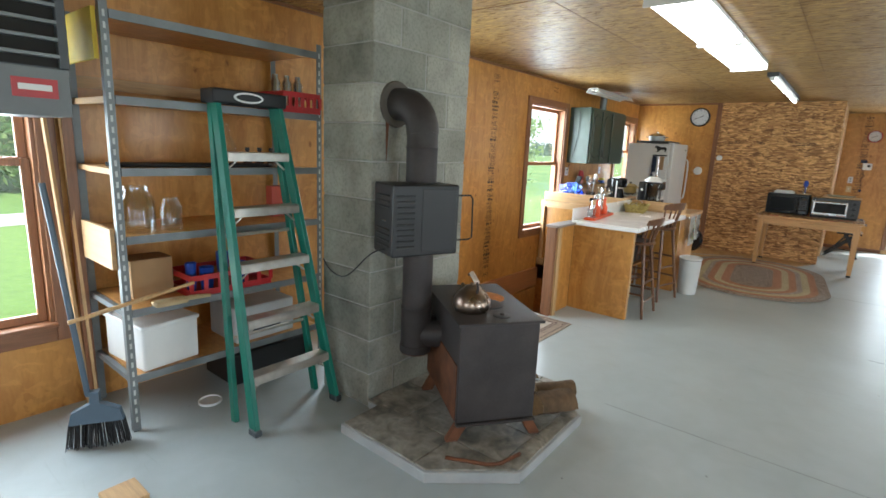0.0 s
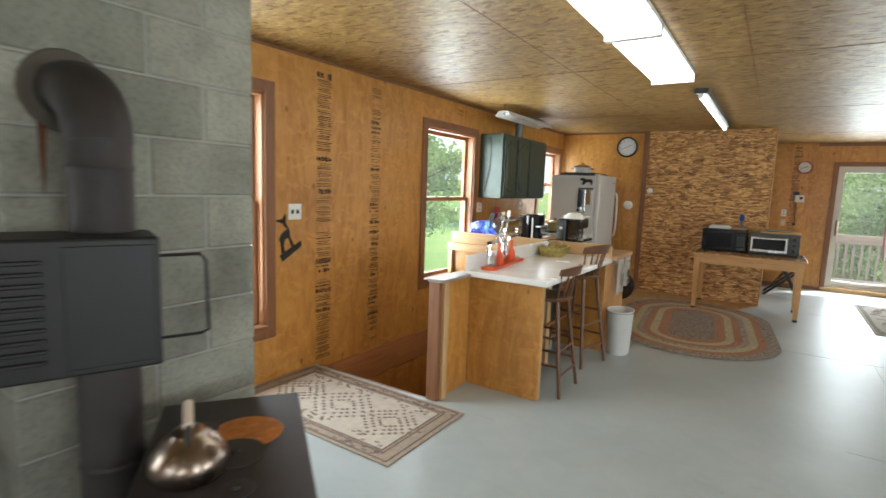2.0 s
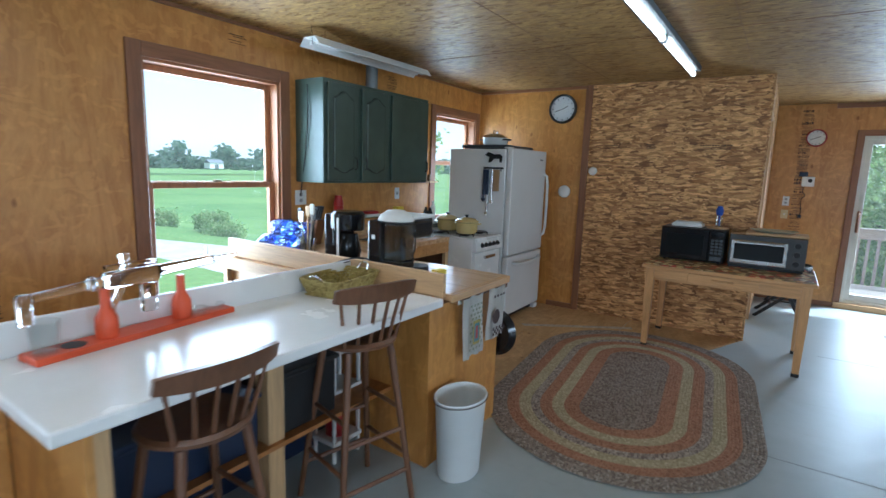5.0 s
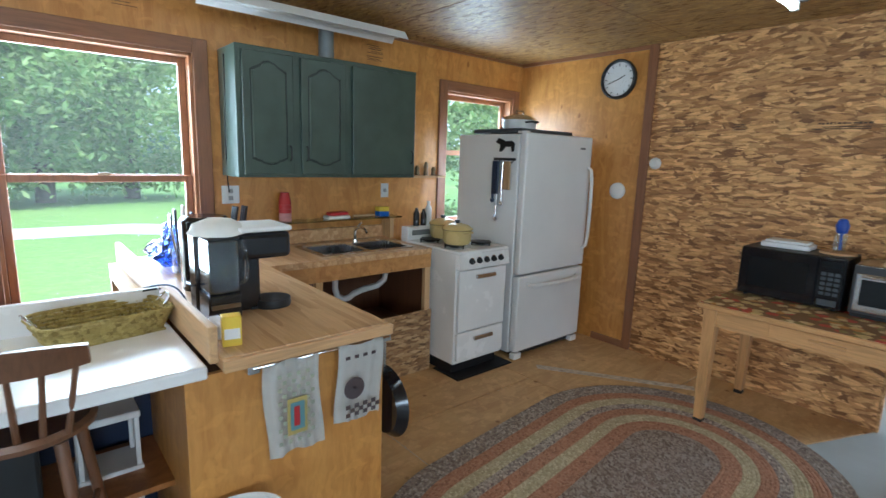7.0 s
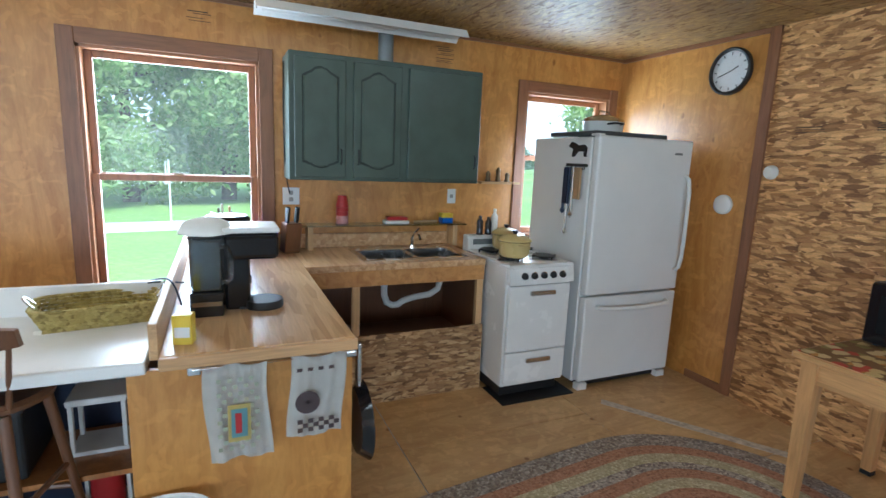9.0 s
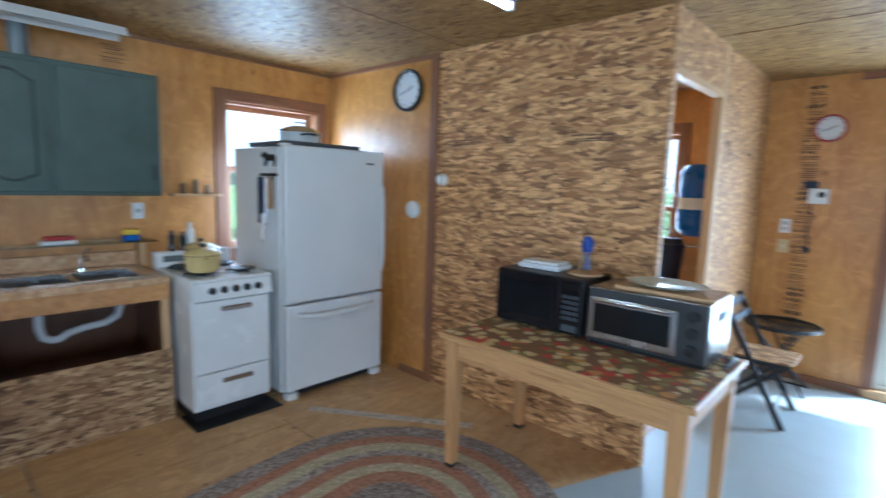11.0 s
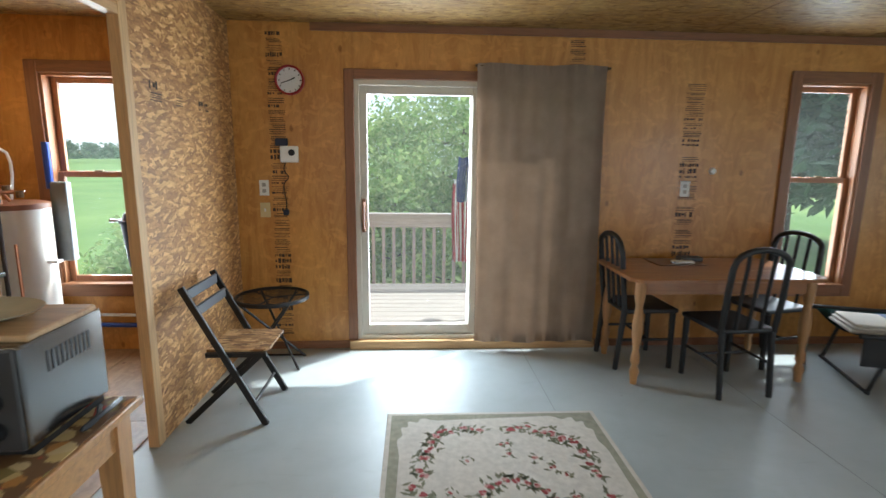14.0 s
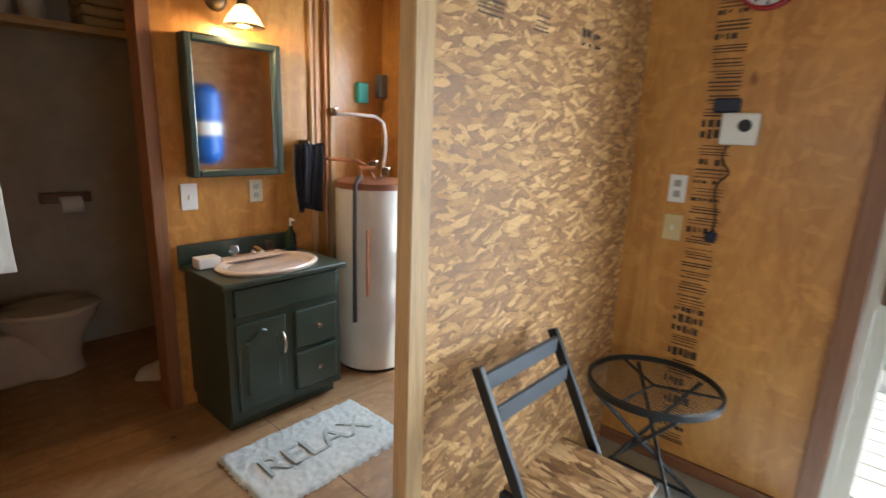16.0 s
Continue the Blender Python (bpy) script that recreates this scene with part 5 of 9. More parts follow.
part("badge_field", lathe([(0.0, 0.0), (0.072, 0.0), (0.072, 0.002), (0.0, 0.002)], (-2.6855, 1.59, 1.727), 28, "x", None, 0.25, 1.0), BLACK, cap, "dark badge field")

heater = thing("unit_heater", I4, "grey hanging unit heater with a louvred front", "unit heater")
HX = -2.72
part("cabinet", box(-3.25, HX, 0.20, 0.80, 1.57, 2.12, 0.008), GREY_DARK, heater)
part("bottom_trim", box(HX, HX + 0.012, 0.20, 0.80, 1.57, 1.76, 0.003), plain("grey_heater_front", (0.16, 0.17, 0.175), 0.45), heater)
# near-black plate stands for the shade behind the louvres
part("opening", box(HX, HX + 0.004, 0.24, 0.765, 1.765, 2.09), VOID_SHADE, heater)
for k in range(5):
    part("louvre", box(HX + 0.004, HX + 0.03, 0.235, 0.77, 1.80 + 0.065 * k, 1.815 + 0.065 * k, 0.002), GALV, heater)
part("side_frame", box(HX, HX + 0.03, 0.765, 0.80, 1.76, 2.12, 0.003), GREY_DARK, heater)
part("plate", box(HX + 0.012, HX + 0.0145, 0.605, 0.755, 1.640, 1.715), RED, heater, "red maker's plate with a pale bar")
part("plate_bar", box(HX + 0.0145, HX + 0.016, 0.625, 0.735, 1.668, 1.692), PLASTIC_W, heater)
for y in (0.28, 0.72):
    part("hanger", rod((-3.0, y, 2.12), (-3.0, y, H), 0.006, n=8), STEEL, heater)
cut = bmesh.new()
for shape in (((-0.124, -0.121), (0.069, -0.024), (0.073, -0.062), (-0.104, -0.167)),
              ((-0.135, 0.0), (-0.105, 0.045), (-0.055, 0.075), (-0.04, 0.06), (-0.04, 0.02), (-0.085, -0.005), (-0.115, -0.03)),
              ((-0.115, -0.03), (-0.085, -0.005), (-0.095, -0.045), (-0.085, -0.095), (-0.11, -0.105)),
              ((-0.06, 0.03), (-0.04, 0.02), (-0.005, -0.035), (0.0, -0.065), (-0.018, -0.06), (-0.03, -0.03)),
              ((-0.085, 0.135), (-0.07, 0.11), (-0.04, 0.06), (-0.055, 0.075), (-0.09, 0.10)),
              ((-0.155, 0.145), (-0.10, 0.15), (-0.08, 0.185), (-0.075, 0.125), (-0.10, 0.118), (-0.15, 0.132))):
    prism(list(shape), 0, 0.012, bm=cut)
moose = solid("animal_cutout", cut, BLACK, "black metal animal silhouette hung crooked on the wall", "wall ornament")
moose.matrix_world = pose(WX + 0.001, 4.02, 1.062, 90, 0, 90)


def wall_plate(name, m, w, h, label, holes=2, mat=None, dark=None):
    p = thing(name, m, label, "outlet" if holes else "switch", "outlets and switches")
    part("plate", box(-w / 2, w / 2, -0.006, 0, -h / 2, h / 2, 0.002), mat or PLASTIC_W, p)
    for k in range(holes):
        z = (k - (holes - 1) / 2) * 0.045
        part("socket", box(-0.014, 0.014, -0.0085, -0.005, z - 0.014, z + 0.014, 0.003), dark or plain("socket_shadow", (0.35, 0.34, 0.32), 0.4), p)
    if not holes:
        part("toggle", box(-0.005, 0.005, -0.016, -0.005, -0.012, 0.012, 0.002), PLASTIC_W, p)
    return p


two = thing("outlet", pose(WX + 0.0, 4.035, 1.265, 0, 0, 90), "white double outlet plate on the plywood wall", "outlet", "outlets and switches")
part("plate", box(-0.062, 0.062, -0.006, 0, -0.06, 0.06, 0.002), PLASTIC_W, two)
for x in (-0.025, 0.025):
    part("socket", box(x - 0.012, x + 0.012, -0.009, -0.005, -0.016, 0.016, 0.003), GREY_DARK, two)
wall_plate("outlet", pose(WX, 6.89, 1.26, 0, 0, 90), 0.11, 0.115, "white outlet plate above the counter")
wall_plate("outlet", pose(WX, 8.08, 1.27, 0, 0, 90), 0.07, 0.11, "beige outlet plate by the cabinets", 1)
wall_plate("outlet", pose(-0.177, FY, 1.266), 0.07, 0.115, "white outlet plate beside the sliding door")
wall_plate("switch", pose(-0.176, FY, 1.10), 0.075, 0.11, "yellowed switch plate beside the sliding door", 0, plain("yellowed_plastic", (0.60, 0.48, 0.25), 0.4))
wall_plate("outlet", pose(3.06, FY, 1.285), 0.075, 0.12, "white outlet plate above the dining table")
wall_plate("switch", pose(-2.07, 10.67, 1.105, 0, 0, 90), 0.08, 0.13, "white switch plate beside the mirror", 0)
wall_plate("outlet", pose(-2.07, 11.02, 1.115, 0, 0, 90), 0.075, 0.12, "beige outlet plate under the mirror", 2, plain("beige_plastic", (0.55, 0.47, 0.34), 0.4))
sheet = thing("stair_rug", I4, "beige patterned rug with medallions at the stair head", "rug")
RA = (-3.33, -1.89, 3.42, 4.22)
CREAMRUG = plain("cream_rug", (0.50, 0.44, 0.37), 0.95, vary=0.12, size=20, bump=0.6)
BROWNRUG = plain("brown_rug_yarn", (0.20, 0.145, 0.12), 0.95, vary=0.3, size=60, bump=0.6)
TANRUG = plain("tan_rug_border", (0.34, 0.27, 0.21), 0.95, vary=0.2, size=40, bump=0.6)
part("border", box(*RA, 0.001, 0.008, 0.002), TANRUG, sheet)
part("field", box(RA[0] + 0.13, RA[1] - 0.13, RA[2] + 0.11, RA[3] - 0.11, 0.008, 0.0095), CREAMRUG, sheet)
bm = bmesh.new()
for o in (0.03, 0.10, 0.125):
    x0, x1, y0, y1 = RA[0] + o, RA[1] - o, RA[2] + o * 0.85, RA[3] - o * 0.85
    for r in ((x0, x1, y0, y0 + 0.009), (x0, x1, y1 - 0.009, y1), (x0, x0 + 0.009, y0 + 0.01, y1 - 0.01), (x1 - 0.009, x1, y0 + 0.01, y1 - 0.01)):
        box(*r, 0.008, 0.0102, bm=bm)
part("border_line", bm, BROWNRUG, sheet)
rnd = random.Random(17)
bm = bmesh.new()
for cx, rr in ((-2.61, 0.20), (-2.20, 0.17), (-3.02, 0.17)):
    for ring in range(3):
        n = 26 - ring * 6
        for k in range(n):
            a = 2 * math.pi * k / n
            q = (abs(math.cos(a)) + abs(math.sin(a)))
            px, py = cx + rr * (1 - ring * 0.3) * math.cos(a) / q * 1.35, 3.82 + rr * (1 - ring * 0.3) * math.sin(a) / q * 1.2
            box(px - 0.012, px + 0.012, py - 0.009, py + 0.009, 0.0095, 0.0108, bm=bm)
for k in range(70):
    px, py = rnd.uniform(RA[0] + 0.16, RA[1] - 0.16), rnd.choice((rnd.uniform(3.55, 3.62), rnd.uniform(4.03, 4.09)))
    box(px - 0.014, px + 0.014, py - 0.007, py + 0.007, 0.0095, 0.0105, bm=bm)
for k in range(60):
    px, py = rnd.uniform(RA[0] + 0.04, RA[1] - 0.04), rnd.choice((RA[2] + 0.06, RA[3] - 0.06)) + rnd.uniform(-0.02, 0.02)
    box(px - 0.016, px + 0.016, py - 0.006, py + 0.006, 0.008, 0.0098, bm=bm)
tagged(part("medallion_pattern", bm, BROWNRUG, sheet), "brown woven medallions", "", "", "stuff")

# ------------------------------------------------------------------ bar and kitchen
bar = thing("bar_counter", I4, "white laminate bar counter with a raised back edge", "counter")
part("top", box(-2.15, -1.525, 4.615, 6.225, 0.845, 0.888, 0.008, 2), LAMINATE, bar)
part("backsplash", box(-2.17, -2.15, 4.62, 6.225, 0.862, 1.0, 0.005), LAMINATE, bar)
part("cleat", box(-2.16, -1.62, 6.19, 6.225, 0.78, 0.844), PINE_X, bar)
part("inner_leg", box(-1.90, -1.82, 5.42, 5.50, 0.0, 0.844, 0.003), PINE, bar)
part("shelf", box(-2.17, -1.80, 4.78, 6.2, 0.36, 0.38), PLY_SHADE, bar)
splash = solid("divider_board", box(-3.32, -1.54, 6.235, 6.262, 0.885, 1.005, 0.003), PINE_X, "pale wooden divider board between bar and worktop", "board")
frame_b = thing("stair_frame", I4, "pale wooden framing at the head of the stairwell", "framing", kind="structure")
part("rail", box(WX, -2.18, 6.20, 6.24, 0.80, 0.88), PINE_X, frame_b)
part("rail", box(WX, -2.18, 6.20, 6.24, 0.0, 0.09), PINE_X, frame_b)
for x in (-3.33, -2.85, -2.24):
    part("stud", box(x, x + 0.04, 6.20, 6.24, 0.09, 0.80), PINE, frame_b)
part("backing", box(WX, -2.18, 6.245, 6.26, 0.0, 0.88), PLY, frame_b)

worktop = thing("worktop", I4, "butcher block laminate worktop in an L shape", "worktop")
part("top", prism([(-3.34, 6.263), (-1.515, 6.263), (-1.515, 6.885), (-3.34, 6.885)], 0.868, 0.905, 0.004), BUTCHER, worktop)
BOWLS = [(-3.12, -2.83, 7.29, 7.59), (-3.12, -2.83, 7.63, 7.93)]
part("top", slab((-3.34, -2.70), (6.8855, 8.055), BOWLS, 0.868, 0.905, lambda a, b, d: (a, b, d)), BUTCHER, worktop)
part("edge", box(-1.518, -1.498, 6.263, 6.89, 0.862, 0.902, 0.003), timber("worktop_edge", (0.55, 0.33, 0.15), 1, 0.35), worktop)
part("backsplash", box(-3.347, -3.325, 6.80, 8.055, 0.905, 1.0, 0.003), BUTCHER, worktop)

pen = thing("counter_base", I4, "varnished plywood counter end with an open kitchen side", "cabinet")
part("end_panel", box(-1.585, -1.565, 6.165, 6.885, 0.0, 0.843), PLY, pen)
part("bar_side_panel", box(-2.16, -1.587, 6.168, 6.186, 0.0, 0.843), PLY, pen)
part("apron", box(-2.70, -1.60, 6.845, 6.865, 0.77, 0.866), PLY_X, pen)
part("back", box(-2.68, -1.60, 6.62, 6.64, 0.0, 0.84), PLY_SHADE, pen)
part("towel_bar", rod((-1.515, 6.355, 0.85), (-1.515, 6.88, 0.85), 0.006), CHROME, pen)
for y in (6.36, 6.87):
    part("bar_bracket", box(-1.565, -1.512, y - 0.02, y + 0.02, 0.83, 0.86, 0.003), STEEL, pen)

sinkbase = thing("sink_cabinet", I4, "open-fronted sink cabinet with a strand board kick panel", "cabinet")
part("rail", box(-2.725, -2.70, 6.88, 8.05, 0.77, 0.867), PLY_X, sinkbase)
for y in (6.90, 7.16, 8.0):
    part("stile", box(-2.735, -2.70, y, y + 0.045, 0.0, 0.77), PINE, sinkbase)
osbk = osb("sink_strand_board", "x", TONES)
part("kick_panel", box(-2.70, -2.685, 7.02, 8.05, 0.006, 0.46), osbk, sinkbase, "strand board panel")
# dark wood colour here stands for the shade inside the open cabinet
part("side", box(-3.34, -2.74, 8.03, 8.05, 0.006, 0.866), WALNUT_AND_SHADE, sinkbase)
part("bottom", box(-3.34, -2.74, 6.9, 8.03, 0.30, 0.32), WALNUT_AND_SHADE, sinkbase)
part("back", box(-3.345, -3.33, 6.3, 8.05, 0.006, 0.866), WALNUT_AND_SHADE, sinkbase)
drain = bmesh.new()
tube([(-3.0, 7.45, 0.75), (-3.0, 7.45, 0.58), (-2.98, 7.52, 0.54), (-2.96, 7.60, 0.60), (-2.96, 7.82, 0.62), (-2.98, 7.86, 0.74)], 0.022, 10, drain, 1)
solid("drain_pipe", drain, PLASTIC_W, "white plastic drain pipe under the sink", "pipe", smooth=50)
rack = thing("dish_basket", pose(-2.95, 7.0, 0.32), "white wire basket of bottles under the worktop", "basket")
for k in range(5):
    part("wire_ring", tube([(-0.15, -0.10, 0.03 * k), (0.15, -0.10, 0.03 * k), (0.15, 0.10, 0.03 * k), (-0.15, 0.10, 0.03 * k), (-0.15, -0.10, 0.03 * k)], 0.003, 6), PLASTIC_W, rack)
solid("red_bottle", lathe([(0.0, 0), (0.035, 0), (0.035, 0.13), (0.015, 0.16), (0.015, 0.19), (0, 0.19)], (-2.90, 7.02, 0.325), 14), ORANGE, "orange cleaning bottle in the basket", "bottle", smooth=50)

sink = thing("kitchen_sink", I4, "double bowl stainless steel kitchen sink", "sink")
rim = slab((-3.20, -2.79), (7.25, 7.97), BOWLS, 0.9055, 0.911, lambda a, b, d: (a, b, d))
part("rim", rim, STEEL, sink)
for ya, yb in ((7.29, 7.59), (7.63, 7.93)):
    bm = box(-3.118, -2.832, ya + 0.002, yb - 0.002, 0.76, 0.9105)
    bmesh.ops.delete(bm, geom=[f for f in bm.faces if f.normal.z > 0.9], context="FACES")
    part("bowl", bm, STEEL, sink)
fa = lathe([(0.022, 0.91), (0.02, 0.93), (0.012, 0.935), (0.012, 1.0)], (-3.16, 7.70, 0), 14)
tube([(-3.16, 7.70, 0.99), (-3.12, 7.70, 1.03), (-3.03, 7.70, 1.025), (-3.0, 7.70, 1.0)], 0.010, 10, fa, 2)
rod((-3.16, 7.70, 1.0), (-3.13, 7.74, 1.06), 0.008, bm=fa)
part("faucet", fa, CHROME, sink, smooth=50)

uppers = thing("wall_cabinet", I4, "dark green wall cabinet with arched raised-panel doors", "cabinet")
part("body", box(-3.345, -3.04, 6.845, 8.14, 1.385, 2.145, 0.004), GREEN, uppers)


def arched_panel(w, h, inset):
    """A raised panel whose upper and lower edges bow like a cathedral arch."""
    pts = []
    for k in range(13):
        t = k / 12
        bow = 0.055 * max(0, math.sin(math.pi * min(1, max(0, (t - 0.15) / 0.7)))) ** 1.2
        pts.append((-w / 2 + w * t, -h / 2 + 0.035 - bow * 0.7))
    for k in range(13):
        t = 1 - k / 12
        bow = 0.055 * max(0, math.sin(math.pi * min(1, max(0, (t - 0.15) / 0.7)))) ** 1.2
        pts.append((-w / 2 + w * t, h / 2 - 0.045 + bow))
    return prism(pts, 0, inset, 0.008)


for ya, yb, fancy in ((6.875, 7.185, True), (7.235, 7.55, True), (7.60, 8.12, False)):
    d = part("door", box(-3.04, -3.018, ya, yb, 1.405, 2.115, 0.005, 2), GREEN, uppers)
    if fancy:
        bm = arched_panel(yb - ya - 0.10, 0.58, 0.010)
        bm.transform(pose(-3.0185, (ya + yb) / 2, 1.76, 90, 0, 90))
        part("panel", bm, GREEN, d)
        # thin darker green plate paints the shade of a groove round the panel
        bm = arched_panel(yb - ya - 0.075, 0.605, 0.003)
        bm.transform(pose(-3.0185, (ya + yb) / 2, 1.76, 90, 0, 90))
        part("groove", bm, plain("painted_groove_shade", (0.010, 0.019, 0.016), 0.5), d)
    hy = yb - 0.03 if ya != 7.235 else ya + 0.03
    part("handle", tube([(-3.016, hy, 1.49), (-2.995, hy, 1.50), (-2.995, hy, 1.57), (-3.016, hy, 1.58)], 0.005, 8), BLACK, d, "black pull handle")
wire = solid("cable", tube([(-3.20, 6.835, 2.10), (-3.18, 6.828, 1.9), (-3.22, 6.832, 1.6), (-3.30, 6.86, 1.35), (-3.335, 6.88, 1.28)], 0.004, 6, None, 2), BLACK, "black cable hanging beside the wall cabinet", "cable")

gshelf = thing("glass_shelf", I4, "green glass shelf with small things under the wall cabinet", "shelf")
part("pane", box(-3.345, -3.20, 6.93, 8.15, 1.065, 1.075), glass("greenish_glass", (0.75, 0.95, 0.88)), gshelf)
for y in (6.98, 8.05):
    part("support", box(-3.34, -3.22, y, y + 0.035, 0.905, 1.064), PINE, gshelf)
for k in range(5):
    cup = thing("cup", pose(-3.27, 7.22, 1.076 + 0.028 * k), "red plastic cup stacked on the glass shelf" if k > 1 else "pink plastic cup at the bottom of the stack", "cup", "stacked cups")
    part("cup", lathe([(0.0, 0.0), (0.036, 0.0), (0.044, 0.006), (0.028, 0.085), (0, 0.087)], n=18), RED if k > 1 else plain("pink_plastic", (0.60, 0.30, 0.30), 0.4), cup, smooth=40)
red_cloth = bmesh.new()
box(-3.31, -3.22, 7.52, 7.70, 1.076, 1.10, 0.008, 2, bm=red_cloth)
solid("folded_cloth", red_cloth, TOWEL_W, "folded pale dish cloth on the glass shelf", "cloth")
solid("red_cloth", box(-3.30, -3.23, 7.54, 7.69, 1.1005, 1.125, 0.009, 2), RED, "folded red cloth on the glass shelf", "cloth")
solid("sponge_stack", box(-3.30, -3.23, 7.96, 8.05, 1.076, 1.115, 0.005), BLUE_TANK, "blue and yellow sponges on the glass shelf", "sponge")
solid("sponge", box(-3.30, -3.23, 7.96, 8.05, 1.116, 1.15, 0.005), YELLOW, "yellow sponge on the glass shelf", "sponge")
scrub = solid("brush", rod((-3.27, 7.75, 1.087), (-3.26, 7.93, 1.087), 0.010), CARD, "small wooden scrubbing brush on the glass shelf", "brush")
corner_shelf = thing("corner_shelf", I4, "small wooden shelf with salt and pepper mills", "shelf")
part("board", box(-3.345, -3.24, 8.28, 8.62, 1.375, 1.392), PINE_Y, corner_shelf)
for y, h in ((8.36, 0.08), (8.45, 0.11), (8.53, 0.07)):
    solid("spice_mill", lathe([(0.0, 0), (0.022, 0), (0.016, h * 0.5), (0.02, h * 0.75), (0.008, h), (0, h)], (-3.29, y, 1.392), 12), BRASS, "small metal spice mill on the corner shelf", "spice mill", group="spice mills", smooth=50)

# range
RX0, RX1, RY0, RY1 = -3.05, -2.44, 8.085, 8.575
rng_ = thing("kitchen_range", I4, "white freestanding gas range with black grates", "stove")
part("body", box(RX0, RX1 - 0.03, RY0, RY1, 0.09, 0.895, 0.006), WHITE, rng_)
part("cooktop", box(RX0, RX1, RY0 - 0.003, RY1 + 0.003, 0.89, 0.912, 0.006), WHITE, rng_)
part("backguard", box(-3.12, RX0 + 0.02, RY0, RY1, 0.09, 1.01, 0.006), WHITE, rng_)
part("clock_panel", box(RX0 + 0.02, RX0 + 0.023, RY0 + 0.04, RY0 + 0.26, 0.945, 0.985), GALV, rng_)
bm = bmesh.new()
prism([(0, 0), (0.045, 0.0), (0.03, 0.10), (0.0, 0.10)], RY0, RY1, bm=bm)
bm.transform(Matrix(((1, 0, 0, RX1 - 0.03), (0, 0, 1, 0), (0, 1, 0, 0.79), (0, 0, 0, 1))))
panel = part("control_panel", bm, WHITE, rng_)
for k in range(5):
    y = RY0 + 0.11 + 0.072 * k
    part("knob", lathe([(0.022, 0.0), (0.02, 0.012), (0.012, 0.014), (0.011, 0.026), (0, 0.026)], (RX1 + 0.008, y, 0.84), 16, "x"), BLACK, panel)
    part("knob_ring", lathe([(0.026, 0.0), (0.026, 0.003), (0.0, 0.003)], (RX1 + 0.006, y, 0.84), 16, "x"), CHROME, panel)
d = part("oven_door", box(RX1 - 0.03, RX1 - 0.002, RY0 + 0.012, RY1 - 0.012, 0.335, 0.775, 0.008, 2), WHITE, rng_)
part("handle", box(RX1 - 0.002, RX1 + 0.025, RY0 + 0.16, RY1 - 0.14, 0.71, 0.74, 0.006), STEEL, d, "brushed metal pull")
d = part("drawer", box(RX1 - 0.03, RX1 - 0.004, RY0 + 0.012, RY1 - 0.012, 0.12, 0.325, 0.008, 2), WHITE, rng_)
part("handle", box(RX1 - 0.004, RX1 + 0.022, RY0 + 0.16, RY1 - 0.14, 0.255, 0.285, 0.006), STEEL, d, "brushed metal pull")
part("toe_kick", box(RX0, RX1 - 0.07, RY0 + 0.02, RY1 - 0.02, 0.006, 0.09), BLACK, rng_)
for cx in (-2.90, -2.62):
    for cy in (8.20, 8.46):
        g = bmesh.new()
        for a in range(4):
            rod((cx, cy, 0.93), (cx + 0.095 * math.cos(a * math.pi / 2), cy + 0.095 * math.sin(a * math.pi / 2), 0.93), 0.005, n=6, bm=g)
        lathe([(0.075, 0.925), (0.08, 0.93), (0.075, 0.935)], (cx, cy, 0), 20, bm=g)
        lathe([(0.0, 0.912), (0.035, 0.912), (0.035, 0.925), (0, 0.927)], (cx, cy, 0), 14, bm=g)
        for a in range(4):
            rod((cx + 0.09 * math.cos(a * math.pi / 2), cy + 0.09 * math.sin(a * math.pi / 2), 0.912), (cx + 0.09 * math.cos(a * math.pi / 2), cy + 0.09 * math.sin(a * math.pi / 2), 0.93), 0.005, n=6, bm=g)
        part("grate", g, BLACK, rng_)
solid("floor_mat", box(-2.66, -2.38, 8.06, 8.62, 0.007, 0.016, 0.004), BLACK, "black rubber mat under the front of the range", "mat")
for x, y, s in ((-2.62, 8.22, 1.0), (-2.90, 8.32, 0.95)):
    pot = thing("cooking_pot", pose(x, y, 0.936), "cream enamel pot with a black lid knob on the range", "pot", "cream pots")
    part("body", lathe([(0.0, 0), (0.085 * s, 0.0), (0.10 * s, 0.02), (0.105 * s, 0.10), (0.11 * s, 0.105), (0.10 * s, 0.11)], n=28), CREAM, pot, smooth=50)
    lid = part("lid", lathe([(0.112 * s, 0.106), (0.112 * s, 0.112), (0.08 * s, 0.135), (0.02, 0.148), (0.0, 0.148)], n=28), CREAM, pot, smooth=50)
    part("knob", lathe([(0.01, 0.146), (0.02, 0.162), (0.018, 0.172), (0, 0.174)], n=14), BLACK, lid, smooth=50)
    part("rim", lathe([(0.108 * s, 0.100), (0.114 * s, 0.104), (0.108 * s, 0.108)], n=28), STEEL, pot, smooth=50)
    for sg in (-1, 1):
        part("handle", tube([(0.10 * s, sg * 0.03, 0.09), (0.14 * s, sg * 0.02, 0.095), (0.14 * s, -sg * 0.02, 0.095), (0.10 * s, -sg * 0.03, 0.09)] if sg > 0 else [(-0.10 * s, 0.03, 0.09), (-0.14 * s, 0.02, 0.095), (-0.14 * s, -0.02, 0.095), (-0.10 * s, -0.03, 0.09)], 0.006, 6), CREAM, pot)
for y, h, mt in ((8.20, 0.14, BLACK_G), (8.27, 0.13, BLACK_G), (8.32, 0.19, PLASTIC_W)):
    solid("condiment_bottle", lathe([(0.0, 0), (0.025, 0), (0.025, h * 0.7), (0.012, h * 0.85), (0.012, h), (0, h)], (-3.08, y, 1.01), 14), mt, "condiment bottle on top of the range", "bottle", group="bottles on the range", smooth=50)

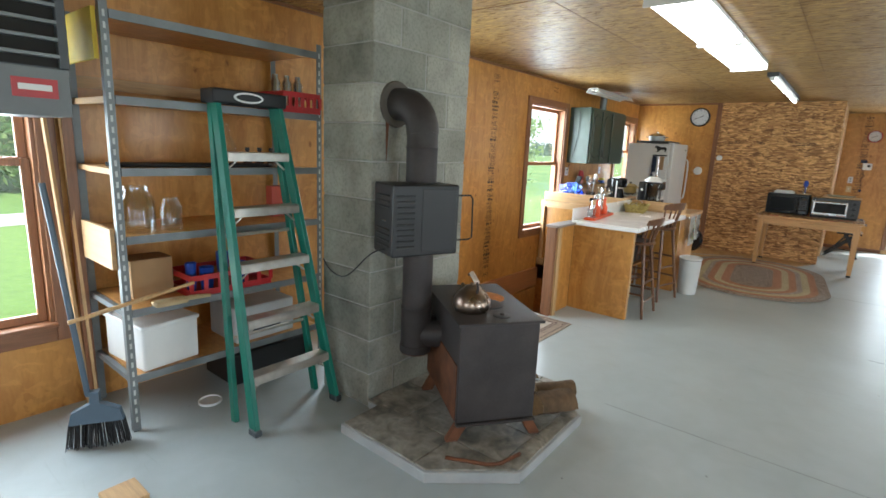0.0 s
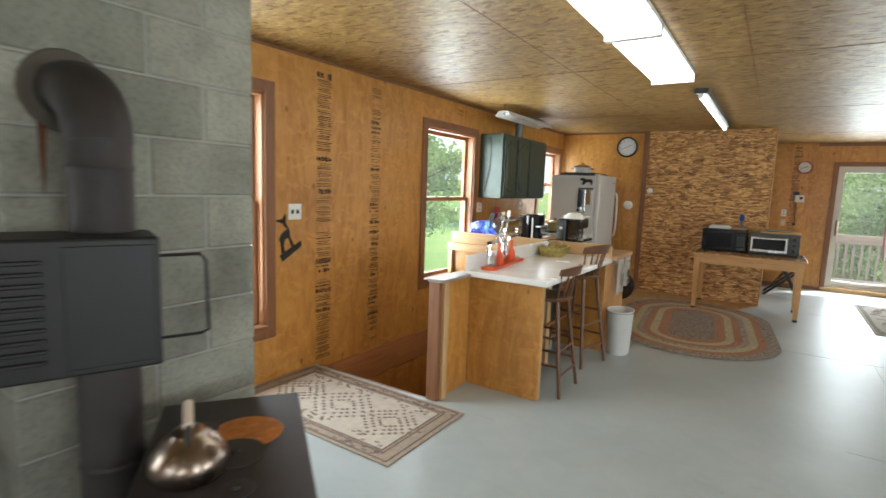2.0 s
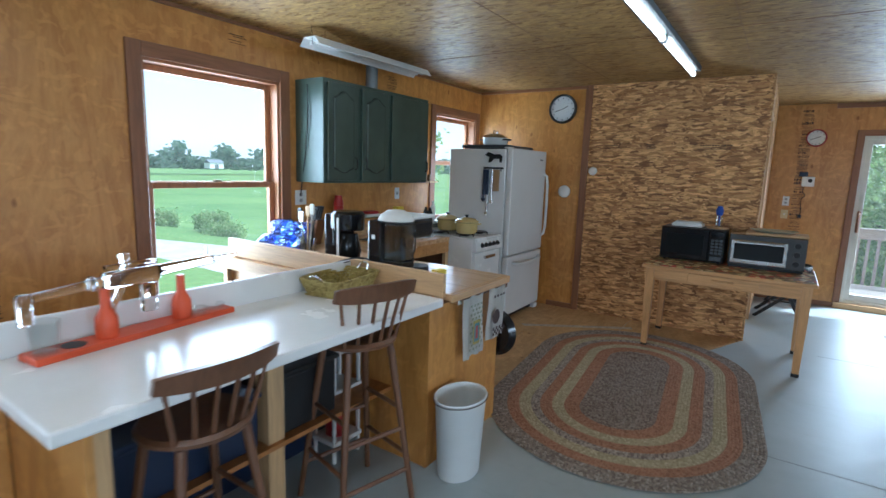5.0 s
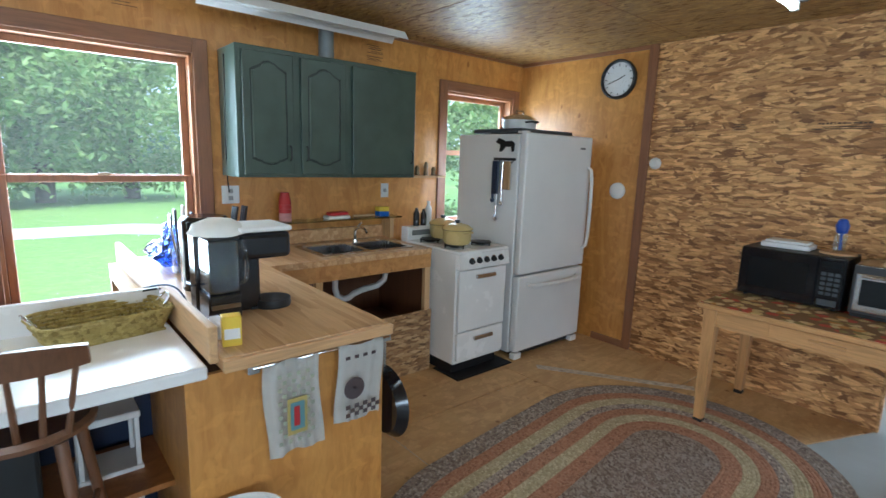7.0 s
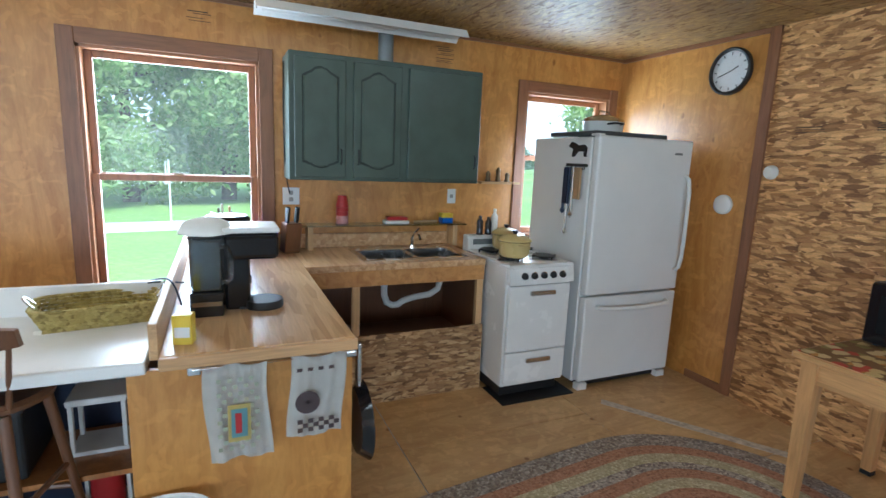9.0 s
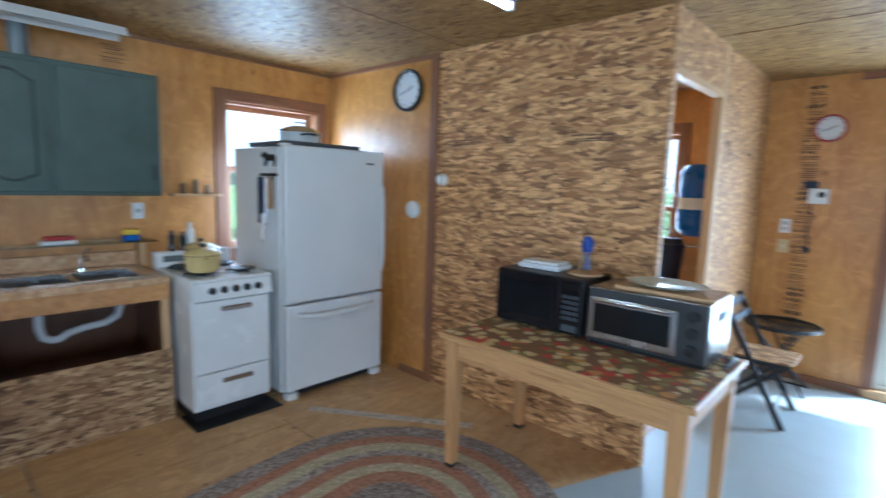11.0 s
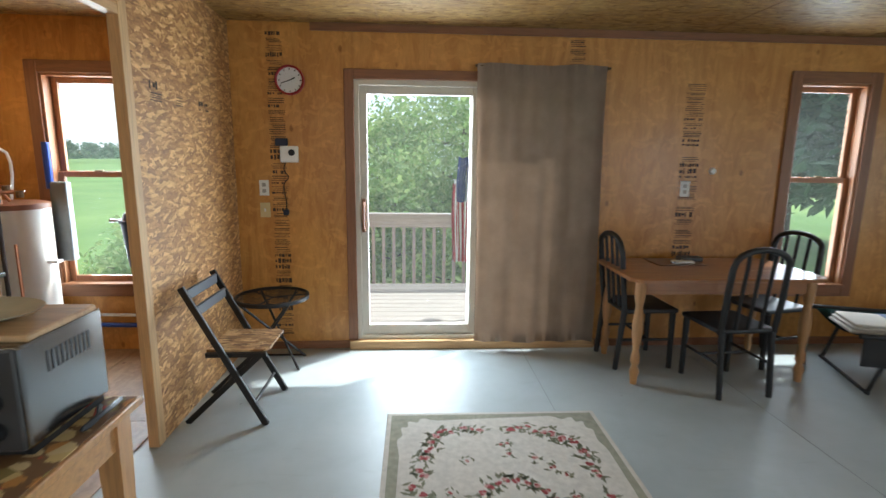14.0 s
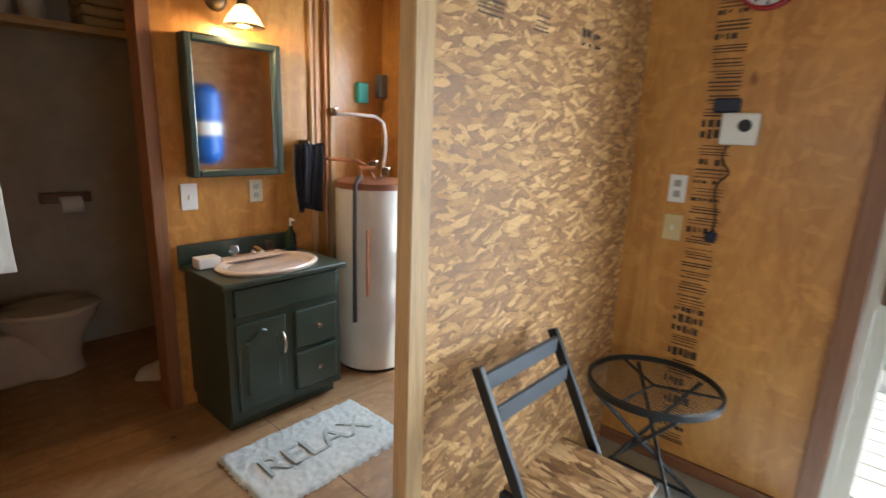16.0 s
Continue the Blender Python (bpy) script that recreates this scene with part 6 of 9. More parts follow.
# fridge
FX0, FX1, FY0, FY1 = -3.12, -2.40, 8.66, 9.49
fridge = thing("refrigerator", I4, "white bottom-freezer refrigerator with textured doors", "refrigerator")
part("body", box(FX0, FX1 - 0.07, FY0, FY1, 0.05, 1.73, 0.008), FRIDGE, fridge)
for z0, z1 in ((0.685, 1.74), (0.07, 0.67)):
    d = part("door", box(FX1 - 0.065, FX1, FY0 + 0.003, FY1 - 0.003, z0, z1, 0.014, 3), FRIDGE, fridge)
    if z0 > 0.5:
        part("handle", tube([(FX1, FY1 - 0.05, 0.83), (FX1 + 0.045, FY1 - 0.045, 0.86), (FX1 + 0.05, FY1 - 0.045, 1.12), (FX1 + 0.045, FY1 - 0.045, 1.47), (FX1, FY1 - 0.05, 1.50)], 0.014, 10, None, 1), PLASTIC_W, d, smooth=50)
        part("badge", box(FX1 - 0.001, FX1 + 0.002, FY1 - 0.17, FY1 - 0.10, 1.64, 1.655), GALV, d)
    else:
        part("handle", tube([(FX1, FY0 + 0.10, 0.605), (FX1 + 0.045, FY0 + 0.12, 0.60), (FX1 + 0.055, (FY0 + FY1) / 2, 0.585), (FX1 + 0.045, FY1 - 0.12, 0.60), (FX1, FY1 - 0.10, 0.605)], 0.016, 10, None, 1), PLASTIC_W, d, smooth=50)
part("base_grille", box(FX0, FX1 - 0.05, FY0 + 0.05, FY1 - 0.05, 0.02, 0.06), BLACK, fridge)
part("hinge_cover", box(FX1 - 0.10, FX1 - 0.02, FY0 + 0.01, FY0 + 0.06, 1.735, 1.752, 0.004), PLASTIC_W, fridge)
for y in (FY0 + 0.05, FY1 - 0.05):
    part("foot", box(FX1 - 0.06, FX1 - 0.005, y - 0.04, y + 0.04, 0.006, 0.055, 0.004), PLASTIC_W, fridge)
tray = solid("baking_tray", box(-3.02, -2.50, 8.72, 9.34, 1.742, 1.775, 0.006), GREY_DARK, "dark baking tray lying on the refrigerator", "tray")
roaster = thing("roaster", pose(-2.78, 9.0, 1.776), "white enamel roasting pot with a metal lid on the refrigerator", "roaster")
part("body", lathe([(0.0, 0), (0.13, 0), (0.15, 0.02), (0.155, 0.075), (0.16, 0.08)], n=28, sx=0.8), PLASTIC_W, roaster, smooth=50)
part("lid", lathe([(0.16, 0.08), (0.15, 0.10), (0.08, 0.125), (0.03, 0.132), (0, 0.132)], n=28, sx=0.8), STEEL, roaster, smooth=50)
part("lid_handle", tube([(0, -0.05, 0.125), (0, -0.04, 0.155), (0, 0.04, 0.155), (0, 0.05, 0.125)], 0.007, 8), STEEL, roaster)
for sg in (-1, 1):
    part("side_handle", tube([(sg * 0.10, -0.06, 0.06), (sg * 0.16, -0.04, 0.065), (sg * 0.16, 0.04, 0.065), (sg * 0.10, 0.06, 0.06)], 0.007, 8), BLACK, roaster)
hooks = thing("magnet_hook_rack", pose(-2.60, FY0, 1.55), "black metal magnet hook rack on the side of the refrigerator", "hook rack")
bm = prism([(-0.06, 0.0), (-0.05, 0.05), (-0.10, 0.07), (-0.07, 0.10), (-0.03, 0.09), (0.0, 0.075), (0.06, 0.08), (0.09, 0.06), (0.085, 0.0), (0.065, 0.0), (0.06, 0.035), (0.0, 0.035), (-0.035, 0.0)], 0, 0.008)
bm.transform(pose(0, -0.0005, 0.05, 90, 0, 0))
part("animal", bm, BLACK, hooks)
part("bar", box(-0.11, 0.11, -0.012, -0.0005, -0.015, 0.005, 0.002), BLACK, hooks)
for k in range(5):
    part("hook", tube([(-0.09 + 0.045 * k, -0.012, -0.01), (-0.09 + 0.045 * k, -0.014, -0.03), (-0.09 + 0.045 * k, -0.028, -0.035), (-0.09 + 0.045 * k, -0.03, -0.02)], 0.003, 6), BLACK, hooks)
for dx, ln, mt, nm, lb in ((-0.09, 0.28, NAVY, "spatula", "navy spatula hanging on the hook rack"), (-0.05, 0.42, STEEL, "ladle", "steel ladle hanging on the hook rack"), (-0.07, 0.24, NAVY, "oven_mitt", "dark blue cloth hanging on the hook rack"), (0.045, 0.20, CARD, "oven_mitt", "tan pot holder hanging on the hook rack"), (0.0, 0.30, STEEL, "spoon", "steel spoon hanging on the hook rack")):
    w = 0.032 if "mitt" in nm else 0.008
    bm = box(-2.60 + dx - w, -2.60 + dx + w, FY0 - 0.034, FY0 - 0.016, 1.52 - ln, 1.53, 0.004)
    if "mitt" not in nm:
        lathe([(0.0, -0.03), (0.022, -0.015), (0.024, 0.0), (0.0, 0.012)], (-2.60 + dx, FY0 - 0.028, 1.52 - ln), 12, bm=bm, sy=0.4)
    solid(nm, bm, mt, lb, "utensil", group="utensils on the refrigerator")

# things on the worktop
keurig = thing("coffee_maker", pose(-2.02, 6.46, 0.905), "black single-cup coffee maker with a clear water tank", "coffee maker")
part("tower", box(-0.11, -0.01, -0.13, 0.10, 0.0, 0.315, 0.014, 2), BLACK_G, keurig)
part("column", box(-0.009, 0.06, 0.0, 0.095, 0.0, 0.22, 0.012, 2), BLACK_G, keurig)
part("head", box(-0.105, 0.115, 0.0, 0.205, 0.215, 0.322, 0.022, 3), BLACK_G, keurig)
part("lid", box(-0.10, 0.118, -0.005, 0.21, 0.323, 0.345, 0.010, 3), PLASTIC_W, keurig, "pale grey lid")
part("drip_tray", lathe([(0.0, 0.0), (0.075, 0.0), (0.078, 0.012), (0.075, 0.034), (0.05, 0.036), (0, 0.030)], (0.03, 0.15, 0), 28), BLACK, keurig, smooth=40)
part("foot", box(-0.07, 0.06, 0.05, 0.15, 0.0, 0.02, 0.004), BLACK, keurig)
part("tank_base", box(0.0, 0.135, -0.125, -0.006, 0.0, 0.10, 0.008, 2), BLACK_G, keurig)
part("trim_band", box(0.1345, 0.137, -0.118, -0.012, 0.045, 0.062), BRASS, keurig, "bronze band")
shell = box(0.004, 0.131, -0.121, -0.010, 0.1005, 0.305, 0.010, 2)
box(0.009, 0.126, -0.116, -0.015, 0.106, 0.304, 0.006, 2, bm=shell)
part("water_tank", shell, CLEAR, keurig, "clear plastic water tank")
part("tank_handle", tube([(0.11, -0.012, 0.275), (0.11, 0.022, 0.27), (0.11, 0.026, 0.20), (0.11, 0.022, 0.135), (0.11, -0.012, 0.13)], 0.008, 8, None, 1), AMBER, keurig, smooth=50)
part("tank_rim", box(0.0, 0.135, -0.125, -0.006, 0.3055, 0.318, 0.005), BLACK, keurig)
cover = lathe([(0.105, 0.0), (0.10, 0.012), (0.085, 0.035), (0.05, 0.052), (0.0, 0.058)], (0.04, -0.06, 0.319), 22, sx=0.95)
crumple = random.Random(8)
for v in cover.verts:
    v.co += Vector((crumple.uniform(-0.006, 0.006), crumple.uniform(-0.006, 0.006), crumple.uniform(-0.004, 0.006)))
part("tank_cover", cover, TOWEL_W, keurig, "crumpled white plastic cover", smooth=60)
part("badge", box(-0.075, -0.05, -0.1325, -0.1302, 0.21, 0.235), PLASTIC_W, keurig, "small pale square")
drip = thing("coffee_maker", pose(-2.45, 6.48, 0.905), "tall black drip coffee maker", "coffee maker")
part("tower", box(-0.10, 0.0, -0.09, 0.09, 0.0, 0.32, 0.02, 3), BLACK_G, drip)
part("head", lathe([(0.10, 0.22), (0.105, 0.24), (0.105, 0.32), (0.09, 0.335), (0, 0.335)], (0.02, 0, 0), 24), BLACK_G, drip, smooth=40)
part("base", lathe([(0.0, 0.0), (0.105, 0.0), (0.105, 0.03), (0.09, 0.04), (0, 0.04)], (0.02, 0, 0), 24), BLACK_G, drip, smooth=40)
part("carafe", lathe([(0.0, 0.042), (0.07, 0.042), (0.08, 0.09), (0.06, 0.17), (0.055, 0.2), (0, 0.2)], (0.03, 0, 0), 24), DARKGLASS, drip, smooth=50)
part("trim", box(0.03, 0.045, -0.106, -0.10, 0.02, 0.30), PLASTIC_W, drip)
tea = thing("tea_box", pose(-1.63, 6.33, 0.905, 0, 0, -12), "small yellow tea carton beside the divider", "carton")
part("carton", box(-0.025, 0.025, -0.03, 0.03, 0, 0.10, 0.002), YELLOW, tea)
part("label", box(0.0251, 0.0262, -0.024, 0.024, 0.025, 0.06), PLASTIC_W, tea, "white label")
solid("paper_sachet", box(-1.80, -1.68, 6.30, 6.345, 0.905, 0.96, 0.008), TOWEL_W, "crumpled paper sachet beside the coffee maker", "sachet")
solid("loose_wire", tube([(-2.0, 6.30, 0.93), (-2.05, 6.27, 1.02), (-2.16, 6.22, 1.012), (-2.25, 6.10, 0.96), (-2.10, 6.20, 1.01), (-2.3, 6.29, 0.95)], 0.004, 6, None, 3), BLACK, "black cord looped over the divider board", "cord")
crock = thing("utensil_crock", pose(-2.78, 6.46, 0.905), "clear crock full of kitchen utensils", "utensil holder")
part("crock", lathe([(0.0, 0), (0.045, 0.0), (0.06, 0.13), (0.055, 0.13), (0.042, 0.008), (0, 0.008)], n=20), AMBER, crock, smooth=50)
for k, (a, h, mt) in enumerate(((0, 0.30, LINEN), (1.2, 0.26, BLACK), (2.3, 0.28, PINE), (3.5, 0.27, BLACK), (4.8, 0.25, STEEL))):
    bm = rod((0.015 * math.cos(a), 0.015 * math.sin(a), 0.01), (0.05 * math.cos(a), 0.05 * math.sin(a), h), 0.006, n=8)
    box(0.05 * math.cos(a) - 0.022, 0.05 * math.cos(a) + 0.022, 0.05 * math.sin(a) - 0.006, 0.05 * math.sin(a) + 0.006, h - 0.01, h + 0.06, 0.005, bm=bm)
    part("utensil", bm, mt, crock)
knives = thing("knife_block", pose(-3.20, 6.86, 0.905, 0, 0, 10), "wooden knife block with dark handled knives", "knife block")
bm = box(-0.06, 0.06, -0.05, 0.05, 0, 0.20, 0.006)
bm.transform(Matrix.Shear("XY", 4, (0.25, 0.0)))
part("block", bm, WALNUT_AND_SHADE, knives)
for k in range(6):
    part("knife_handle", rod((0.02 + 0.02 * (k % 3), -0.03 + 0.03 * (k // 3) * 2, 0.19), (0.055 + 0.02 * (k % 3), -0.03 + 0.03 * (k // 3) * 2, 0.30), 0.010, n=8), BLACK, knives)
bag = thing("plastic_bag", pose(-3.05, 6.47, 0.905), "crumpled clear blue plastic bag of containers", "bag")
for k in range(7):
    rnd = random.Random(40 + k)
    bm = bmesh.new()
    bmesh.ops.create_icosphere(bm, subdivisions=2, radius=0.075)
    for v in bm.verts:
        v.co *= 1 + rnd.uniform(-0.22, 0.22)
    bm.transform(pose(rnd.uniform(-0.14, 0.14), rnd.uniform(-0.09, 0.11), 0.07 + 0.10 * (k > 4), 0, 0, k * 40) @ Matrix.Diagonal((1.3, 1, 0.8, 1)))
    part("fold", bm, glass("blue_film_%d" % (k % 2), ((0.45, 0.62, 0.95), (0.30, 0.40, 0.85))[k % 2], 0.15), bag)
solid("blue_tub", box(-3.30, -3.10, 6.60, 6.78, 0.905, 1.09, 0.015, 2), plain("blue_violet_tub", (0.08, 0.09, 0.45), 0.35), "blue plastic tub on the worktop", "tub")

# towels on the bar
for y0, y1, drop, lb, sd in ((6.39, 6.587, 0.335, "white dish towel with a checked print and a rooster panel", 3), (6.65, 6.84, 0.295, "white dish towel with a printed border", 4)):
    tw = thing("dish_towel", pose(-1.505, (y0 + y1) / 2, 0.855, 0, 0, 90), lb, "dish towel", "towels on the bar")
    cl = part("cloth", drape(y1 - y0, drop, 2.2, 0.006, 8, 20, sd), TOWEL_W, tw, smooth=60)
    bm = bmesh.new()
    rnd = random.Random(sd)
    if sd == 3:
        for i in range(8):
            for j in range(11):
                if (i + j) % 2 == 0 and not (1 < i < 6 and 3 < j < 9):
                    box(-0.065 + 0.0165 * i, -0.065 + 0.0165 * i + 0.013, -0.0215, -0.020, -0.05 - 0.024 * j, -0.05 - 0.024 * j + 0.013, bm=bm)
        part("check_print", bm, plain("grey_green_print", (0.36, 0.38, 0.28), 0.9), tw, "grey-green checks")
        part("panel_print", box(-0.034, 0.036, -0.022, -0.020, -0.26, -0.13), plain("ochre_print", (0.42, 0.33, 0.10), 0.9), tw, "ochre printed panel")
        part("rooster_print", box(-0.024, 0.026, -0.0235, -0.022, -0.245, -0.145), plain("teal_print", (0.12, 0.25, 0.28), 0.9), tw)
        part("red_print", box(-0.012, 0.008, -0.0245, -0.0235, -0.23, -0.16), RED, tw)
    else:
        for i in range(8):
            for j in range(3):
                if (i + j) % 2 == 0:
                    box(-0.07 + 0.018 * i, -0.052 + 0.018 * i, -0.0215, -0.020, -0.27 + 0.016 * j, -0.254 + 0.016 * j, bm=bm)
            if i % 2 == 0:
                box(-0.07 + 0.018 * i, -0.052 + 0.018 * i, -0.0215, -0.020, -0.045, -0.033, bm=bm)
        lathe([(0.038, 0.0), (0.042, 0.0), (0.042, 0.001), (0.038, 0.001)], (-0.035, -0.021, -0.16), 24, "y", bm=bm)
        for i in range(14):
            a = rnd.uniform(0, 6.28)
            rr = rnd.uniform(0, 0.032)
            box(-0.035 + rr * math.cos(a) - 0.004, -0.035 + rr * math.cos(a) + 0.005, -0.0215, -0.020, -0.16 + rr * math.sin(a), -0.152 + rr * math.sin(a), bm=bm)
        tagged(part("border_print", bm, plain("dark_print", (0.07, 0.05, 0.05), 0.9), tw), "dark printed border", "", "", "stuff")
pan = thing("frying_pan", pose(-1.62, 6.915, 0.52), "black frying pan hanging on the counter end", "frying pan")
bm = lathe([(0.0, 0.0), (0.12, 0.0), (0.15, 0.035), (0.155, 0.035), (0.125, -0.005), (0.0, -0.005)], (0, 0, 0), 32, "y")
part("pan", bm, BLACK_G, pan, smooth=40)
part("handle", box(-0.012, 0.012, -0.002, 0.02, 0.14, 0.32, 0.005), STEEL, pan)

# on the bar
decanter = thing("decanter_set", pose(-2.19 + 0.02, 5.08, 0.888), "clear glass decanter on an orange wooden stand with bottle-shaped posts", "decanter stand")
decanter.matrix_world = pose(-2.085, 5.09, 0.888, 0, 0, 7)
part("base", box(-0.055, 0.055, -0.36, 0.36, 0.0, 0.022, 0.003), ORANGE, decanter)
for y in (-0.125, 0.155):
    part("post", lathe([(0.0, 0.022), (0.034, 0.022), (0.036, 0.05), (0.034, 0.09), (0.016, 0.125), (0.014, 0.19), (0, 0.19)], (0, y, 0), 20), ORANGE, decanter, smooth=50)
part("ring_recess", lathe([(0.0, 0.0225), (0.036, 0.0225), (0.036, 0.024), (0, 0.024)], (0, -0.23, 0), 20), BLACK, decanter)
bottle = part("bottle", box(-0.017, 0.017, -0.13, 0.07, 0.185, 0.245, 0.012, 3), SOLID_GLASS, decanter, "clear blown glass body", smooth=40)
part("stem", rod((0, -0.335, 0.20), (0, -0.131, 0.215), 0.015, 0.017, 14), SOLID_GLASS, bottle, smooth=40)
part("end_piece", box(-0.016, 0.016, -0.375, -0.336, 0.115, 0.218, 0.012, 3), SOLID_GLASS, bottle, smooth=40)
part("ring", lathe([(0.015, -0.012), (0.026, -0.008), (0.026, 0.008), (0.015, 0.012)], (0, -0.165, 0.213), 16, "y"), SOLID_GLASS, bottle, smooth=40)
part("barrel", rod((0, 0.072, 0.222), (0, 0.30, 0.232), 0.021, 0.018, 16), SOLID_GLASS, bottle, smooth=40)
part("neck", rod((0, 0.302, 0.232), (0, 0.42, 0.236), 0.008, 0.007, 10), SOLID_GLASS, bottle, smooth=40)
part("front_post", rod((0, 0.27, 0.252), (0, 0.27, 0.285), 0.009, 0.006, 10), SOLID_GLASS, bottle, smooth=40)
part("grip", rod((0, -0.075, 0.183), (0, -0.125, 0.085), 0.017, 0.014, 12), SOLID_GLASS, bottle, smooth=40)
spout = box(-0.015, 0.015, 0.0, 0.055, 0.075, 0.183, 0.010, 2)
part("magazine", spout, SOLID_GLASS, bottle, smooth=40)
part("top_handle", rod((0, -0.12, 0.258), (0, 0.06, 0.262), 0.009, 0.009, 10), SOLID_GLASS, bottle, smooth=40)
part("filler_neck", lathe([(0.017, 0.246), (0.015, 0.275), (0.019, 0.282), (0.019, 0.30), (0.0, 0.302)], (0, -0.055, 0), 14), SOLID_GLASS, bottle, smooth=40)
for y in (-0.31, 0.22, 0.30):
    sg = thing("shot_glass", decanter.matrix_world @ pose(0, y, 0.0225), "small clear drinking glass on the orange stand", "glass", "glasses on the stand")
    h = 0.10 if y < 0 else 0.02
    part("glass", lathe([(0.0, 0.004), (0.036, 0.0), (0.045, h), (0.042, h), (0.033, 0.008), (0.0, 0.008)], n=24), CLEAR, sg, smooth=50)
basket = thing("bread_basket", pose(-2.02, 6.02, 0.888, 0, 0, 10) @ Matrix.Scale(1.12, 4), "olive wicker basket with a wire handle on the bar", "basket")
bm = bmesh.new()
for k in range(7):
    f = k / 6
    hx, hy, z = 0.085 + 0.025 * f, 0.15 + 0.03 * f, 0.006 + 0.066 * f
    pts = []
    for i in range(41):
        a = 2 * math.pi * i / 40
        ca, sa = math.cos(a), math.sin(a)
        p = 0.35
        wob = 1 + 0.012 * (1 if (i + k) % 2 else -1)
        pts.append((hx * math.copysign(abs(ca) ** p, ca) * wob, hy * math.copysign(abs(sa) ** p, sa) * wob, z))
    tube(pts, 0.0062, 6, bm)
part("weave", bm, WICKER, basket, smooth=60)
part("bottom", box(-0.085, 0.085, -0.15, 0.15, 0.0, 0.006), WICKER, basket)
for sg in (-1, 1):
    part("handle", tube([(-0.03, sg * 0.17, 0.07), (-0.02, sg * 0.195, 0.10), (0.02, sg * 0.195, 0.10), (0.03, sg * 0.17, 0.07)], 0.004, 6, None, 1), STEEL, basket)


def stool(m, label):
    """Spindle-back bar stool; its back towards -y."""
    s = thing("bar_stool", m, label, "bar stool", "bar stools")
    z = 0.635
    bm = lathe([(0.0, z - 0.012), (0.13, z - 0.012), (0.165, z), (0.168, z + 0.012), (0.155, z + 0.022), (0.10, z + 0.014), (0.0, z + 0.010)], n=28, sx=1.05)
    part("seat", bm, WALNUT_AND_SHADE, s, smooth=40)
    feet = []
    for sx in (-1, 1):
        for sy in (-1, 1):
            a, b = Vector((sx * 0.105, sy * 0.10, z - 0.01)), Vector((sx * 0.185, sy * 0.185, 0.0))
            part("leg", rod(b, a, 0.013, 0.017, 10), WALNUT_AND_SHADE, s, smooth=40)
            feet.append((a, b))
    at = lambda i, h: feet[i][1].lerp(feet[i][0], h / (z - 0.01))
    for i, j, hs in ((0, 1, (0.20, 0.38)), (2, 3, (0.20, 0.38)), (0, 2, (0.14, 0.30)), (1, 3, (0.14, 0.30))):
        for h in hs:
            part("stretcher", rod(at(i, h), at(j, h), 0.009, n=8), WALNUT_AND_SHADE, s, smooth=40)
    top = []
    for k in range(6):
        u = -1 + 2 * k / 5
        p0 = Vector((u * 0.125, -0.135 + 0.03 * u * u, z + 0.01))
        p1 = Vector((u * 0.165, -0.19 + 0.05 * u * u, z + 0.185))
        part("spindle", rod(p0, p1, 0.009, 0.007, 8), WALNUT_AND_SHADE, s, smooth=40)
        top.append(p1)
    bm, rows = bmesh.new(), []
    for k in range(13):
        u = -1 + 2 * k / 12
        c = Vector((u * 0.195, -0.205 + 0.06 * u * u, z + 0.202 + 0.006 * (1 - u * u)))
        n2 = Vector((-0.12 * u * 0.5, 1, 0)).normalized() * 0.010
        h = Vector((0, -0.008, 0.032 - 0.010 * abs(u) ** 3))
        rows.append([bm.verts.new(c + n2 + h), bm.verts.new(c - n2 + h), bm.verts.new(c - n2 - h), bm.verts.new(c + n2 - h)])
    for a, b in zip(rows, rows[1:]):
        for i in range(4):
            bm.faces.new((a[i], a[(i + 1) % 4], b[(i + 1) % 4], b[i]))
    bm.faces.new(rows[0])
    bm.faces.new(rows[-1][::-1])
    part("crest_rail", bm, WALNUT_AND_SHADE, s, smooth=50)
    return s


RAISE = Matrix.Diagonal((1, 1, 1.1, 1))
first = stool(pose(-1.66, 5.035, 0, 0, 0, 90) @ RAISE, "dark wooden spindle-back bar stool with a round seat")
copy_thing(first, pose(-1.68, 5.78, 0, 0, 0, 76) @ RAISE)

bin_ = thing("waste_bin", pose(-1.42, 6.25, 0) @ Matrix.Diagonal((1.22, 1.22, 1.04, 1)), "white plastic oval waste bin with a dark rim line", "waste bin")
part("bin", lathe([(0.0, 0.004), (0.088, 0.0), (0.094, 0.01), (0.112, 0.385), (0.118, 0.392), (0.116, 0.40), (0.108, 0.395), (0.09, 0.02), (0.0, 0.014)], n=36, sx=0.85, sy=1.1), PLASTIC_W, bin_, smooth=50)
part("rim_line", tube([(0.119 * 0.85 * math.cos(a), 0.119 * 1.1 * math.sin(a), 0.386) for a in [k * math.pi / 18 for k in range(37)]], 0.0022, 6), plain("brown_rim", (0.10, 0.07, 0.06), 0.6), bin_)
stepst = thing("step_rack", pose(-2.03, 6.0, 0, 0, 0, 90) @ Matrix.Diagonal((0.66, 0.66, 1.06, 1)), "white plastic rack with a red tin under the bar", "rack")
for x in (-0.13, 0.13):
    part("side", box(x - 0.012, x + 0.012, -0.12, -0.09, 0.0, 0.56, 0.004), PLASTIC_W, stepst)
    part("side", box(x - 0.012, x + 0.012, 0.09, 0.12, 0.0, 0.56, 0.004), PLASTIC_W, stepst)
for z in (0.10, 0.36, 0.56):
    part("shelf", box(-0.15, 0.15, -0.13, 0.13, z - 0.012, z + 0.012, 0.005), PLASTIC_W, stepst)
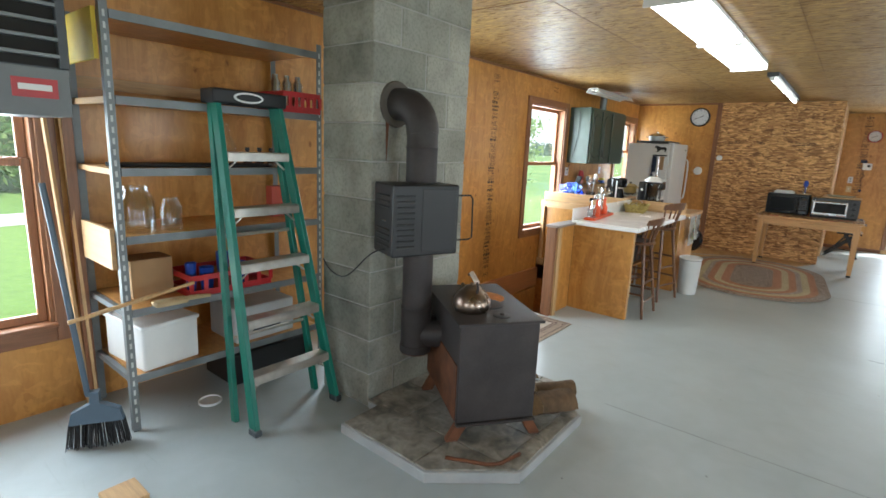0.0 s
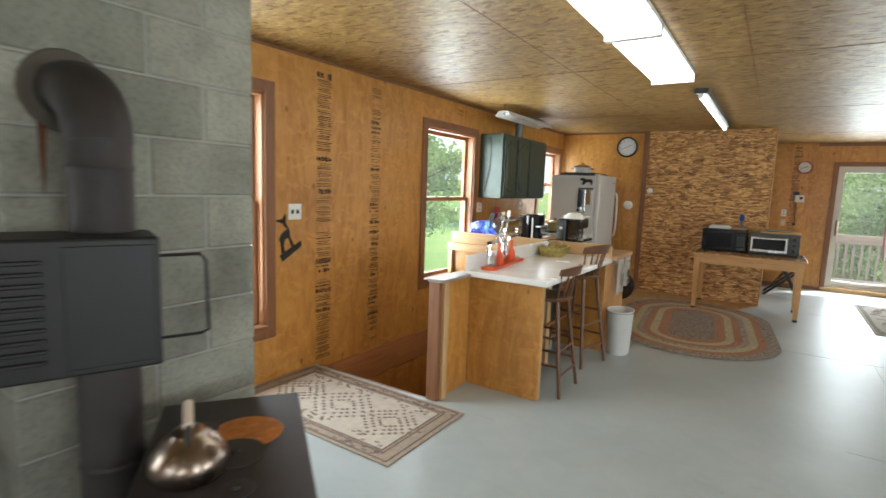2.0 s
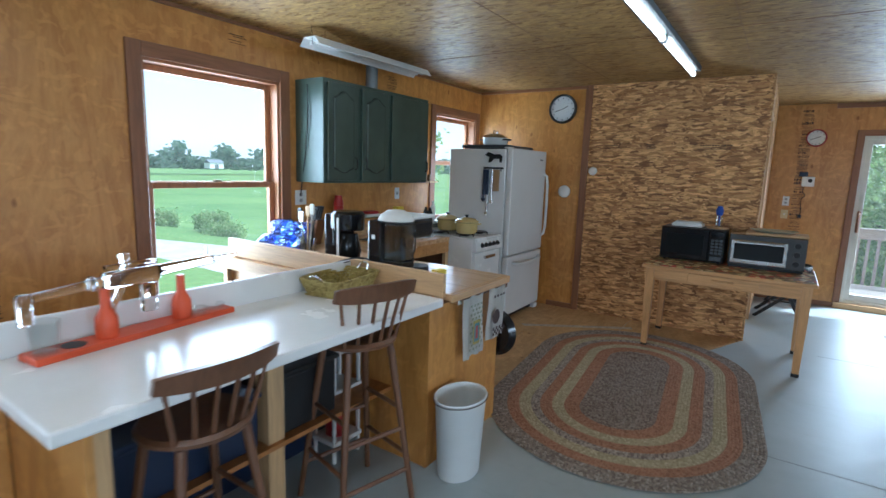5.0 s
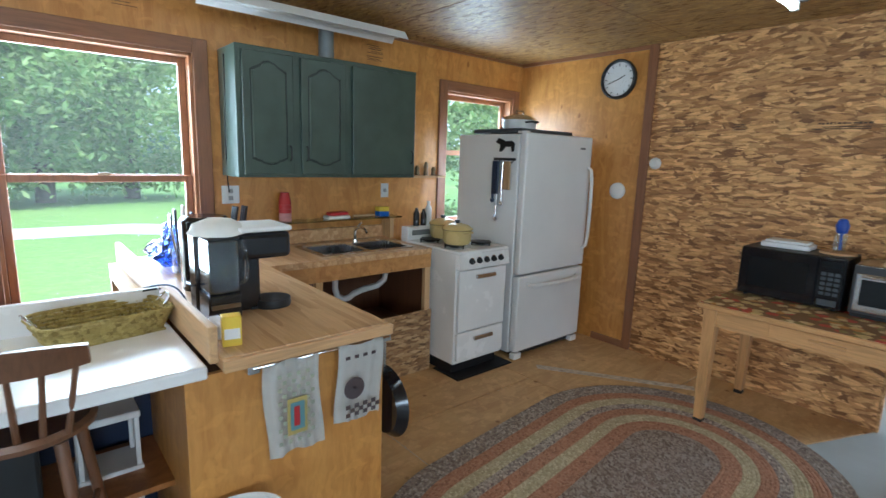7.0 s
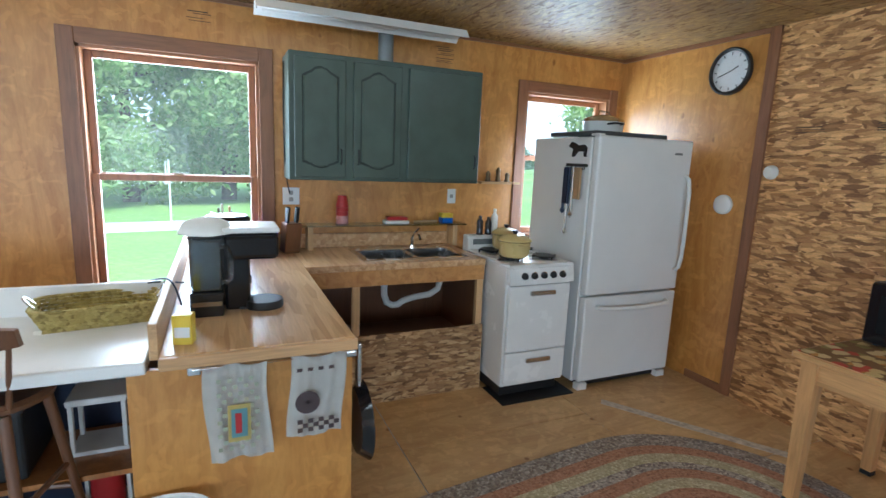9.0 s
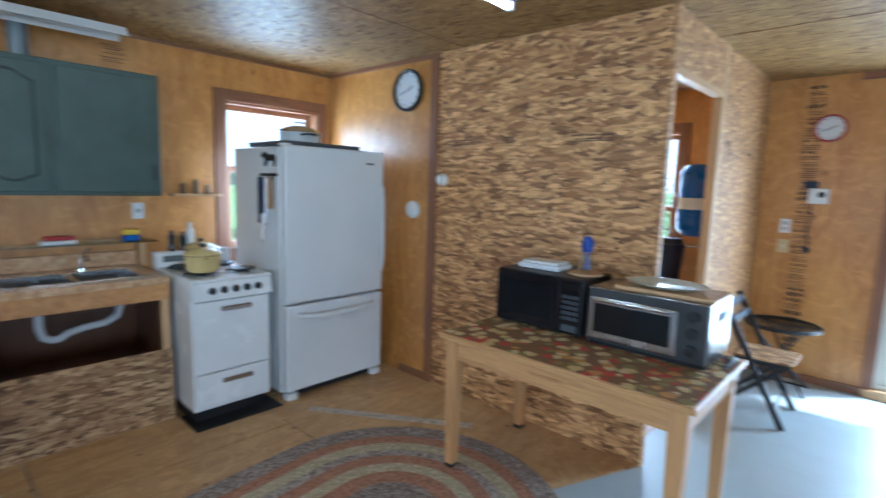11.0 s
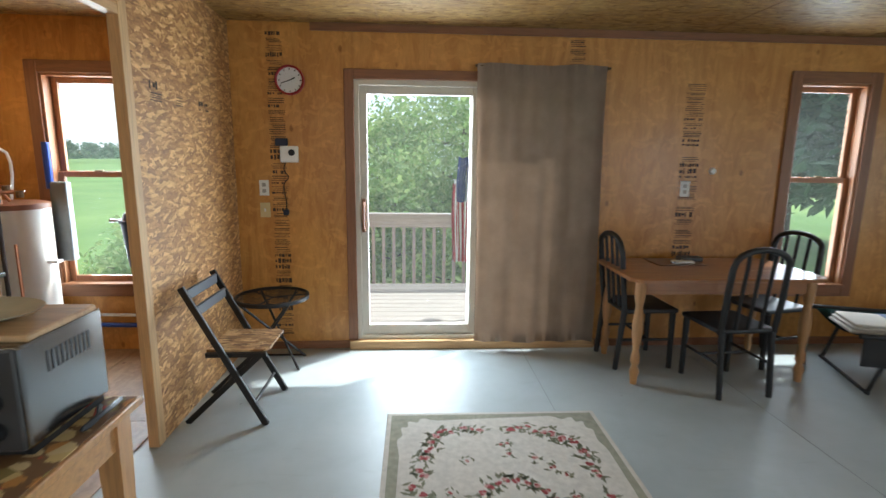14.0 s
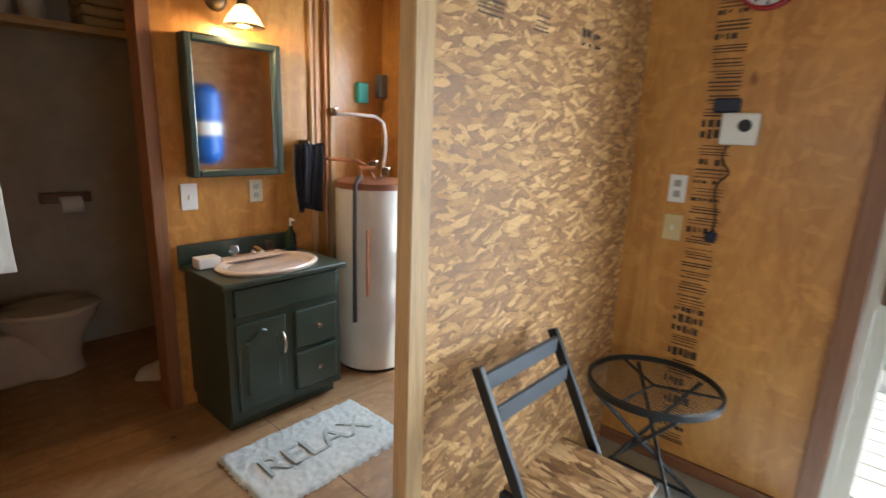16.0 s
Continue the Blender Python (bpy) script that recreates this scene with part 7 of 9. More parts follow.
solid("red_tin", lathe([(0.0, 0), (0.06, 0), (0.06, 0.16), (0.05, 0.17), (0, 0.17)], (-2.03, 6.0, 0.119), 20), RED, "red tin on the white rack", "tin", smooth=40)
for ya, yb, zt, mt, lb in ((4.85, 5.4, 0.62, NAVY, "dark blue lidded tote on the shelf under the bar"), (5.5, 5.82, 0.66, BLACK, "black lidded box on the shelf under the bar")):
    tote = thing("storage_tote", pose(-1.99, (ya + yb) / 2, 0.38), lb, "tote")
    w = (yb - ya) / 2
    part("body", box(-0.15, 0.15, -w + 0.012, w - 0.012, 0.0, zt - 0.405, 0.012, 2), mt, tote)
    part("lid", box(-0.165, 0.165, -w, w, zt - 0.404, zt - 0.38, 0.008, 2), mt, tote)

# braided rug
rug = thing("braided_rug", pose(-0.985, 7.90, 0, 0, 0, 5.6), "oval braided rug in brown, tan and rust bands", "rug")
A = [(0.360, 0.288, 0.228), (0.180, 0.138, 0.114), (0.504, 0.432, 0.360)]
BANDS = [braid("grey_brown_braid", A), braid("rust_braid", [(0.396, 0.186, 0.102), (0.504, 0.264, 0.156), (0.288, 0.132, 0.072)]), braid("tan_braid", [(0.528, 0.444, 0.264), (0.384, 0.312, 0.180), (0.648, 0.564, 0.360)]),
         braid("mixed_braid", [(0.480, 0.408, 0.336), (0.168, 0.120, 0.108), (0.600, 0.504, 0.396)]), braid("dark_braid", [(0.156, 0.108, 0.084), (0.288, 0.216, 0.168), (0.408, 0.336, 0.276)])]
ORDER = [4] * 12 + [1] * 5 + [2] * 4 + [1] * 4 + [3] * 3 + [2] * 4 + [1] * 4 + [0] * 6
STEPB, HALF = 0.0195, 0.507
for k, mt in enumerate(ORDER):
    r = STEPB * (k + 0.5)
    pts = []
    nseg = 10 + k
    for i in range(nseg + 1):
        a = -math.pi / 2 + math.pi * i / nseg
        pts.append((r * math.sin(a) * -1, HALF + r * math.cos(a)))
    for i in range(nseg + 1):
        a = math.pi / 2 + math.pi * i / nseg
        pts.append((r * math.sin(a) * -1, -HALF + r * math.cos(a)))
    bm, rings = bmesh.new(), []
    sec = [(-0.0122, 0.007), (-0.008, 0.0125), (0.0, 0.0145), (0.008, 0.0125), (0.0122, 0.007)]
    n = len(pts)
    for i in range(n):
        x, y = pts[i]
        tx, ty = pts[(i + 1) % n][0] - pts[i - 1][0], pts[(i + 1) % n][1] - pts[i - 1][1]
        ln = math.hypot(tx, ty) or 1
        nx, ny = ty / ln, -tx / ln
        rings.append([bm.verts.new((x + nx * o, y + ny * o, z)) for o, z in sec])
    for i in range(n):
        a, b = rings[i], rings[(i + 1) % n]
        for j in range(4):
            bm.faces.new((a[j], a[j + 1], b[j + 1], b[j]))
    part("braid", bm, BANDS[mt], rug, smooth=60)

# table with microwave and toaster oven
TBX0, TBX1, TBY0, TBY1 = -1.17, 0.09, 8.83, 9.60
table = thing("work_table", I4, "light oak work table with square tapered legs and a drawer", "table")
part("tabletop", box(TBX0, TBX1, TBY0, TBY1, 0.725, 0.752, 0.004), OAK, table)
part("apron", box(TBX0 + 0.05, TBX1 - 0.05, TBY0 + 0.04, TBY0 + 0.06, 0.62, 0.725), OAK, table)
part("apron", box(TBX0 + 0.05, TBX1 - 0.05, TBY1 - 0.06, TBY1 - 0.04, 0.62, 0.725), OAK, table)
part("apron", box(TBX0 + 0.04, TBX0 + 0.06, TBY0 + 0.06, TBY1 - 0.06, 0.62, 0.725), OAK, table)
part("apron", box(TBX1 - 0.06, TBX1 - 0.04, TBY0 + 0.06, TBY1 - 0.06, 0.62, 0.725), OAK, table)
dr = part("drawer", box(-0.80, -0.28, TBY0 + 0.032, TBY0 + 0.042, 0.64, 0.715, 0.003), OAK, table)
part("handle", box(-0.62, -0.46, TBY0 + 0.015, TBY0 + 0.034, 0.668, 0.688, 0.006), OAK, dr)
for x, y in ((TBX0 + 0.065, TBY0 + 0.065), (TBX1 - 0.065, TBY0 + 0.065), (TBX0 + 0.065, TBY1 - 0.065), (TBX1 - 0.065, TBY1 - 0.065)):
    bm = bmesh.new()
    lo, hi = [], []
    for sx, sy in ((-1, -1), (1, -1), (1, 1), (-1, 1)):
        lo.append(bm.verts.new((x + sx * 0.024, y + sy * 0.024, 0.03)))
        hi.append(bm.verts.new((x + sx * 0.036, y + sy * 0.036, 0.72)))
    bm.faces.new(lo[::-1])
    bm.faces.new(hi)
    for i in range(4):
        bm.faces.new((lo[i], lo[(i + 1) % 4], hi[(i + 1) % 4], hi[i]))
    lg = part("leg", bm, OAK_Z, table)
    part("foot_cap", box(x - 0.026, x + 0.026, y - 0.026, y + 0.026, 0.0, 0.032, 0.004), BLACK, lg, "black rubber foot")
runner = solid("tablecloth", box(TBX0 + 0.012, TBX1 - 0.012, TBY0 + 0.015, TBY1 - 0.015, 0.7525, 0.756, 0.001), TABLECLOTH, "vinyl tablecloth printed with autumn leaves", "tablecloth")

mw = thing("microwave", pose(-1.115, 9.25, 0.757), "black countertop microwave oven with a dark door", "microwave")
part("body", box(0, 0.53, 0.015, 0.33, 0.012, 0.305, 0.006), BLACK, mw)
part("door", box(0.003, 0.40, 0.0, 0.015, 0.016, 0.30, 0.005), BLACK_G, mw)
part("door_window", box(0.05, 0.36, -0.003, 0.001, 0.07, 0.25, 0.002), DARKGLASS, mw)
pnl = part("control_panel", box(0.403, 0.527, 0.0, 0.015, 0.016, 0.30, 0.005), BLACK_G, mw)
part("display", box(0.42, 0.51, -0.002, 0.001, 0.25, 0.28), DARKGLASS, pnl)
for i in range(3):
    for j in range(5):
        part("button", box(0.422 + 0.032 * i, 0.446 + 0.032 * i, -0.003, 0.001, 0.09 + 0.028 * j, 0.108 + 0.028 * j, 0.002), GREY_DARK, pnl)
part("open_button", box(0.42, 0.51, -0.004, 0.001, 0.03, 0.065, 0.003), GREY_DARK, pnl)
for x in (0.04, 0.49):
    for y in (0.05, 0.29):
        part("foot", rod((x, y, 0), (x, y, 0.013), 0.012, n=10), BLACK, mw)
to = thing("toaster_oven", pose(-0.555, 9.24, 0.757), "stainless steel toaster oven with black knobs", "toaster oven")
part("body", box(0, 0.56, 0.012, 0.34, 0.02, 0.29, 0.01, 2), plain("polished_dark_steel", (0.30, 0.30, 0.30), 0.16, 1.0, vary=0.06, bump=0.02), to)
part("face", box(0.005, 0.555, 0.0, 0.013, 0.025, 0.285, 0.004), plain("dark_face", (0.05, 0.05, 0.05), 0.3), to)
dd = part("door", box(0.02, 0.43, -0.012, 0.001, 0.04, 0.245, 0.005), STEEL, to)
part("door_window", box(0.045, 0.405, -0.016, -0.011, 0.075, 0.215, 0.002), DARKGLASS, dd)
part("handle", tube([(0.05, -0.012, 0.235), (0.05, -0.045, 0.238), (0.40, -0.045, 0.238), (0.40, -0.012, 0.235)], 0.008, 8), STEEL, dd)
for k in range(3):
    part("knob", lathe([(0.025, 0.0), (0.023, -0.018), (0.0, -0.02)], (0.495, 0.0, 0.08 + 0.075 * k), 18, "y"), BLACK, to)
for k in range(10):
    part("side_vent", box(0.5595, 0.5615, 0.10 + 0.018 * k, 0.108 + 0.018 * k, 0.19, 0.245), BLACK, to)
part("base", box(0.01, 0.55, 0.03, 0.32, 0.0, 0.021), BLACK, to)
board = solid("cutting_board", box(-0.44, 0.01, 9.28, 9.55, 1.0475, 1.066, 0.004), PINE_X, "wooden cutting board on the toaster oven", "cutting board")
plate = solid("platter", lathe([(0.0, 0.003), (0.11, 0.0), (0.17, 0.018), (0.175, 0.022), (0.168, 0.022), (0.11, 0.006), (0.0, 0.007)], (-0.24, 9.41, 1.067), 36, sx=1.05, sy=0.8), plain("pale_green_china", (0.55, 0.55, 0.42), 0.2, vary=0.05), "oval china platter with a green rim", "platter", smooth=50)
scale_ = thing("kitchen_scale", pose(-0.92, 9.44, 1.063), "white kitchen scale on the microwave", "scale")
part("body", box(-0.13, 0.13, -0.08, 0.08, 0, 0.03, 0.008, 2), PLASTIC_W, scale_)
part("pan", box(-0.11, 0.11, -0.07, 0.07, 0.031, 0.045, 0.005, 2), PLASTIC_W, scale_)
solid("trivet", lathe([(0.0, 0.0), (0.09, 0), (0.09, 0.012), (0, 0.012)], (-0.67, 9.44, 1.063), 28), PINE_X, "round wooden trivet on the microwave", "trivet")
brushj = thing("brush_holder", pose(-0.67, 9.44, 1.076), "clear glass holder with a blue bottle brush", "brush holder")
part("glass", lathe([(0.0, 0.004), (0.03, 0), (0.034, 0.10), (0.031, 0.10), (0.027, 0.008), (0, 0.008)], n=18), CLEAR, brushj, smooth=50)
part("handle", rod((0.005, 0, 0.01), (0.0, 0, 0.12), 0.008), BLUE, brushj)
part("brush_head", lathe([(0.0, 0.10), (0.026, 0.11), (0.034, 0.15), (0.02, 0.19), (0, 0.195)], n=16), BLUE, brushj, smooth=50)
solid("black_cord", tube([(0.02, 9.50, 0.77), (0.06, 9.42, 0.765), (0.045, 9.35, 0.765), (0.07, 9.46, 0.78), (0.05, 9.55, 0.765)], 0.007, 6, None, 2), GREY_DARK, "coiled grey power cord on the table corner", "cord")


def wall_clock(m, r, rim, label):
    c = thing("wall_clock", m, label, "clock", "wall clocks")
    part("face", lathe([(0.0, -0.012), (r * 0.88, -0.012), (r * 0.88, 0.0)], (0, 0, 0), 40, "y"), plain("clock_paper", (0.72, 0.73, 0.74), 0.5, vary=0.03), c)
    part("rim", lathe([(r, 0.0), (r, -0.028), (r * 0.94, -0.034), (r * 0.86, -0.028), (r * 0.86, -0.008)], (0, 0, 0), 40, "y"), rim, c, smooth=40)
    bm = bmesh.new()
    for k in range(12):
        a = k * math.pi / 6
        rod((r * 0.68 * math.sin(a), -0.0125, r * 0.68 * math.cos(a)), (r * 0.79 * math.sin(a), -0.0125, r * 0.79 * math.cos(a)), 0.0035, n=4, bm=bm)
    part("hour_mark", bm, BLACK, c)
    pointer = rod((0, -0.015, 0), (r * 0.40 * math.sin(1.1), -0.015, r * 0.40 * math.cos(1.1)), 0.004, n=6)
    part("hour_pointer", pointer, BLACK, c)
    part("minute_pointer", rod((0, -0.017, 0), (r * 0.62 * math.sin(-1.9), -0.017, r * 0.62 * math.cos(-1.9)), 0.003, n=6), BLACK, c)
    pn = part("glass", lathe([(0.0, -0.026), (r * 0.87, -0.026), (r * 0.87, -0.028), (0.0, -0.028)], (0, 0, 0), 32, "y"), PANE, c)
    pn.visible_shadow = False


wall_clock(pose(-2.31, PY - 0.001, 2.21), 0.155, BLACK, "round wall clock with a black rim above the refrigerator")
wall_clock(pose(0.045, FY - 0.001, 2.04), 0.105, plain("dark_red_rim", (0.34, 0.02, 0.025), 0.35), "round wall clock with a dark red rim beside the sliding door")
solid("smoke_alarm", lathe([(0.0, -0.035), (0.05, -0.033), (0.066, -0.02), (0.068, 0.0)], (-2.233, PY - 0.001, 1.318), 28, "y"), PLASTIC_W, "round white smoke alarm on the plywood wall", "alarm", smooth=40)
solid("thermostat", lathe([(0.0, -0.04), (0.03, -0.038), (0.042, -0.02), (0.045, 0.0)], (-1.93, PY - 0.006, 1.55), 24, "y"), PLASTIC_W, "small round white thermostat on the strand board", "thermostat", smooth=40)

# ------------------------------------------------------------------ far end of the room
curtain = thing("curtain", pose(1.885, FY - 0.075, 2.175), "taupe cloth curtain hanging over half of the sliding door", "curtain")
part("cloth", drape(0.95, 2.11, 3.3, 0.013, 20, 90, 8, 0.35), CURTAIN, curtain, smooth=60)
part("rod", rod((-0.50, 0.02, -0.012), (0.50, 0.02, -0.012), 0.010), BRASS, curtain)
for x in (-0.47, 0.47):
    part("bracket", box(x - 0.01, x + 0.01, 0.02, 0.075, -0.03, 0.0), BRASS, curtain)

flower = thing("floral_rug", I4, "cream rug with a pink floral wreath and a sage border", "rug")
R = (0.79, 2.02, 8.85, 10.83)
SAGE = plain("sage_rug", (0.30, 0.29, 0.22), 0.95, vary=0.2, size=30, bump=0.6)
IVORY = plain("ivory_rug", (0.58, 0.54, 0.48), 0.95, vary=0.1, size=30, bump=0.6)
ROSE = plain("rose_yarn", (0.36, 0.07, 0.075), 0.95, vary=0.3, size=80, bump=0.6)
PINK = plain("pink_yarn", (0.50, 0.26, 0.24), 0.95, vary=0.2, size=80, bump=0.6)
LEAFY = plain("leaf_yarn", (0.20, 0.20, 0.13), 0.95, vary=0.3, size=80, bump=0.6)
part("binding", box(*R, 0.001, 0.009, 0.002), IVORY, flower)
part("border", box(R[0] + 0.025, R[1] - 0.025, R[2] + 0.025, R[3] - 0.025, 0.009, 0.0102), SAGE, flower)
scal = []
cx, cy, hx, hy = (R[0] + R[1]) / 2, (R[2] + R[3]) / 2, 0.545, 0.915
for k in range(120):
    a = 2 * math.pi * k / 120
    ca, sa = math.cos(a), math.sin(a)
    p = 0.22
    wob = 1 + 0.018 * math.sin(a * 18)
    scal.append((cx + hx * math.copysign(abs(ca) ** p, ca) * wob, cy + hy * math.copysign(abs(sa) ** p, sa) * wob))
part("field", prism(scal, 0.0102, 0.0114), IVORY, flower)
rnd = random.Random(21)
petal = {"rose": bmesh.new(), "pink": bmesh.new(), "leaf": bmesh.new()}


def blossom(x, y, s):
    for k in range(5):
        a = rnd.uniform(0, 6.28)
        d = s * rnd.uniform(0.1, 0.55)
        lathe([(s * 0.42, 0.0114), (s * 0.30, 0.0124), (0, 0.0126)], (x + d * math.cos(a), y + d * math.sin(a), 0), 7, bm=petal[rnd.choice(("rose", "pink", "rose"))])
    for k in range(6):
        a = rnd.uniform(0, 6.28)
        d = s * rnd.uniform(0.9, 1.9)
        px, py = x + d * math.cos(a), y + d * math.sin(a)
        q = rnd.uniform(0, 3.14)
        lf = prism([(-s * 0.9, 0), (0, s * 0.3), (s * 0.9, 0), (0, -s * 0.3)], 0.0114, 0.0121)
        lf.transform(pose(px, py, 0, 0, 0, math.degrees(q)))
        join(lf, petal["leaf"])


for k in range(74):
    a = 2 * math.pi * k / 74
    blossom(cx + 0.44 * math.copysign(abs(math.cos(a)) ** 0.5, math.cos(a)) + rnd.uniform(-0.03, 0.03), cy + 0.80 * math.copysign(abs(math.sin(a)) ** 0.5, math.sin(a)) + rnd.uniform(-0.03, 0.03), rnd.uniform(0.022, 0.034))
for k in range(30):
    a = 2 * math.pi * k / 30
    blossom(cx + 0.22 * math.cos(a), cy + 0.34 * math.sin(a), rnd.uniform(0.022, 0.032))
for k in range(30):
    a = rnd.uniform(0, 6.28)
    blossom(cx + rnd.uniform(0.28, 0.36) * math.cos(a), cy + rnd.uniform(0.48, 0.66) * math.sin(a), rnd.uniform(0.016, 0.026))
for k in range(6):
    blossom(cx + rnd.uniform(-0.06, 0.06), cy + rnd.uniform(-0.07, 0.07), 0.038)
for key, mt in (("rose", ROSE), ("pink", PINK), ("leaf", LEAFY)):
    tagged(part(key + "_pattern", petal[key], mt, flower), "", "", "", "stuff")

dining = thing("dining_table", I4, "glossy amber wooden dining table with turned legs", "table")
DX0, DX1, DY0, DY1 = 2.35, 3.70, 11.12, 11.84
bm = prism([(DX0 + 0.06, DY0), (DX1 - 0.06, DY0), (DX1, DY0 + 0.06), (DX1, DY1 - 0.06), (DX1 - 0.06, DY1), (DX0 + 0.06, DY1), (DX0, DY1 - 0.06), (DX0, DY0 + 0.06)], 0.725, 0.75, 0.006)
part("tabletop", bm, MAPLE, dining)
part("apron", box(DX0 + 0.12, DX1 - 0.12, DY0 + 0.08, DY0 + 0.10, 0.63, 0.725), MAPLE, dining)
part("apron", box(DX0 + 0.12, DX1 - 0.12, DY1 - 0.10, DY1 - 0.08, 0.63, 0.725), MAPLE, dining)
LEGW = timber("turned_leg_wood", (0.42, 0.22, 0.085), 2, 0.35, coat=0.3)
for x in (DX0 + 0.09, DX1 - 0.09):
    for y in (DY0 + 0.09, DY1 - 0.09):
        part("leg", lathe([(0.0, 0), (0.022, 0), (0.026, 0.05), (0.034, 0.09), (0.020, 0.13), (0.032, 0.16), (0.030, 0.20), (0.019, 0.24), (0.033, 0.34), (0.036, 0.42), (0.022, 0.55), (0.030, 0.58), (0.034, 0.63), (0.034, 0.725)], (x, y, 0), 18), LEGW, dining, smooth=50)
tools = solid("table_clutter", box(2.95, 3.13, 11.68, 11.76, 0.751, 0.785, 0.01, 2), GREY_DARK, "small dark gadget on the dining table", "gadget")
solid("remote_case", box(2.86, 3.02, 11.60, 11.66, 0.751, 0.772, 0.006), PLASTIC_W, "small pale case on the dining table", "case")
solid("woven_mat", box(2.72, 3.08, 11.54, 11.80, 0.7505, 0.755), WALNUT_AND_SHADE, "dark woven place mat on the dining table", "place mat")


def dining_chair(m, label):
    """Black chair with an arched spindle back; its back towards -y."""
    c = thing("dining_chair", m, label, "chair", "chairs round the dining table")
    part("seat", box(-0.20, 0.20, -0.20, 0.21, 0.42, 0.455, 0.015, 2), BLACK, c, "black upholstered seat")
    for x in (-0.175, 0.175):
        part("leg", rod((x, 0.18, 0.0), (x, 0.175, 0.42), 0.019, 0.022, 10), BLACK, c, smooth=40)
        part("leg", rod((x, -0.23, 0.0), (x, -0.19, 0.43), 0.019, 0.022, 10), BLACK, c, smooth=40)
        part("side_stretcher", rod((x, -0.21, 0.22), (x, 0.18, 0.22), 0.010, n=8), BLACK, c)
    part("stretcher", rod((-0.175, 0.0, 0.22), (0.175, 0.0, 0.22), 0.010, n=8), BLACK, c)
    arch = [(-0.185, -0.19, 0.42), (-0.19, -0.225, 0.70), (-0.185, -0.24, 0.86)]
    arch += [(-0.185 * math.cos(a), -0.25, 0.875 + 0.10 * math.sin(a)) for a in [k * math.pi / 10 for k in range(1, 10)]]
    arch += [(0.185, -0.24, 0.86), (0.19, -0.225, 0.70), (0.185, -0.19, 0.42)]
    part("back_frame", tube(arch, 0.020, 10), BLACK, c, smooth=60)
    for k in range(3):
        x = -0.088 + 0.088 * k
        part("spindle", rod((x, -0.19, 0.45), (x, -0.247, 0.962 - 0.02 * abs(k - 1)), 0.012, n=8), BLACK, c, smooth=40)
    return c


ch = dining_chair(pose(3.05, 11.20, 0, 0, 0, 4), "black wooden dining chair with an arched spindle back")
copy_thing(ch, pose(2.63, 11.63, 0, 0, 0, -88))
copy_thing(ch, pose(3.62, 11.62, 0, 0, 0, 104))

cot = thing("camp_cot", Matrix.Translation((3.84, 11.0, 0)) @ Matrix.Rotation(radians(-18), 4, "Z") @ Matrix.Translation((-3.80, -11.05, 0)), "low folding camp cot with dark green canvas", "cot")
bm, rows = bmesh.new(), []
for i in range(17):
    for_y = []
    for j in range(9):
        u, v = i / 16, j / 8
        sag = -0.05 * math.sin(math.pi * v) + 0.07 * (max(0, u - 0.75) * 4) ** 2
        for_y.append(bm.verts.new((3.80 + 1.95 * u, 11.05 + 0.70 * v, 0.40 + sag)))
    rows.append(for_y)
for a, b in zip(rows, rows[1:]):
    for j in range(8):
        bm.faces.new((a[j], a[j + 1], b[j + 1], b[j]))
bmesh.ops.solidify(bm, geom=bm.faces[:], thickness=0.012)
part("canvas", bm, COT, cot, smooth=60)
# black strip covers both the side cloth and the shade beneath the cot
part("side_flap", box(3.80, 5.75, 11.040, 11.046, 0.20, 0.395, 0.002), BLACK, cot, "black hanging side cloth merged with painted shade under the cot")
for y in (11.05, 11.75):
    part("side_rail", rod((3.78, y, 0.40), (5.77, y, 0.40), 0.018), BLACK, cot)
for x in (4.0, 4.75, 5.5):
    part("leg", tube([(x - 0.12, 11.08, 0.0), (x, 11.08, 0.38), (x, 11.72, 0.38), (x - 0.12, 11.72, 0.0)], 0.014, 8), BLACK, cot)
    part("foot_bar", rod((x - 0.12, 11.06, 0.012), (x - 0.12, 11.74, 0.012), 0.012), BLACK, cot)
blanket = thing("folded_blanket", pose(4.17, 11.20, 0.374, 0, 0, -20), "folded cream blanket with blue stripes on the cot", "blanket")
for k in range(3):
    part("fold", box(-0.26 + 0.012 * k, 0.26, -0.17, 0.17 - 0.01 * k, 0.024 * k, 0.023 + 0.024 * k, 0.010, 3), LINEN, blanket, smooth=50)
part("stripe", box(0.02, 0.07, -0.168, 0.15, 0.0712, 0.0724), plain("blue_stripe", (0.18, 0.22, 0.36), 0.9), blanket, "faded blue stripe")

folding = thing("folding_chair", I4, "black wooden folding chair with a strand board seat", "chair")
YL, YR = 10.78, 11.15
for y in (YL, YR):
    def beam(p0, p1, w, t):
        a, b = Vector(p0), Vector(p1)
        bm = box(-w / 2, w / 2, -t / 2, t / 2, 0, (b - a).length, 0.003)
        bm.transform(Matrix.Translation(a) @ Vector((0, 0, 1)).rotation_difference((b - a).normalized()).to_matrix().to_4x4())
        return bm
    s = -0.03 if y == YL else 0.03
    part("back_leg", beam((0.11, y + s, 0.0), (-0.305, y + s, 0.80), 0.036, 0.022), BLACK, folding)
    part("front_leg", beam((-0.34, y, 0.0), (0.09, y, 0.41), 0.034, 0.020), BLACK, folding)
    part("seat_rail", box(-0.21, 0.12, y - 0.012, y + 0.012, 0.395, 0.42), BLACK, folding)
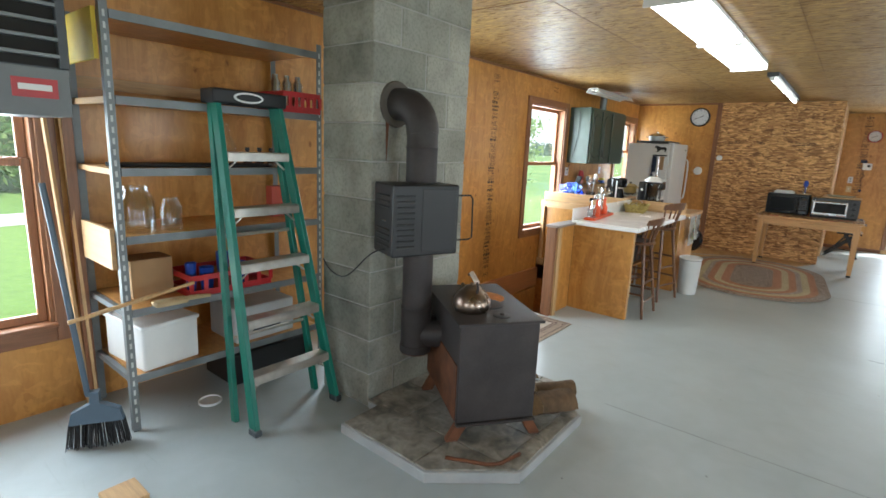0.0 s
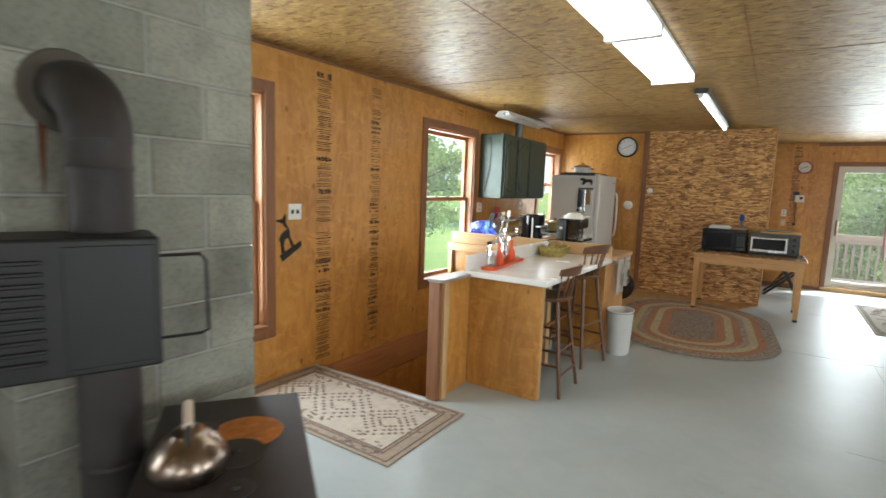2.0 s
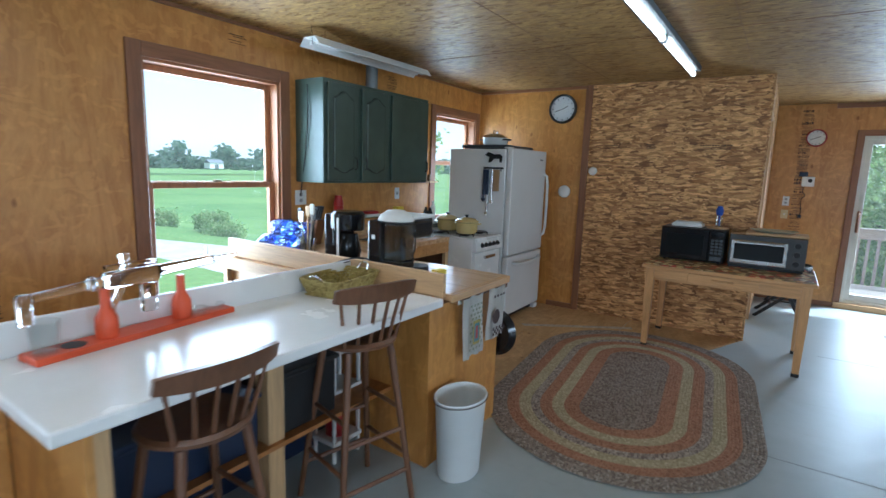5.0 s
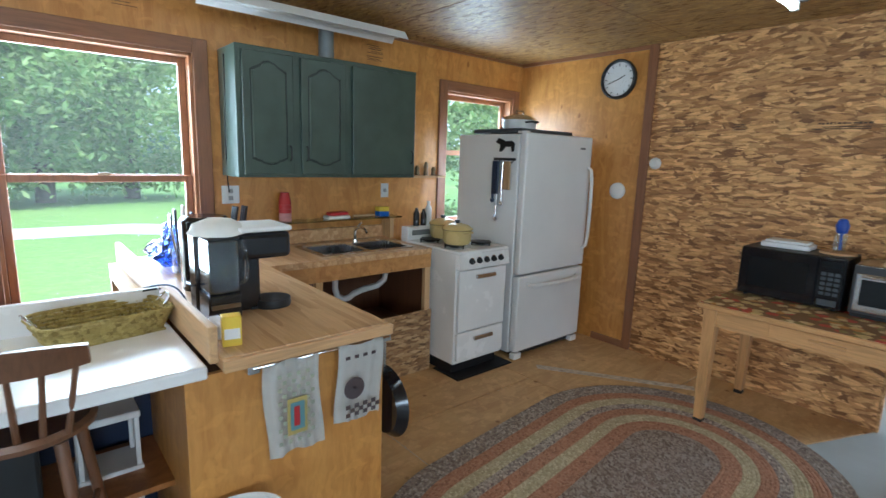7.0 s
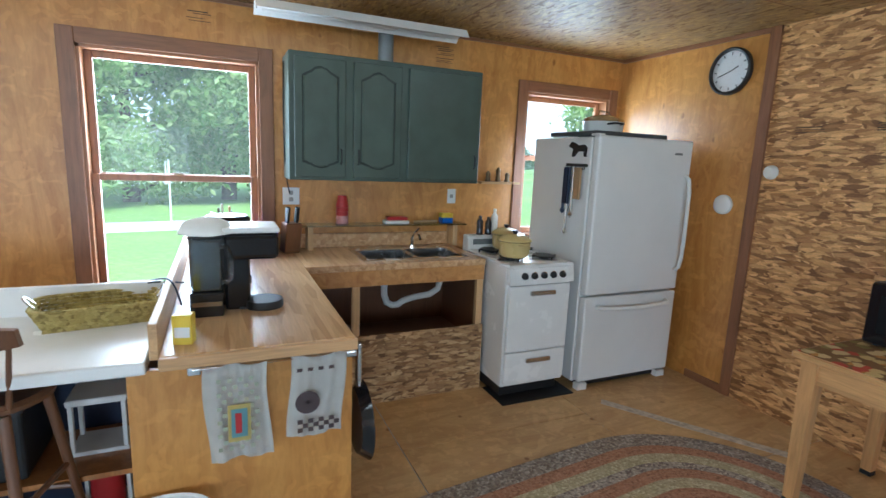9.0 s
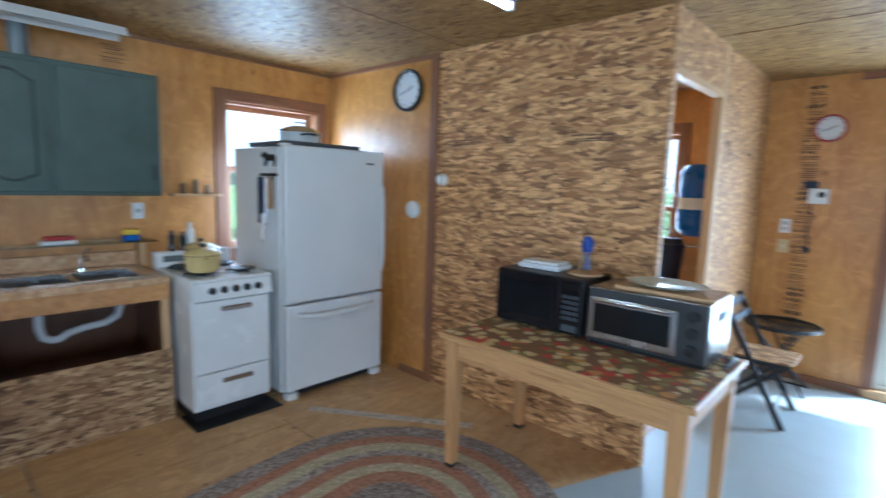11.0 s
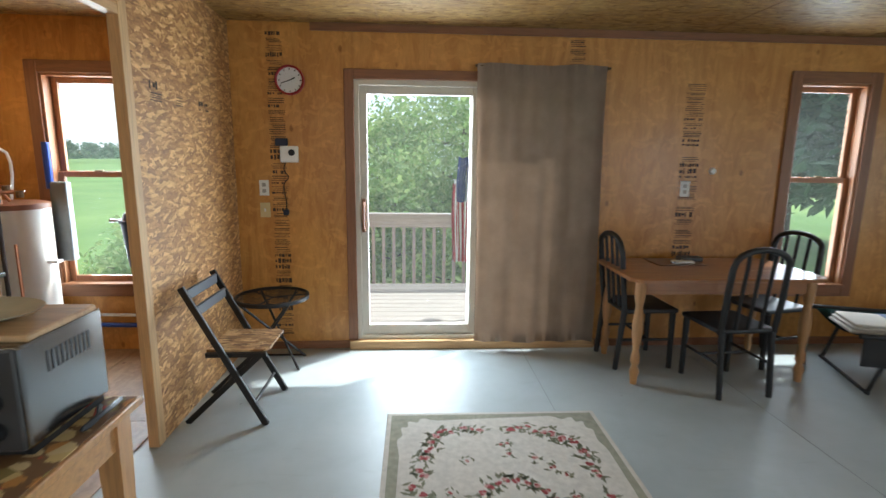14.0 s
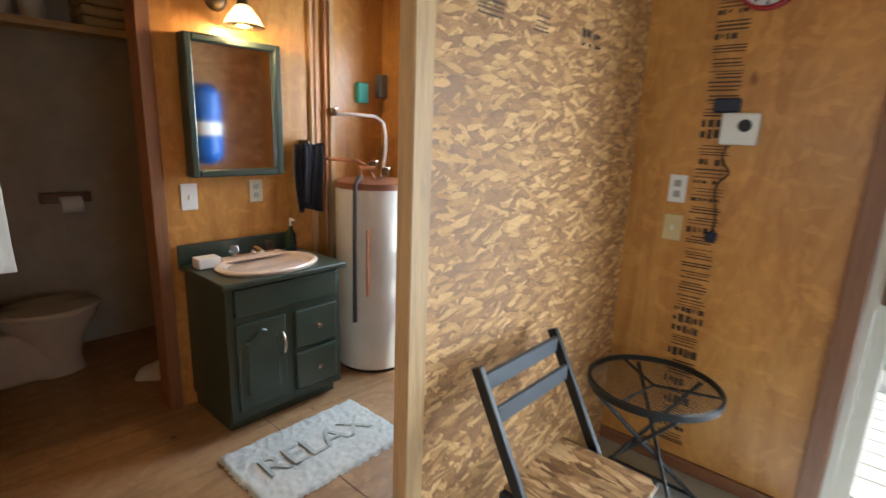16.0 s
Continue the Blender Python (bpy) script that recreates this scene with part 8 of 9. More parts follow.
for z in (0.565, 0.665, 0.755):
    x = 0.11 - 0.415 * z / 0.80
    if z != 0.565:
        part("back_slat", box(x - 0.009, x + 0.009, YL - 0.02, YR + 0.02, z - 0.03, z + 0.028, 0.003), plain("slate_slat", (0.07, 0.08, 0.095), 0.45), folding)
part("crossbar", rod((-0.20, YL, 0.13), (-0.20, YR, 0.13), 0.009), BLACK, folding)
part("crossbar", rod((0.045, YL - 0.03, 0.125), (0.045, YR + 0.03, 0.125), 0.009), BLACK, folding)
bm = prism([(-0.21, YL + 0.01), (0.10, YL + 0.01), (0.13, YL + 0.04), (0.13, YR - 0.04), (0.10, YR - 0.01), (-0.21, YR - 0.01)], 0.421, 0.434, 0.003)
part("seat", bm, osb("seat_strand_board", "z", [dim(t, 1.15) for t in TONES]), folding, "strand board seat")

bistro = thing("side_table", pose(-0.075, 11.63, 0), "round black metal folding table with a mesh top", "side table")
part("rim", lathe([(0.245, 0.495), (0.258, 0.49), (0.258, 0.515), (0.245, 0.518), (0.245, 0.495)], n=40), BLACK, bistro, smooth=40)
bm = bmesh.new()
for k in range(-15, 16):
    o = 0.0163 * k
    h = math.sqrt(max(0.0, 0.247 ** 2 - o * o))
    rod((o, -h, 0.508), (o, h, 0.508), 0.0012, n=4, bm=bm)
    rod((-h, o, 0.511), (h, o, 0.511), 0.0012, n=4, bm=bm)
part("mesh_top", bm, BLACK, bistro)
for a in (20, 140, 260):
    part("top_brace", rod((0, 0, 0.50), (0.24 * math.cos(radians(a)), 0.24 * math.sin(radians(a)), 0.50), 0.006, n=6), BLACK, bistro)
for s in (-1, 1):
    part("leg", tube([(s * 0.16, -0.20, 0.495), (-s * 0.19, 0.13, 0.0)], 0.009, 8), BLACK, bistro)
    part("leg", tube([(-s * 0.02 + s * 0.15, 0.18, 0.495), (-s * 0.20, -0.14, 0.0)], 0.009, 8), BLACK, bistro)
part("foot_bar", rod((-0.19, 0.13, 0.009), (0.19, 0.13, 0.009), 0.008, n=6), BLACK, bistro)
part("pivot", lathe([(0.016, -0.01), (0.016, 0.01)], (0, 0.0, 0.25), 10, "y"), STEEL, bistro)

phone = thing("wall_phone", pose(0.022, FY - 0.001, 1.515), "white wall box with a dark dial and a tangle of wire", "wall box")
part("box", box(-0.065, 0.065, -0.035, 0, -0.06, 0.06, 0.008, 2), PLASTIC_W, phone)
part("dial", lathe([(0.024, -0.035), (0.022, -0.042), (0, -0.042)], (0.02, 0, 0.012), 18, "y"), BLACK, phone)
part("wire", tube([(-0.03, -0.02, -0.06), (-0.05, -0.02, -0.12), (0.0, -0.02, -0.17), (-0.06, -0.02, -0.22), (-0.03, -0.02, -0.36), (-0.045, -0.02, -0.42)], 0.004, 6, None, 2), BLACK, phone)
part("plug", box(-0.06, -0.02, -0.035, 0, -0.45, -0.41, 0.006), NAVY, phone)
part("top_module", box(-0.10, -0.01, -0.03, 0, 0.06, 0.115, 0.006), NAVY, phone)
solid("wall_button", lathe([(0.0, -0.02), (0.02, -0.02), (0.028, 0.0)], (3.27, FY - 0.001, 1.425), 18, "y"), PLASTIC_W, "small round white button on the wall", "button")
solid("ceiling_alarm", box(0.98, 1.14, 10.10, 10.20, H - 0.022, H, 0.006), PLASTIC_W, "white plastic plate on the ceiling", "plate")
hook = solid("ceiling_hook", tube([(1.37, 9.92, H), (1.37, 9.92, H - 0.05), (1.40, 9.92, H - 0.09), (1.37, 9.92, H - 0.13), (1.34, 9.92, H - 0.09), (1.365, 9.92, H - 0.055)], 0.007, 8, None, 2), BLACK, "black loop hook on the ceiling", "hook", smooth=60)

# ------------------------------------------------------------------ bathroom
vanity = thing("vanity", I4, "dark green painted bathroom vanity with a door and two drawers", "vanity")
part("carcass", box(-2.06, -1.625, 10.615, 11.24, 0.08, 0.745, 0.003), OLIVE, vanity)
part("plinth", box(-2.06, -1.68, 10.63, 11.23, 0.007, 0.08), OLIVE, vanity)
part("top", box(-2.065, -1.585, 10.59, 11.26, 0.745, 0.772, 0.006), OLIVE, vanity)
part("backsplash", box(-2.068, -2.045, 10.59, 11.22, 0.772, 0.87, 0.004), OLIVE, vanity)
part("false_front", box(-1.625, -1.607, 10.65, 11.21, 0.60, 0.735, 0.008, 2), OLIVE, vanity)
d = part("door", box(-1.625, -1.607, 10.65, 10.905, 0.125, 0.565, 0.008, 2), OLIVE, vanity)
bm = arched_panel(0.17, 0.35, 0.010)
bm.transform(pose(-1.6075, 10.775, 0.34, 90, 0, 90))
part("panel", bm, OLIVE, d)
part("handle", tube([(-1.607, 10.88, 0.36), (-1.585, 10.88, 0.38), (-1.580, 10.883, 0.42), (-1.585, 10.88, 0.46), (-1.607, 10.88, 0.48)], 0.007, 8, None, 1), STEEL, d, "pewter pull")
for z0, z1 in ((0.355, 0.565), (0.125, 0.335)):
    d = part("drawer", box(-1.625, -1.607, 10.955, 11.21, z0, z1, 0.012, 2), OLIVE, vanity)
    part("knob", lathe([(0.006, 0.0), (0.006, 0.012), (0.014, 0.02), (0.0, 0.026)], (-1.607, 11.085, (z0 + z1) / 2), 14, "x"), STEEL, d, smooth=50)
basin = thing("wash_basin", pose(-1.79, 10.925, 0.772), "pinkish oval drop-in basin with clear knob taps", "basin")
part("bowl", lathe([(0.255, 0.0), (0.262, 0.012), (0.25, 0.022), (0.225, 0.018), (0.19, -0.02), (0.10, -0.028), (0.0, -0.026)], n=44, sx=0.72), PORCELAIN, basin, smooth=60)
part("deck", box(-0.20, -0.10, -0.17, 0.17, 0.016, 0.024, 0.004), PORCELAIN, basin)
part("faucet", tube([(-0.16, 0.0, 0.02), (-0.16, 0, 0.055), (-0.12, 0, 0.07), (-0.06, 0, 0.055)], 0.013, 10, None, 2), CHROME, basin, smooth=50)
part("faucet_base", box(-0.185, -0.135, -0.12, 0.12, 0.02, 0.04, 0.008, 2), CHROME, basin)
for y in (-0.10, 0.10):
    part("tap_knob", lathe([(0.012, 0.04), (0.026, 0.05), (0.029, 0.068), (0.022, 0.085), (0, 0.088)], (-0.16, y, 0), 10), CLEAR, basin, "clear faceted knob")
soap = thing("soap_bottle", pose(-1.98, 11.17, 0.773), "teal liquid soap bottle with a pump", "soap bottle")
part("body", lathe([(0.0, 0), (0.034, 0), (0.036, 0.02), (0.036, 0.10), (0.015, 0.13), (0.015, 0.145), (0, 0.145)], n=20, sy=0.75), glass("teal_soap", (0.10, 0.42, 0.42), 0.05), soap, smooth=50)
part("pump", tube([(0, 0, 0.145), (0, 0, 0.18), (0.0, 0.0, 0.185), (0.035, 0, 0.18)], 0.006, 8), PLASTIC_W, soap)
dish = solid("soap_dish", box(-1.98, -1.90, 10.625, 10.735, 0.773, 0.825, 0.006, 2), PLASTIC_W, "small white box on the vanity top", "box")
cabm = thing("mirror_cabinet", I4, "mirror in a dark green wooden frame above the vanity", "mirror")
for r in ((10.665, 10.70, 1.205, 1.865), (11.115, 11.15, 1.205, 1.865), (10.70, 11.115, 1.205, 1.24), (10.70, 11.115, 1.83, 1.865)):
    part("frame", box(-2.068, -1.985, *r, 0.006), OLIVE, cabm)
part("backing", box(-2.068, -2.02, 10.70, 11.115, 1.24, 1.83), OLIVE, cabm)
part("mirror", box(-2.0195, -2.012, 10.702, 11.113, 1.242, 1.828), MIRROR, cabm)
sconce = thing("wall_lamp", pose(-2.068, 10.88, 2.03), "bronze wall lamp with a glowing ribbed glass shade", "wall lamp")
part("back_plate", lathe([(0.0, 0.03), (0.03, 0.03), (0.05, 0.015), (0.055, 0.0)], (0, -0.02, 0.01), 24, "x"), BRASS, sconce, smooth=50)
part("arm", tube([(0.02, -0.02, 0.01), (0.08, -0.02, 0.05), (0.12, 0.03, 0.05), (0.13, 0.05, 0.0)], 0.007, 8, None, 2), BRASS, sconce, smooth=50)
part("shade", lathe([(0.028, -0.02), (0.04, -0.03), (0.075, -0.075), (0.09, -0.11), (0.086, -0.11), (0.07, -0.074), (0.036, -0.03), (0.026, -0.022)], (0.13, 0.05, 0.0), 28), LAMPSHADE, sconce, "glowing amber glass", smooth=50)
part("shade_rim", lathe([(0.088, -0.108), (0.097, -0.114), (0.088, -0.118)], (0.13, 0.05, 0), 28), BRASS, sconce, smooth=50)
part("socket", lathe([(0.0, 0.02), (0.022, 0.015), (0.028, -0.02), (0.03, -0.028)], (0.13, 0.05, 0), 20), BRASS, sconce, smooth=50)
bulb = bpy.data.lights.new("bulb", "POINT")
bulb.energy, bulb.color, bulb.shadow_soft_size = 9, (1.0, 0.62, 0.28), 0.03
bo = new("bulb", bulb)
bo.location = (-1.94, 10.93, 1.90)
tow = thing("hand_towel", pose(-2.03, 11.30, 1.37, 0, 0, 90), "dark slate hand towel bunched on a hook", "towel")
for k, (w, h, y) in enumerate(((0.16, 0.38, -0.03), (0.13, 0.34, -0.06))):
    part("cloth", drape(w, h, 1.4, 0.018, 12, 24, 11 + k, 0.5), TOWEL_D, tow, smooth=70).location = (0.015 * k, y, 0)
part("hook", box(-0.012, 0.012, -0.06, 0.035, -0.01, 0.02, 0.004), BRASS, tow)

heaterw = thing("water_heater", pose(-1.83, 11.66, 0.007), "tall off-white water heater tank with a rusty brown top band", "water heater")
part("tank", lathe([(0.0, 0.02), (0.22, 0.02), (0.235, 0.03), (0.235, 1.13)], n=44), TANK, heaterw, smooth=30)
part("top", lathe([(0.238, 1.12), (0.238, 1.155), (0.20, 1.165), (0.0, 1.17)], n=44), plain("brown_band", (0.22, 0.085, 0.04), 0.5), heaterw, "brown top band", smooth=30)
part("base_ring", lathe([(0.0, 0.0), (0.215, 0.0), (0.215, 0.02), (0, 0.02)], n=36), BLACK, heaterw)
part("overflow_pipe", tube([(0.10, -0.19, 1.20), (0.12, -0.245, 1.15), (0.12, -0.25, 0.35)], 0.013, 10), IRON, heaterw, "dark overflow pipe")
part("valve_body", tube([(0.10, -0.19, 1.165), (0.10, -0.19, 1.24), (0.14, -0.12, 1.24)], 0.016, 10), COPPER, heaterw)
part("side_bracket", box(0.19, 0.30, -0.03, 0.03, 0.74, 0.76), PLASTIC_W, heaterw)
part("notice", box(0.15, 0.16, -0.19, -0.17, 0.5, 0.9), plain("orange_notice", (0.55, 0.25, 0.12), 0.6), heaterw)
pipes = thing("water_pipes", I4, "copper and white water pipes with brass valves", "pipes")
part("hot_pipe", tube([(-2.04, 11.42, 1.29), (-1.95, 11.45, 1.285), (-1.80, 11.55, 1.28), (-1.78, 11.62, 1.18)], 0.011, 8, None, 1), COPPER, pipes)
part("cold_pipe", tube([(-2.04, 11.52, 1.545), (-1.95, 11.60, 1.545), (-1.86, 11.74, 1.535), (-1.84, 11.76, 1.40), (-1.86, 11.74, 1.18)], 0.010, 8, None, 1), PLASTIC_W, pipes)
for p in ((-2.02, 11.50, 1.55), (-1.78, 11.60, 1.26), (-1.74, 11.66, 1.22)):
    part("valve", lathe([(0.0, -0.02), (0.02, -0.02), (0.024, 0.0), (0.02, 0.02), (0, 0.02)], p, 10), BRASS, pipes)
    part("valve_lever", box(p[0] - 0.035, p[0] + 0.035, p[1] - 0.006, p[1] + 0.006, p[2] + 0.02, p[2] + 0.028), STEEL, pipes)
for y in (11.405, 11.47):
    part("riser", rod((-2.055, y, 0.01), (-2.055, y, H - 0.002), 0.011, n=10), COPPER, pipes)
part("blue_pipe", rod((-1.68, FY - 0.05, 1.25), (-1.68, FY - 0.05, 1.58), 0.024), BLUE, pipes, "blue pipe insulation")
part("blue_pipe", rod((-1.60, FY - 0.04, 0.22), (-0.5, FY - 0.04, 0.20), 0.018), BLUE, pipes, "blue floor pipe")
part("white_pipe", rod((-1.60, FY - 0.04, 0.30), (-0.5, FY - 0.04, 0.28), 0.012), PLASTIC_W, pipes)
solid("timer_box", box(-2.068, -2.03, 11.70, 11.78, 1.62, 1.74, 0.005), TEAL, "teal plastic control box on the wall", "control box")
solid("junction_box", box(-2.068, -2.01, 11.86, 11.915, 1.66, 1.80, 0.006), GALV, "grey electrical box on the wall", "electrical box")
meter = solid("meter_box", box(-1.68, -1.56, FY - 0.07, FY - 0.006, 0.72, 1.30, 0.01, 2), GALV, "tall grey water filter box beside the window", "filter box")
tank = thing("pressure_tank", pose(-0.70, 11.30, 0), "blue pressure tank with a white label hung on the wall", "pressure tank")
part("tank", lathe([(0.0, 1.16), (0.08, 1.17), (0.12, 1.22), (0.125, 1.26), (0.125, 1.64), (0.12, 1.68), (0.08, 1.73), (0.0, 1.74)], n=32), BLUE_TANK, tank, smooth=50)
part("label", lathe([(0.1262, 1.38), (0.1262, 1.47)], n=32), PLASTIC_W, tank, "white label band")
part("strap", box(0.0, 0.212, -0.02, 0.02, 1.50, 1.53), GALV, tank)
part("strap", box(0.0, 0.212, -0.02, 0.02, 1.27, 1.30), GALV, tank)
pail = thing("bucket", pose(-0.99, 11.70, 0), "dark blue plastic bucket hung on a wall bar", "bucket")
part("pail", lathe([(0.0, 0.72), (0.085, 0.72), (0.115, 1.02), (0.125, 1.03), (0.125, 1.05), (0.11, 1.05), (0.08, 0.735), (0, 0.735)], n=28), NAVY, pail, smooth=50)
part("bar", rod((-0.20, 0.0, 1.04), (0.505, 0.0, 1.04), 0.012), STEEL, pail)
part("lining", lathe([(0.11, 1.04), (0.09, 1.10), (0.04, 1.085), (0, 1.10)], n=14), BLACK, pail, "black liner")

mat = thing("bath_mat", pose(-1.275, 10.85, 0.007, 0, 0, 90), "pale shaggy bath mat reading RELAX", "bath mat")
bm = bmesh.new()
rnd = random.Random(9)
nx, ny = 64, 40
grid = [[bm.verts.new((-0.37 + 0.74 * i / nx + (rnd.uniform(-0.008, 0.008) if i in (0, nx) else 0), -0.235 + 0.47 * j / ny + (rnd.uniform(-0.008, 0.008) if j in (0, ny) else 0), 0.016 + rnd.uniform(-0.005, 0.006) - (0.014 if i in (0, nx) or j in (0, ny) else 0))) for j in range(ny + 1)] for i in range(nx + 1)]
for i in range(nx):
    for j in range(ny):
        bm.faces.new((grid[i][j], grid[i + 1][j], grid[i + 1][j + 1], grid[i][j + 1]))
part("mat_surface", bm, SHAG, mat, smooth=180)
lt = text_mesh("RELAX", 0.135, 0.004)
lt.transform(pose(0, 0, 0.021, -90, 0, 0))
part("lettering", lt, plain("grey_green_pile", (0.47, 0.52, 0.52), 1.0, vary=0.2, size=60, bump=1.0), mat, "grey-green lettering")
toilet = thing("toilet", pose(-2.98, 9.78, 0.007), "cream porcelain toilet with a closed lid", "toilet")
part("tank", box(-0.20, 0.20, 0.0, 0.18, 0.36, 0.72, 0.02, 3), TOILET, toilet)
part("tank_lid", box(-0.21, 0.21, -0.005, 0.19, 0.72, 0.75, 0.01, 2), TOILET, toilet)
part("bowl", lathe([(0.0, 0.0), (0.11, 0.0), (0.10, 0.08), (0.12, 0.20), (0.18, 0.33), (0.19, 0.37), (0, 0.37)], (0, 0.42, 0), 32, sy=1.3), TOILET, toilet, smooth=50)
part("pedestal", box(-0.10, 0.10, 0.14, 0.45, 0.0, 0.30, 0.03, 3), TOILET, toilet)
part("lid", lathe([(0.0, 0.372), (0.195, 0.372), (0.20, 0.39), (0.19, 0.405), (0, 0.41)], (0, 0.43, 0), 32, sy=1.25), TOILET, toilet, smooth=50)
tp = thing("paper_holder", pose(WX + 0.02, 10.42, 0.97, 0, 0, 90), "dark wooden paper holder with a white roll", "paper holder")
part("bar", box(-0.13, 0.13, -0.05, 0.0, -0.02, 0.045, 0.004), WALNUT_AND_SHADE, tp)
part("roll", rod((-0.04, -0.06, -0.03), (0.07, -0.06, -0.03), 0.05, n=24), TOWEL_W, tp, smooth=40)
shelf = thing("bath_shelf", I4, "wooden shelf with folded towels above the toilet", "shelf")
part("board", box(WX + 0.02, -3.0, 9.77, 10.95, 1.949, 1.969), PINE_Y, shelf)
part("lip", box(-3.012, -2.998, 9.77, 10.95, 1.929, 1.969), PINE_Y, shelf)
for k in range(4):
    t = thing("folded_towel", pose(-3.16, 10.72, 1.970 + 0.06 * k), "folded tan towel on the bathroom shelf", "towel", "towels on the shelf")
    part("fold", box(-0.14, 0.14, -0.17, 0.17, 0.001, 0.058, 0.02, 3), TAN, t, smooth=50)
for y in (10.05, 10.20, 10.35):
    t = thing("paper_roll", pose(-3.14, y, 1.970), "white toilet roll on the bathroom shelf", "paper roll", "rolls on the shelf")
    part("roll", lathe([(0.02, 0.0), (0.06, 0.0), (0.06, 0.11), (0.02, 0.11), (0.02, 0.0)], n=24), LINEN, t, smooth=40)
rag = bmesh.new()
bmesh.ops.create_icosphere(rag, subdivisions=3, radius=0.14)
rnd = random.Random(77)
for v in rag.verts:
    v.co = Vector((v.co.x * 0.8, v.co.y * 1.3, max(0.0, v.co.z) * 0.5)) * (1 + rnd.uniform(-0.12, 0.12))
rag.transform(Matrix.Translation((-2.55, 10.68, 0.008)))
solid("floor_cloth", rag, LINEN, "crumpled pale cloth on the bathroom floor", "cloth", smooth=70)
hang = solid("striped_towel", drape(0.16, 0.45, 1.6, 0.014, 10, 24, 31), TOWEL_W, "pale striped towel hanging beside the doorway", "towel", smooth=70)
hang.matrix_world = pose(-1.05, 9.83, 1.55, 0, 0, 180)

# ------------------------------------------------------------------ deck, flag, trees, road
deck = thing("deck", pose(0, 0, 0), "weathered grey wooden deck outside the sliding door", "deck", kind="structure")
for k in range(14):
    y = FY + 0.145 + 0.145 * k
    part("plank", box(-1.6, 5.4, y, y + 0.138, -0.06, -0.02, 0.004), GREYWOOD, deck)
part("joist", box(-1.6, 5.4, FY + 0.3, FY + 0.36, -0.3, -0.061), GREYWOOD, deck)
part("joist", box(-1.6, 5.4, FY + 1.9, FY + 1.96, -0.3, -0.061), GREYWOOD, deck)
for x in (-1.5, 1.9, 5.2):
    part("support_post", box(x, x + 0.09, FY + 1.9, FY + 1.99, -2.6, -0.301), GREYWOOD_Z, deck)
RY = FY + 2.13
rail = thing("deck_railing", I4, "weathered grey wooden deck railing with square balusters", "railing")
part("top_rail", box(-1.6, 5.4, RY - 0.02, RY + 0.02, 0.68, 0.82, 0.004), GREYWOOD, rail)
part("cap_rail", box(-1.6, 5.4, RY - 0.06, RY + 0.06, 0.821, 0.85, 0.004), GREYWOOD, rail)
bm0 = box(-0.019, 0.019, -0.019, 0.019, 0.0, 0.91, 0.002)
b0 = part("baluster", bm0, GREYWOOD_Z, rail)
b0.location = (-1.5, RY + 0.042, -0.10)
for k in range(1, 56):
    ob = new("baluster", b0.data)
    ob.parent = rail
    ob.location = (-1.5 + 0.122 * k, RY + 0.042, -0.10)
flag = thing("flag", pose(1.52, FY + 0.92, 1.15), "red, white and blue striped flag hanging from a pole", "flag")
part("pole", rod((0.12, 0.0, -1.16), (0.02, 0.10, 1.0), 0.013), PLASTIC_W, flag)
for k in range(7):
    bm = drape(0.028, 1.0 - 0.04 * k, 0.6, 0.02, 10, 8, 50 + k, 0.4)
    part("stripe", bm, RED if k % 2 == 0 else TOWEL_W, flag).location = (-0.06 - 0.022 * k, 0.05 + 0.004 * k, 0.35 - 0.04 * k)
bm = drape(0.14, 0.42, 1.0, 0.02, 8, 16, 61, 0.4)
part("canton", bm, plain("flag_blue", (0.02, 0.035, 0.16), 0.8), flag, "dark blue field").location = (-0.10, 0.02, 0.36)


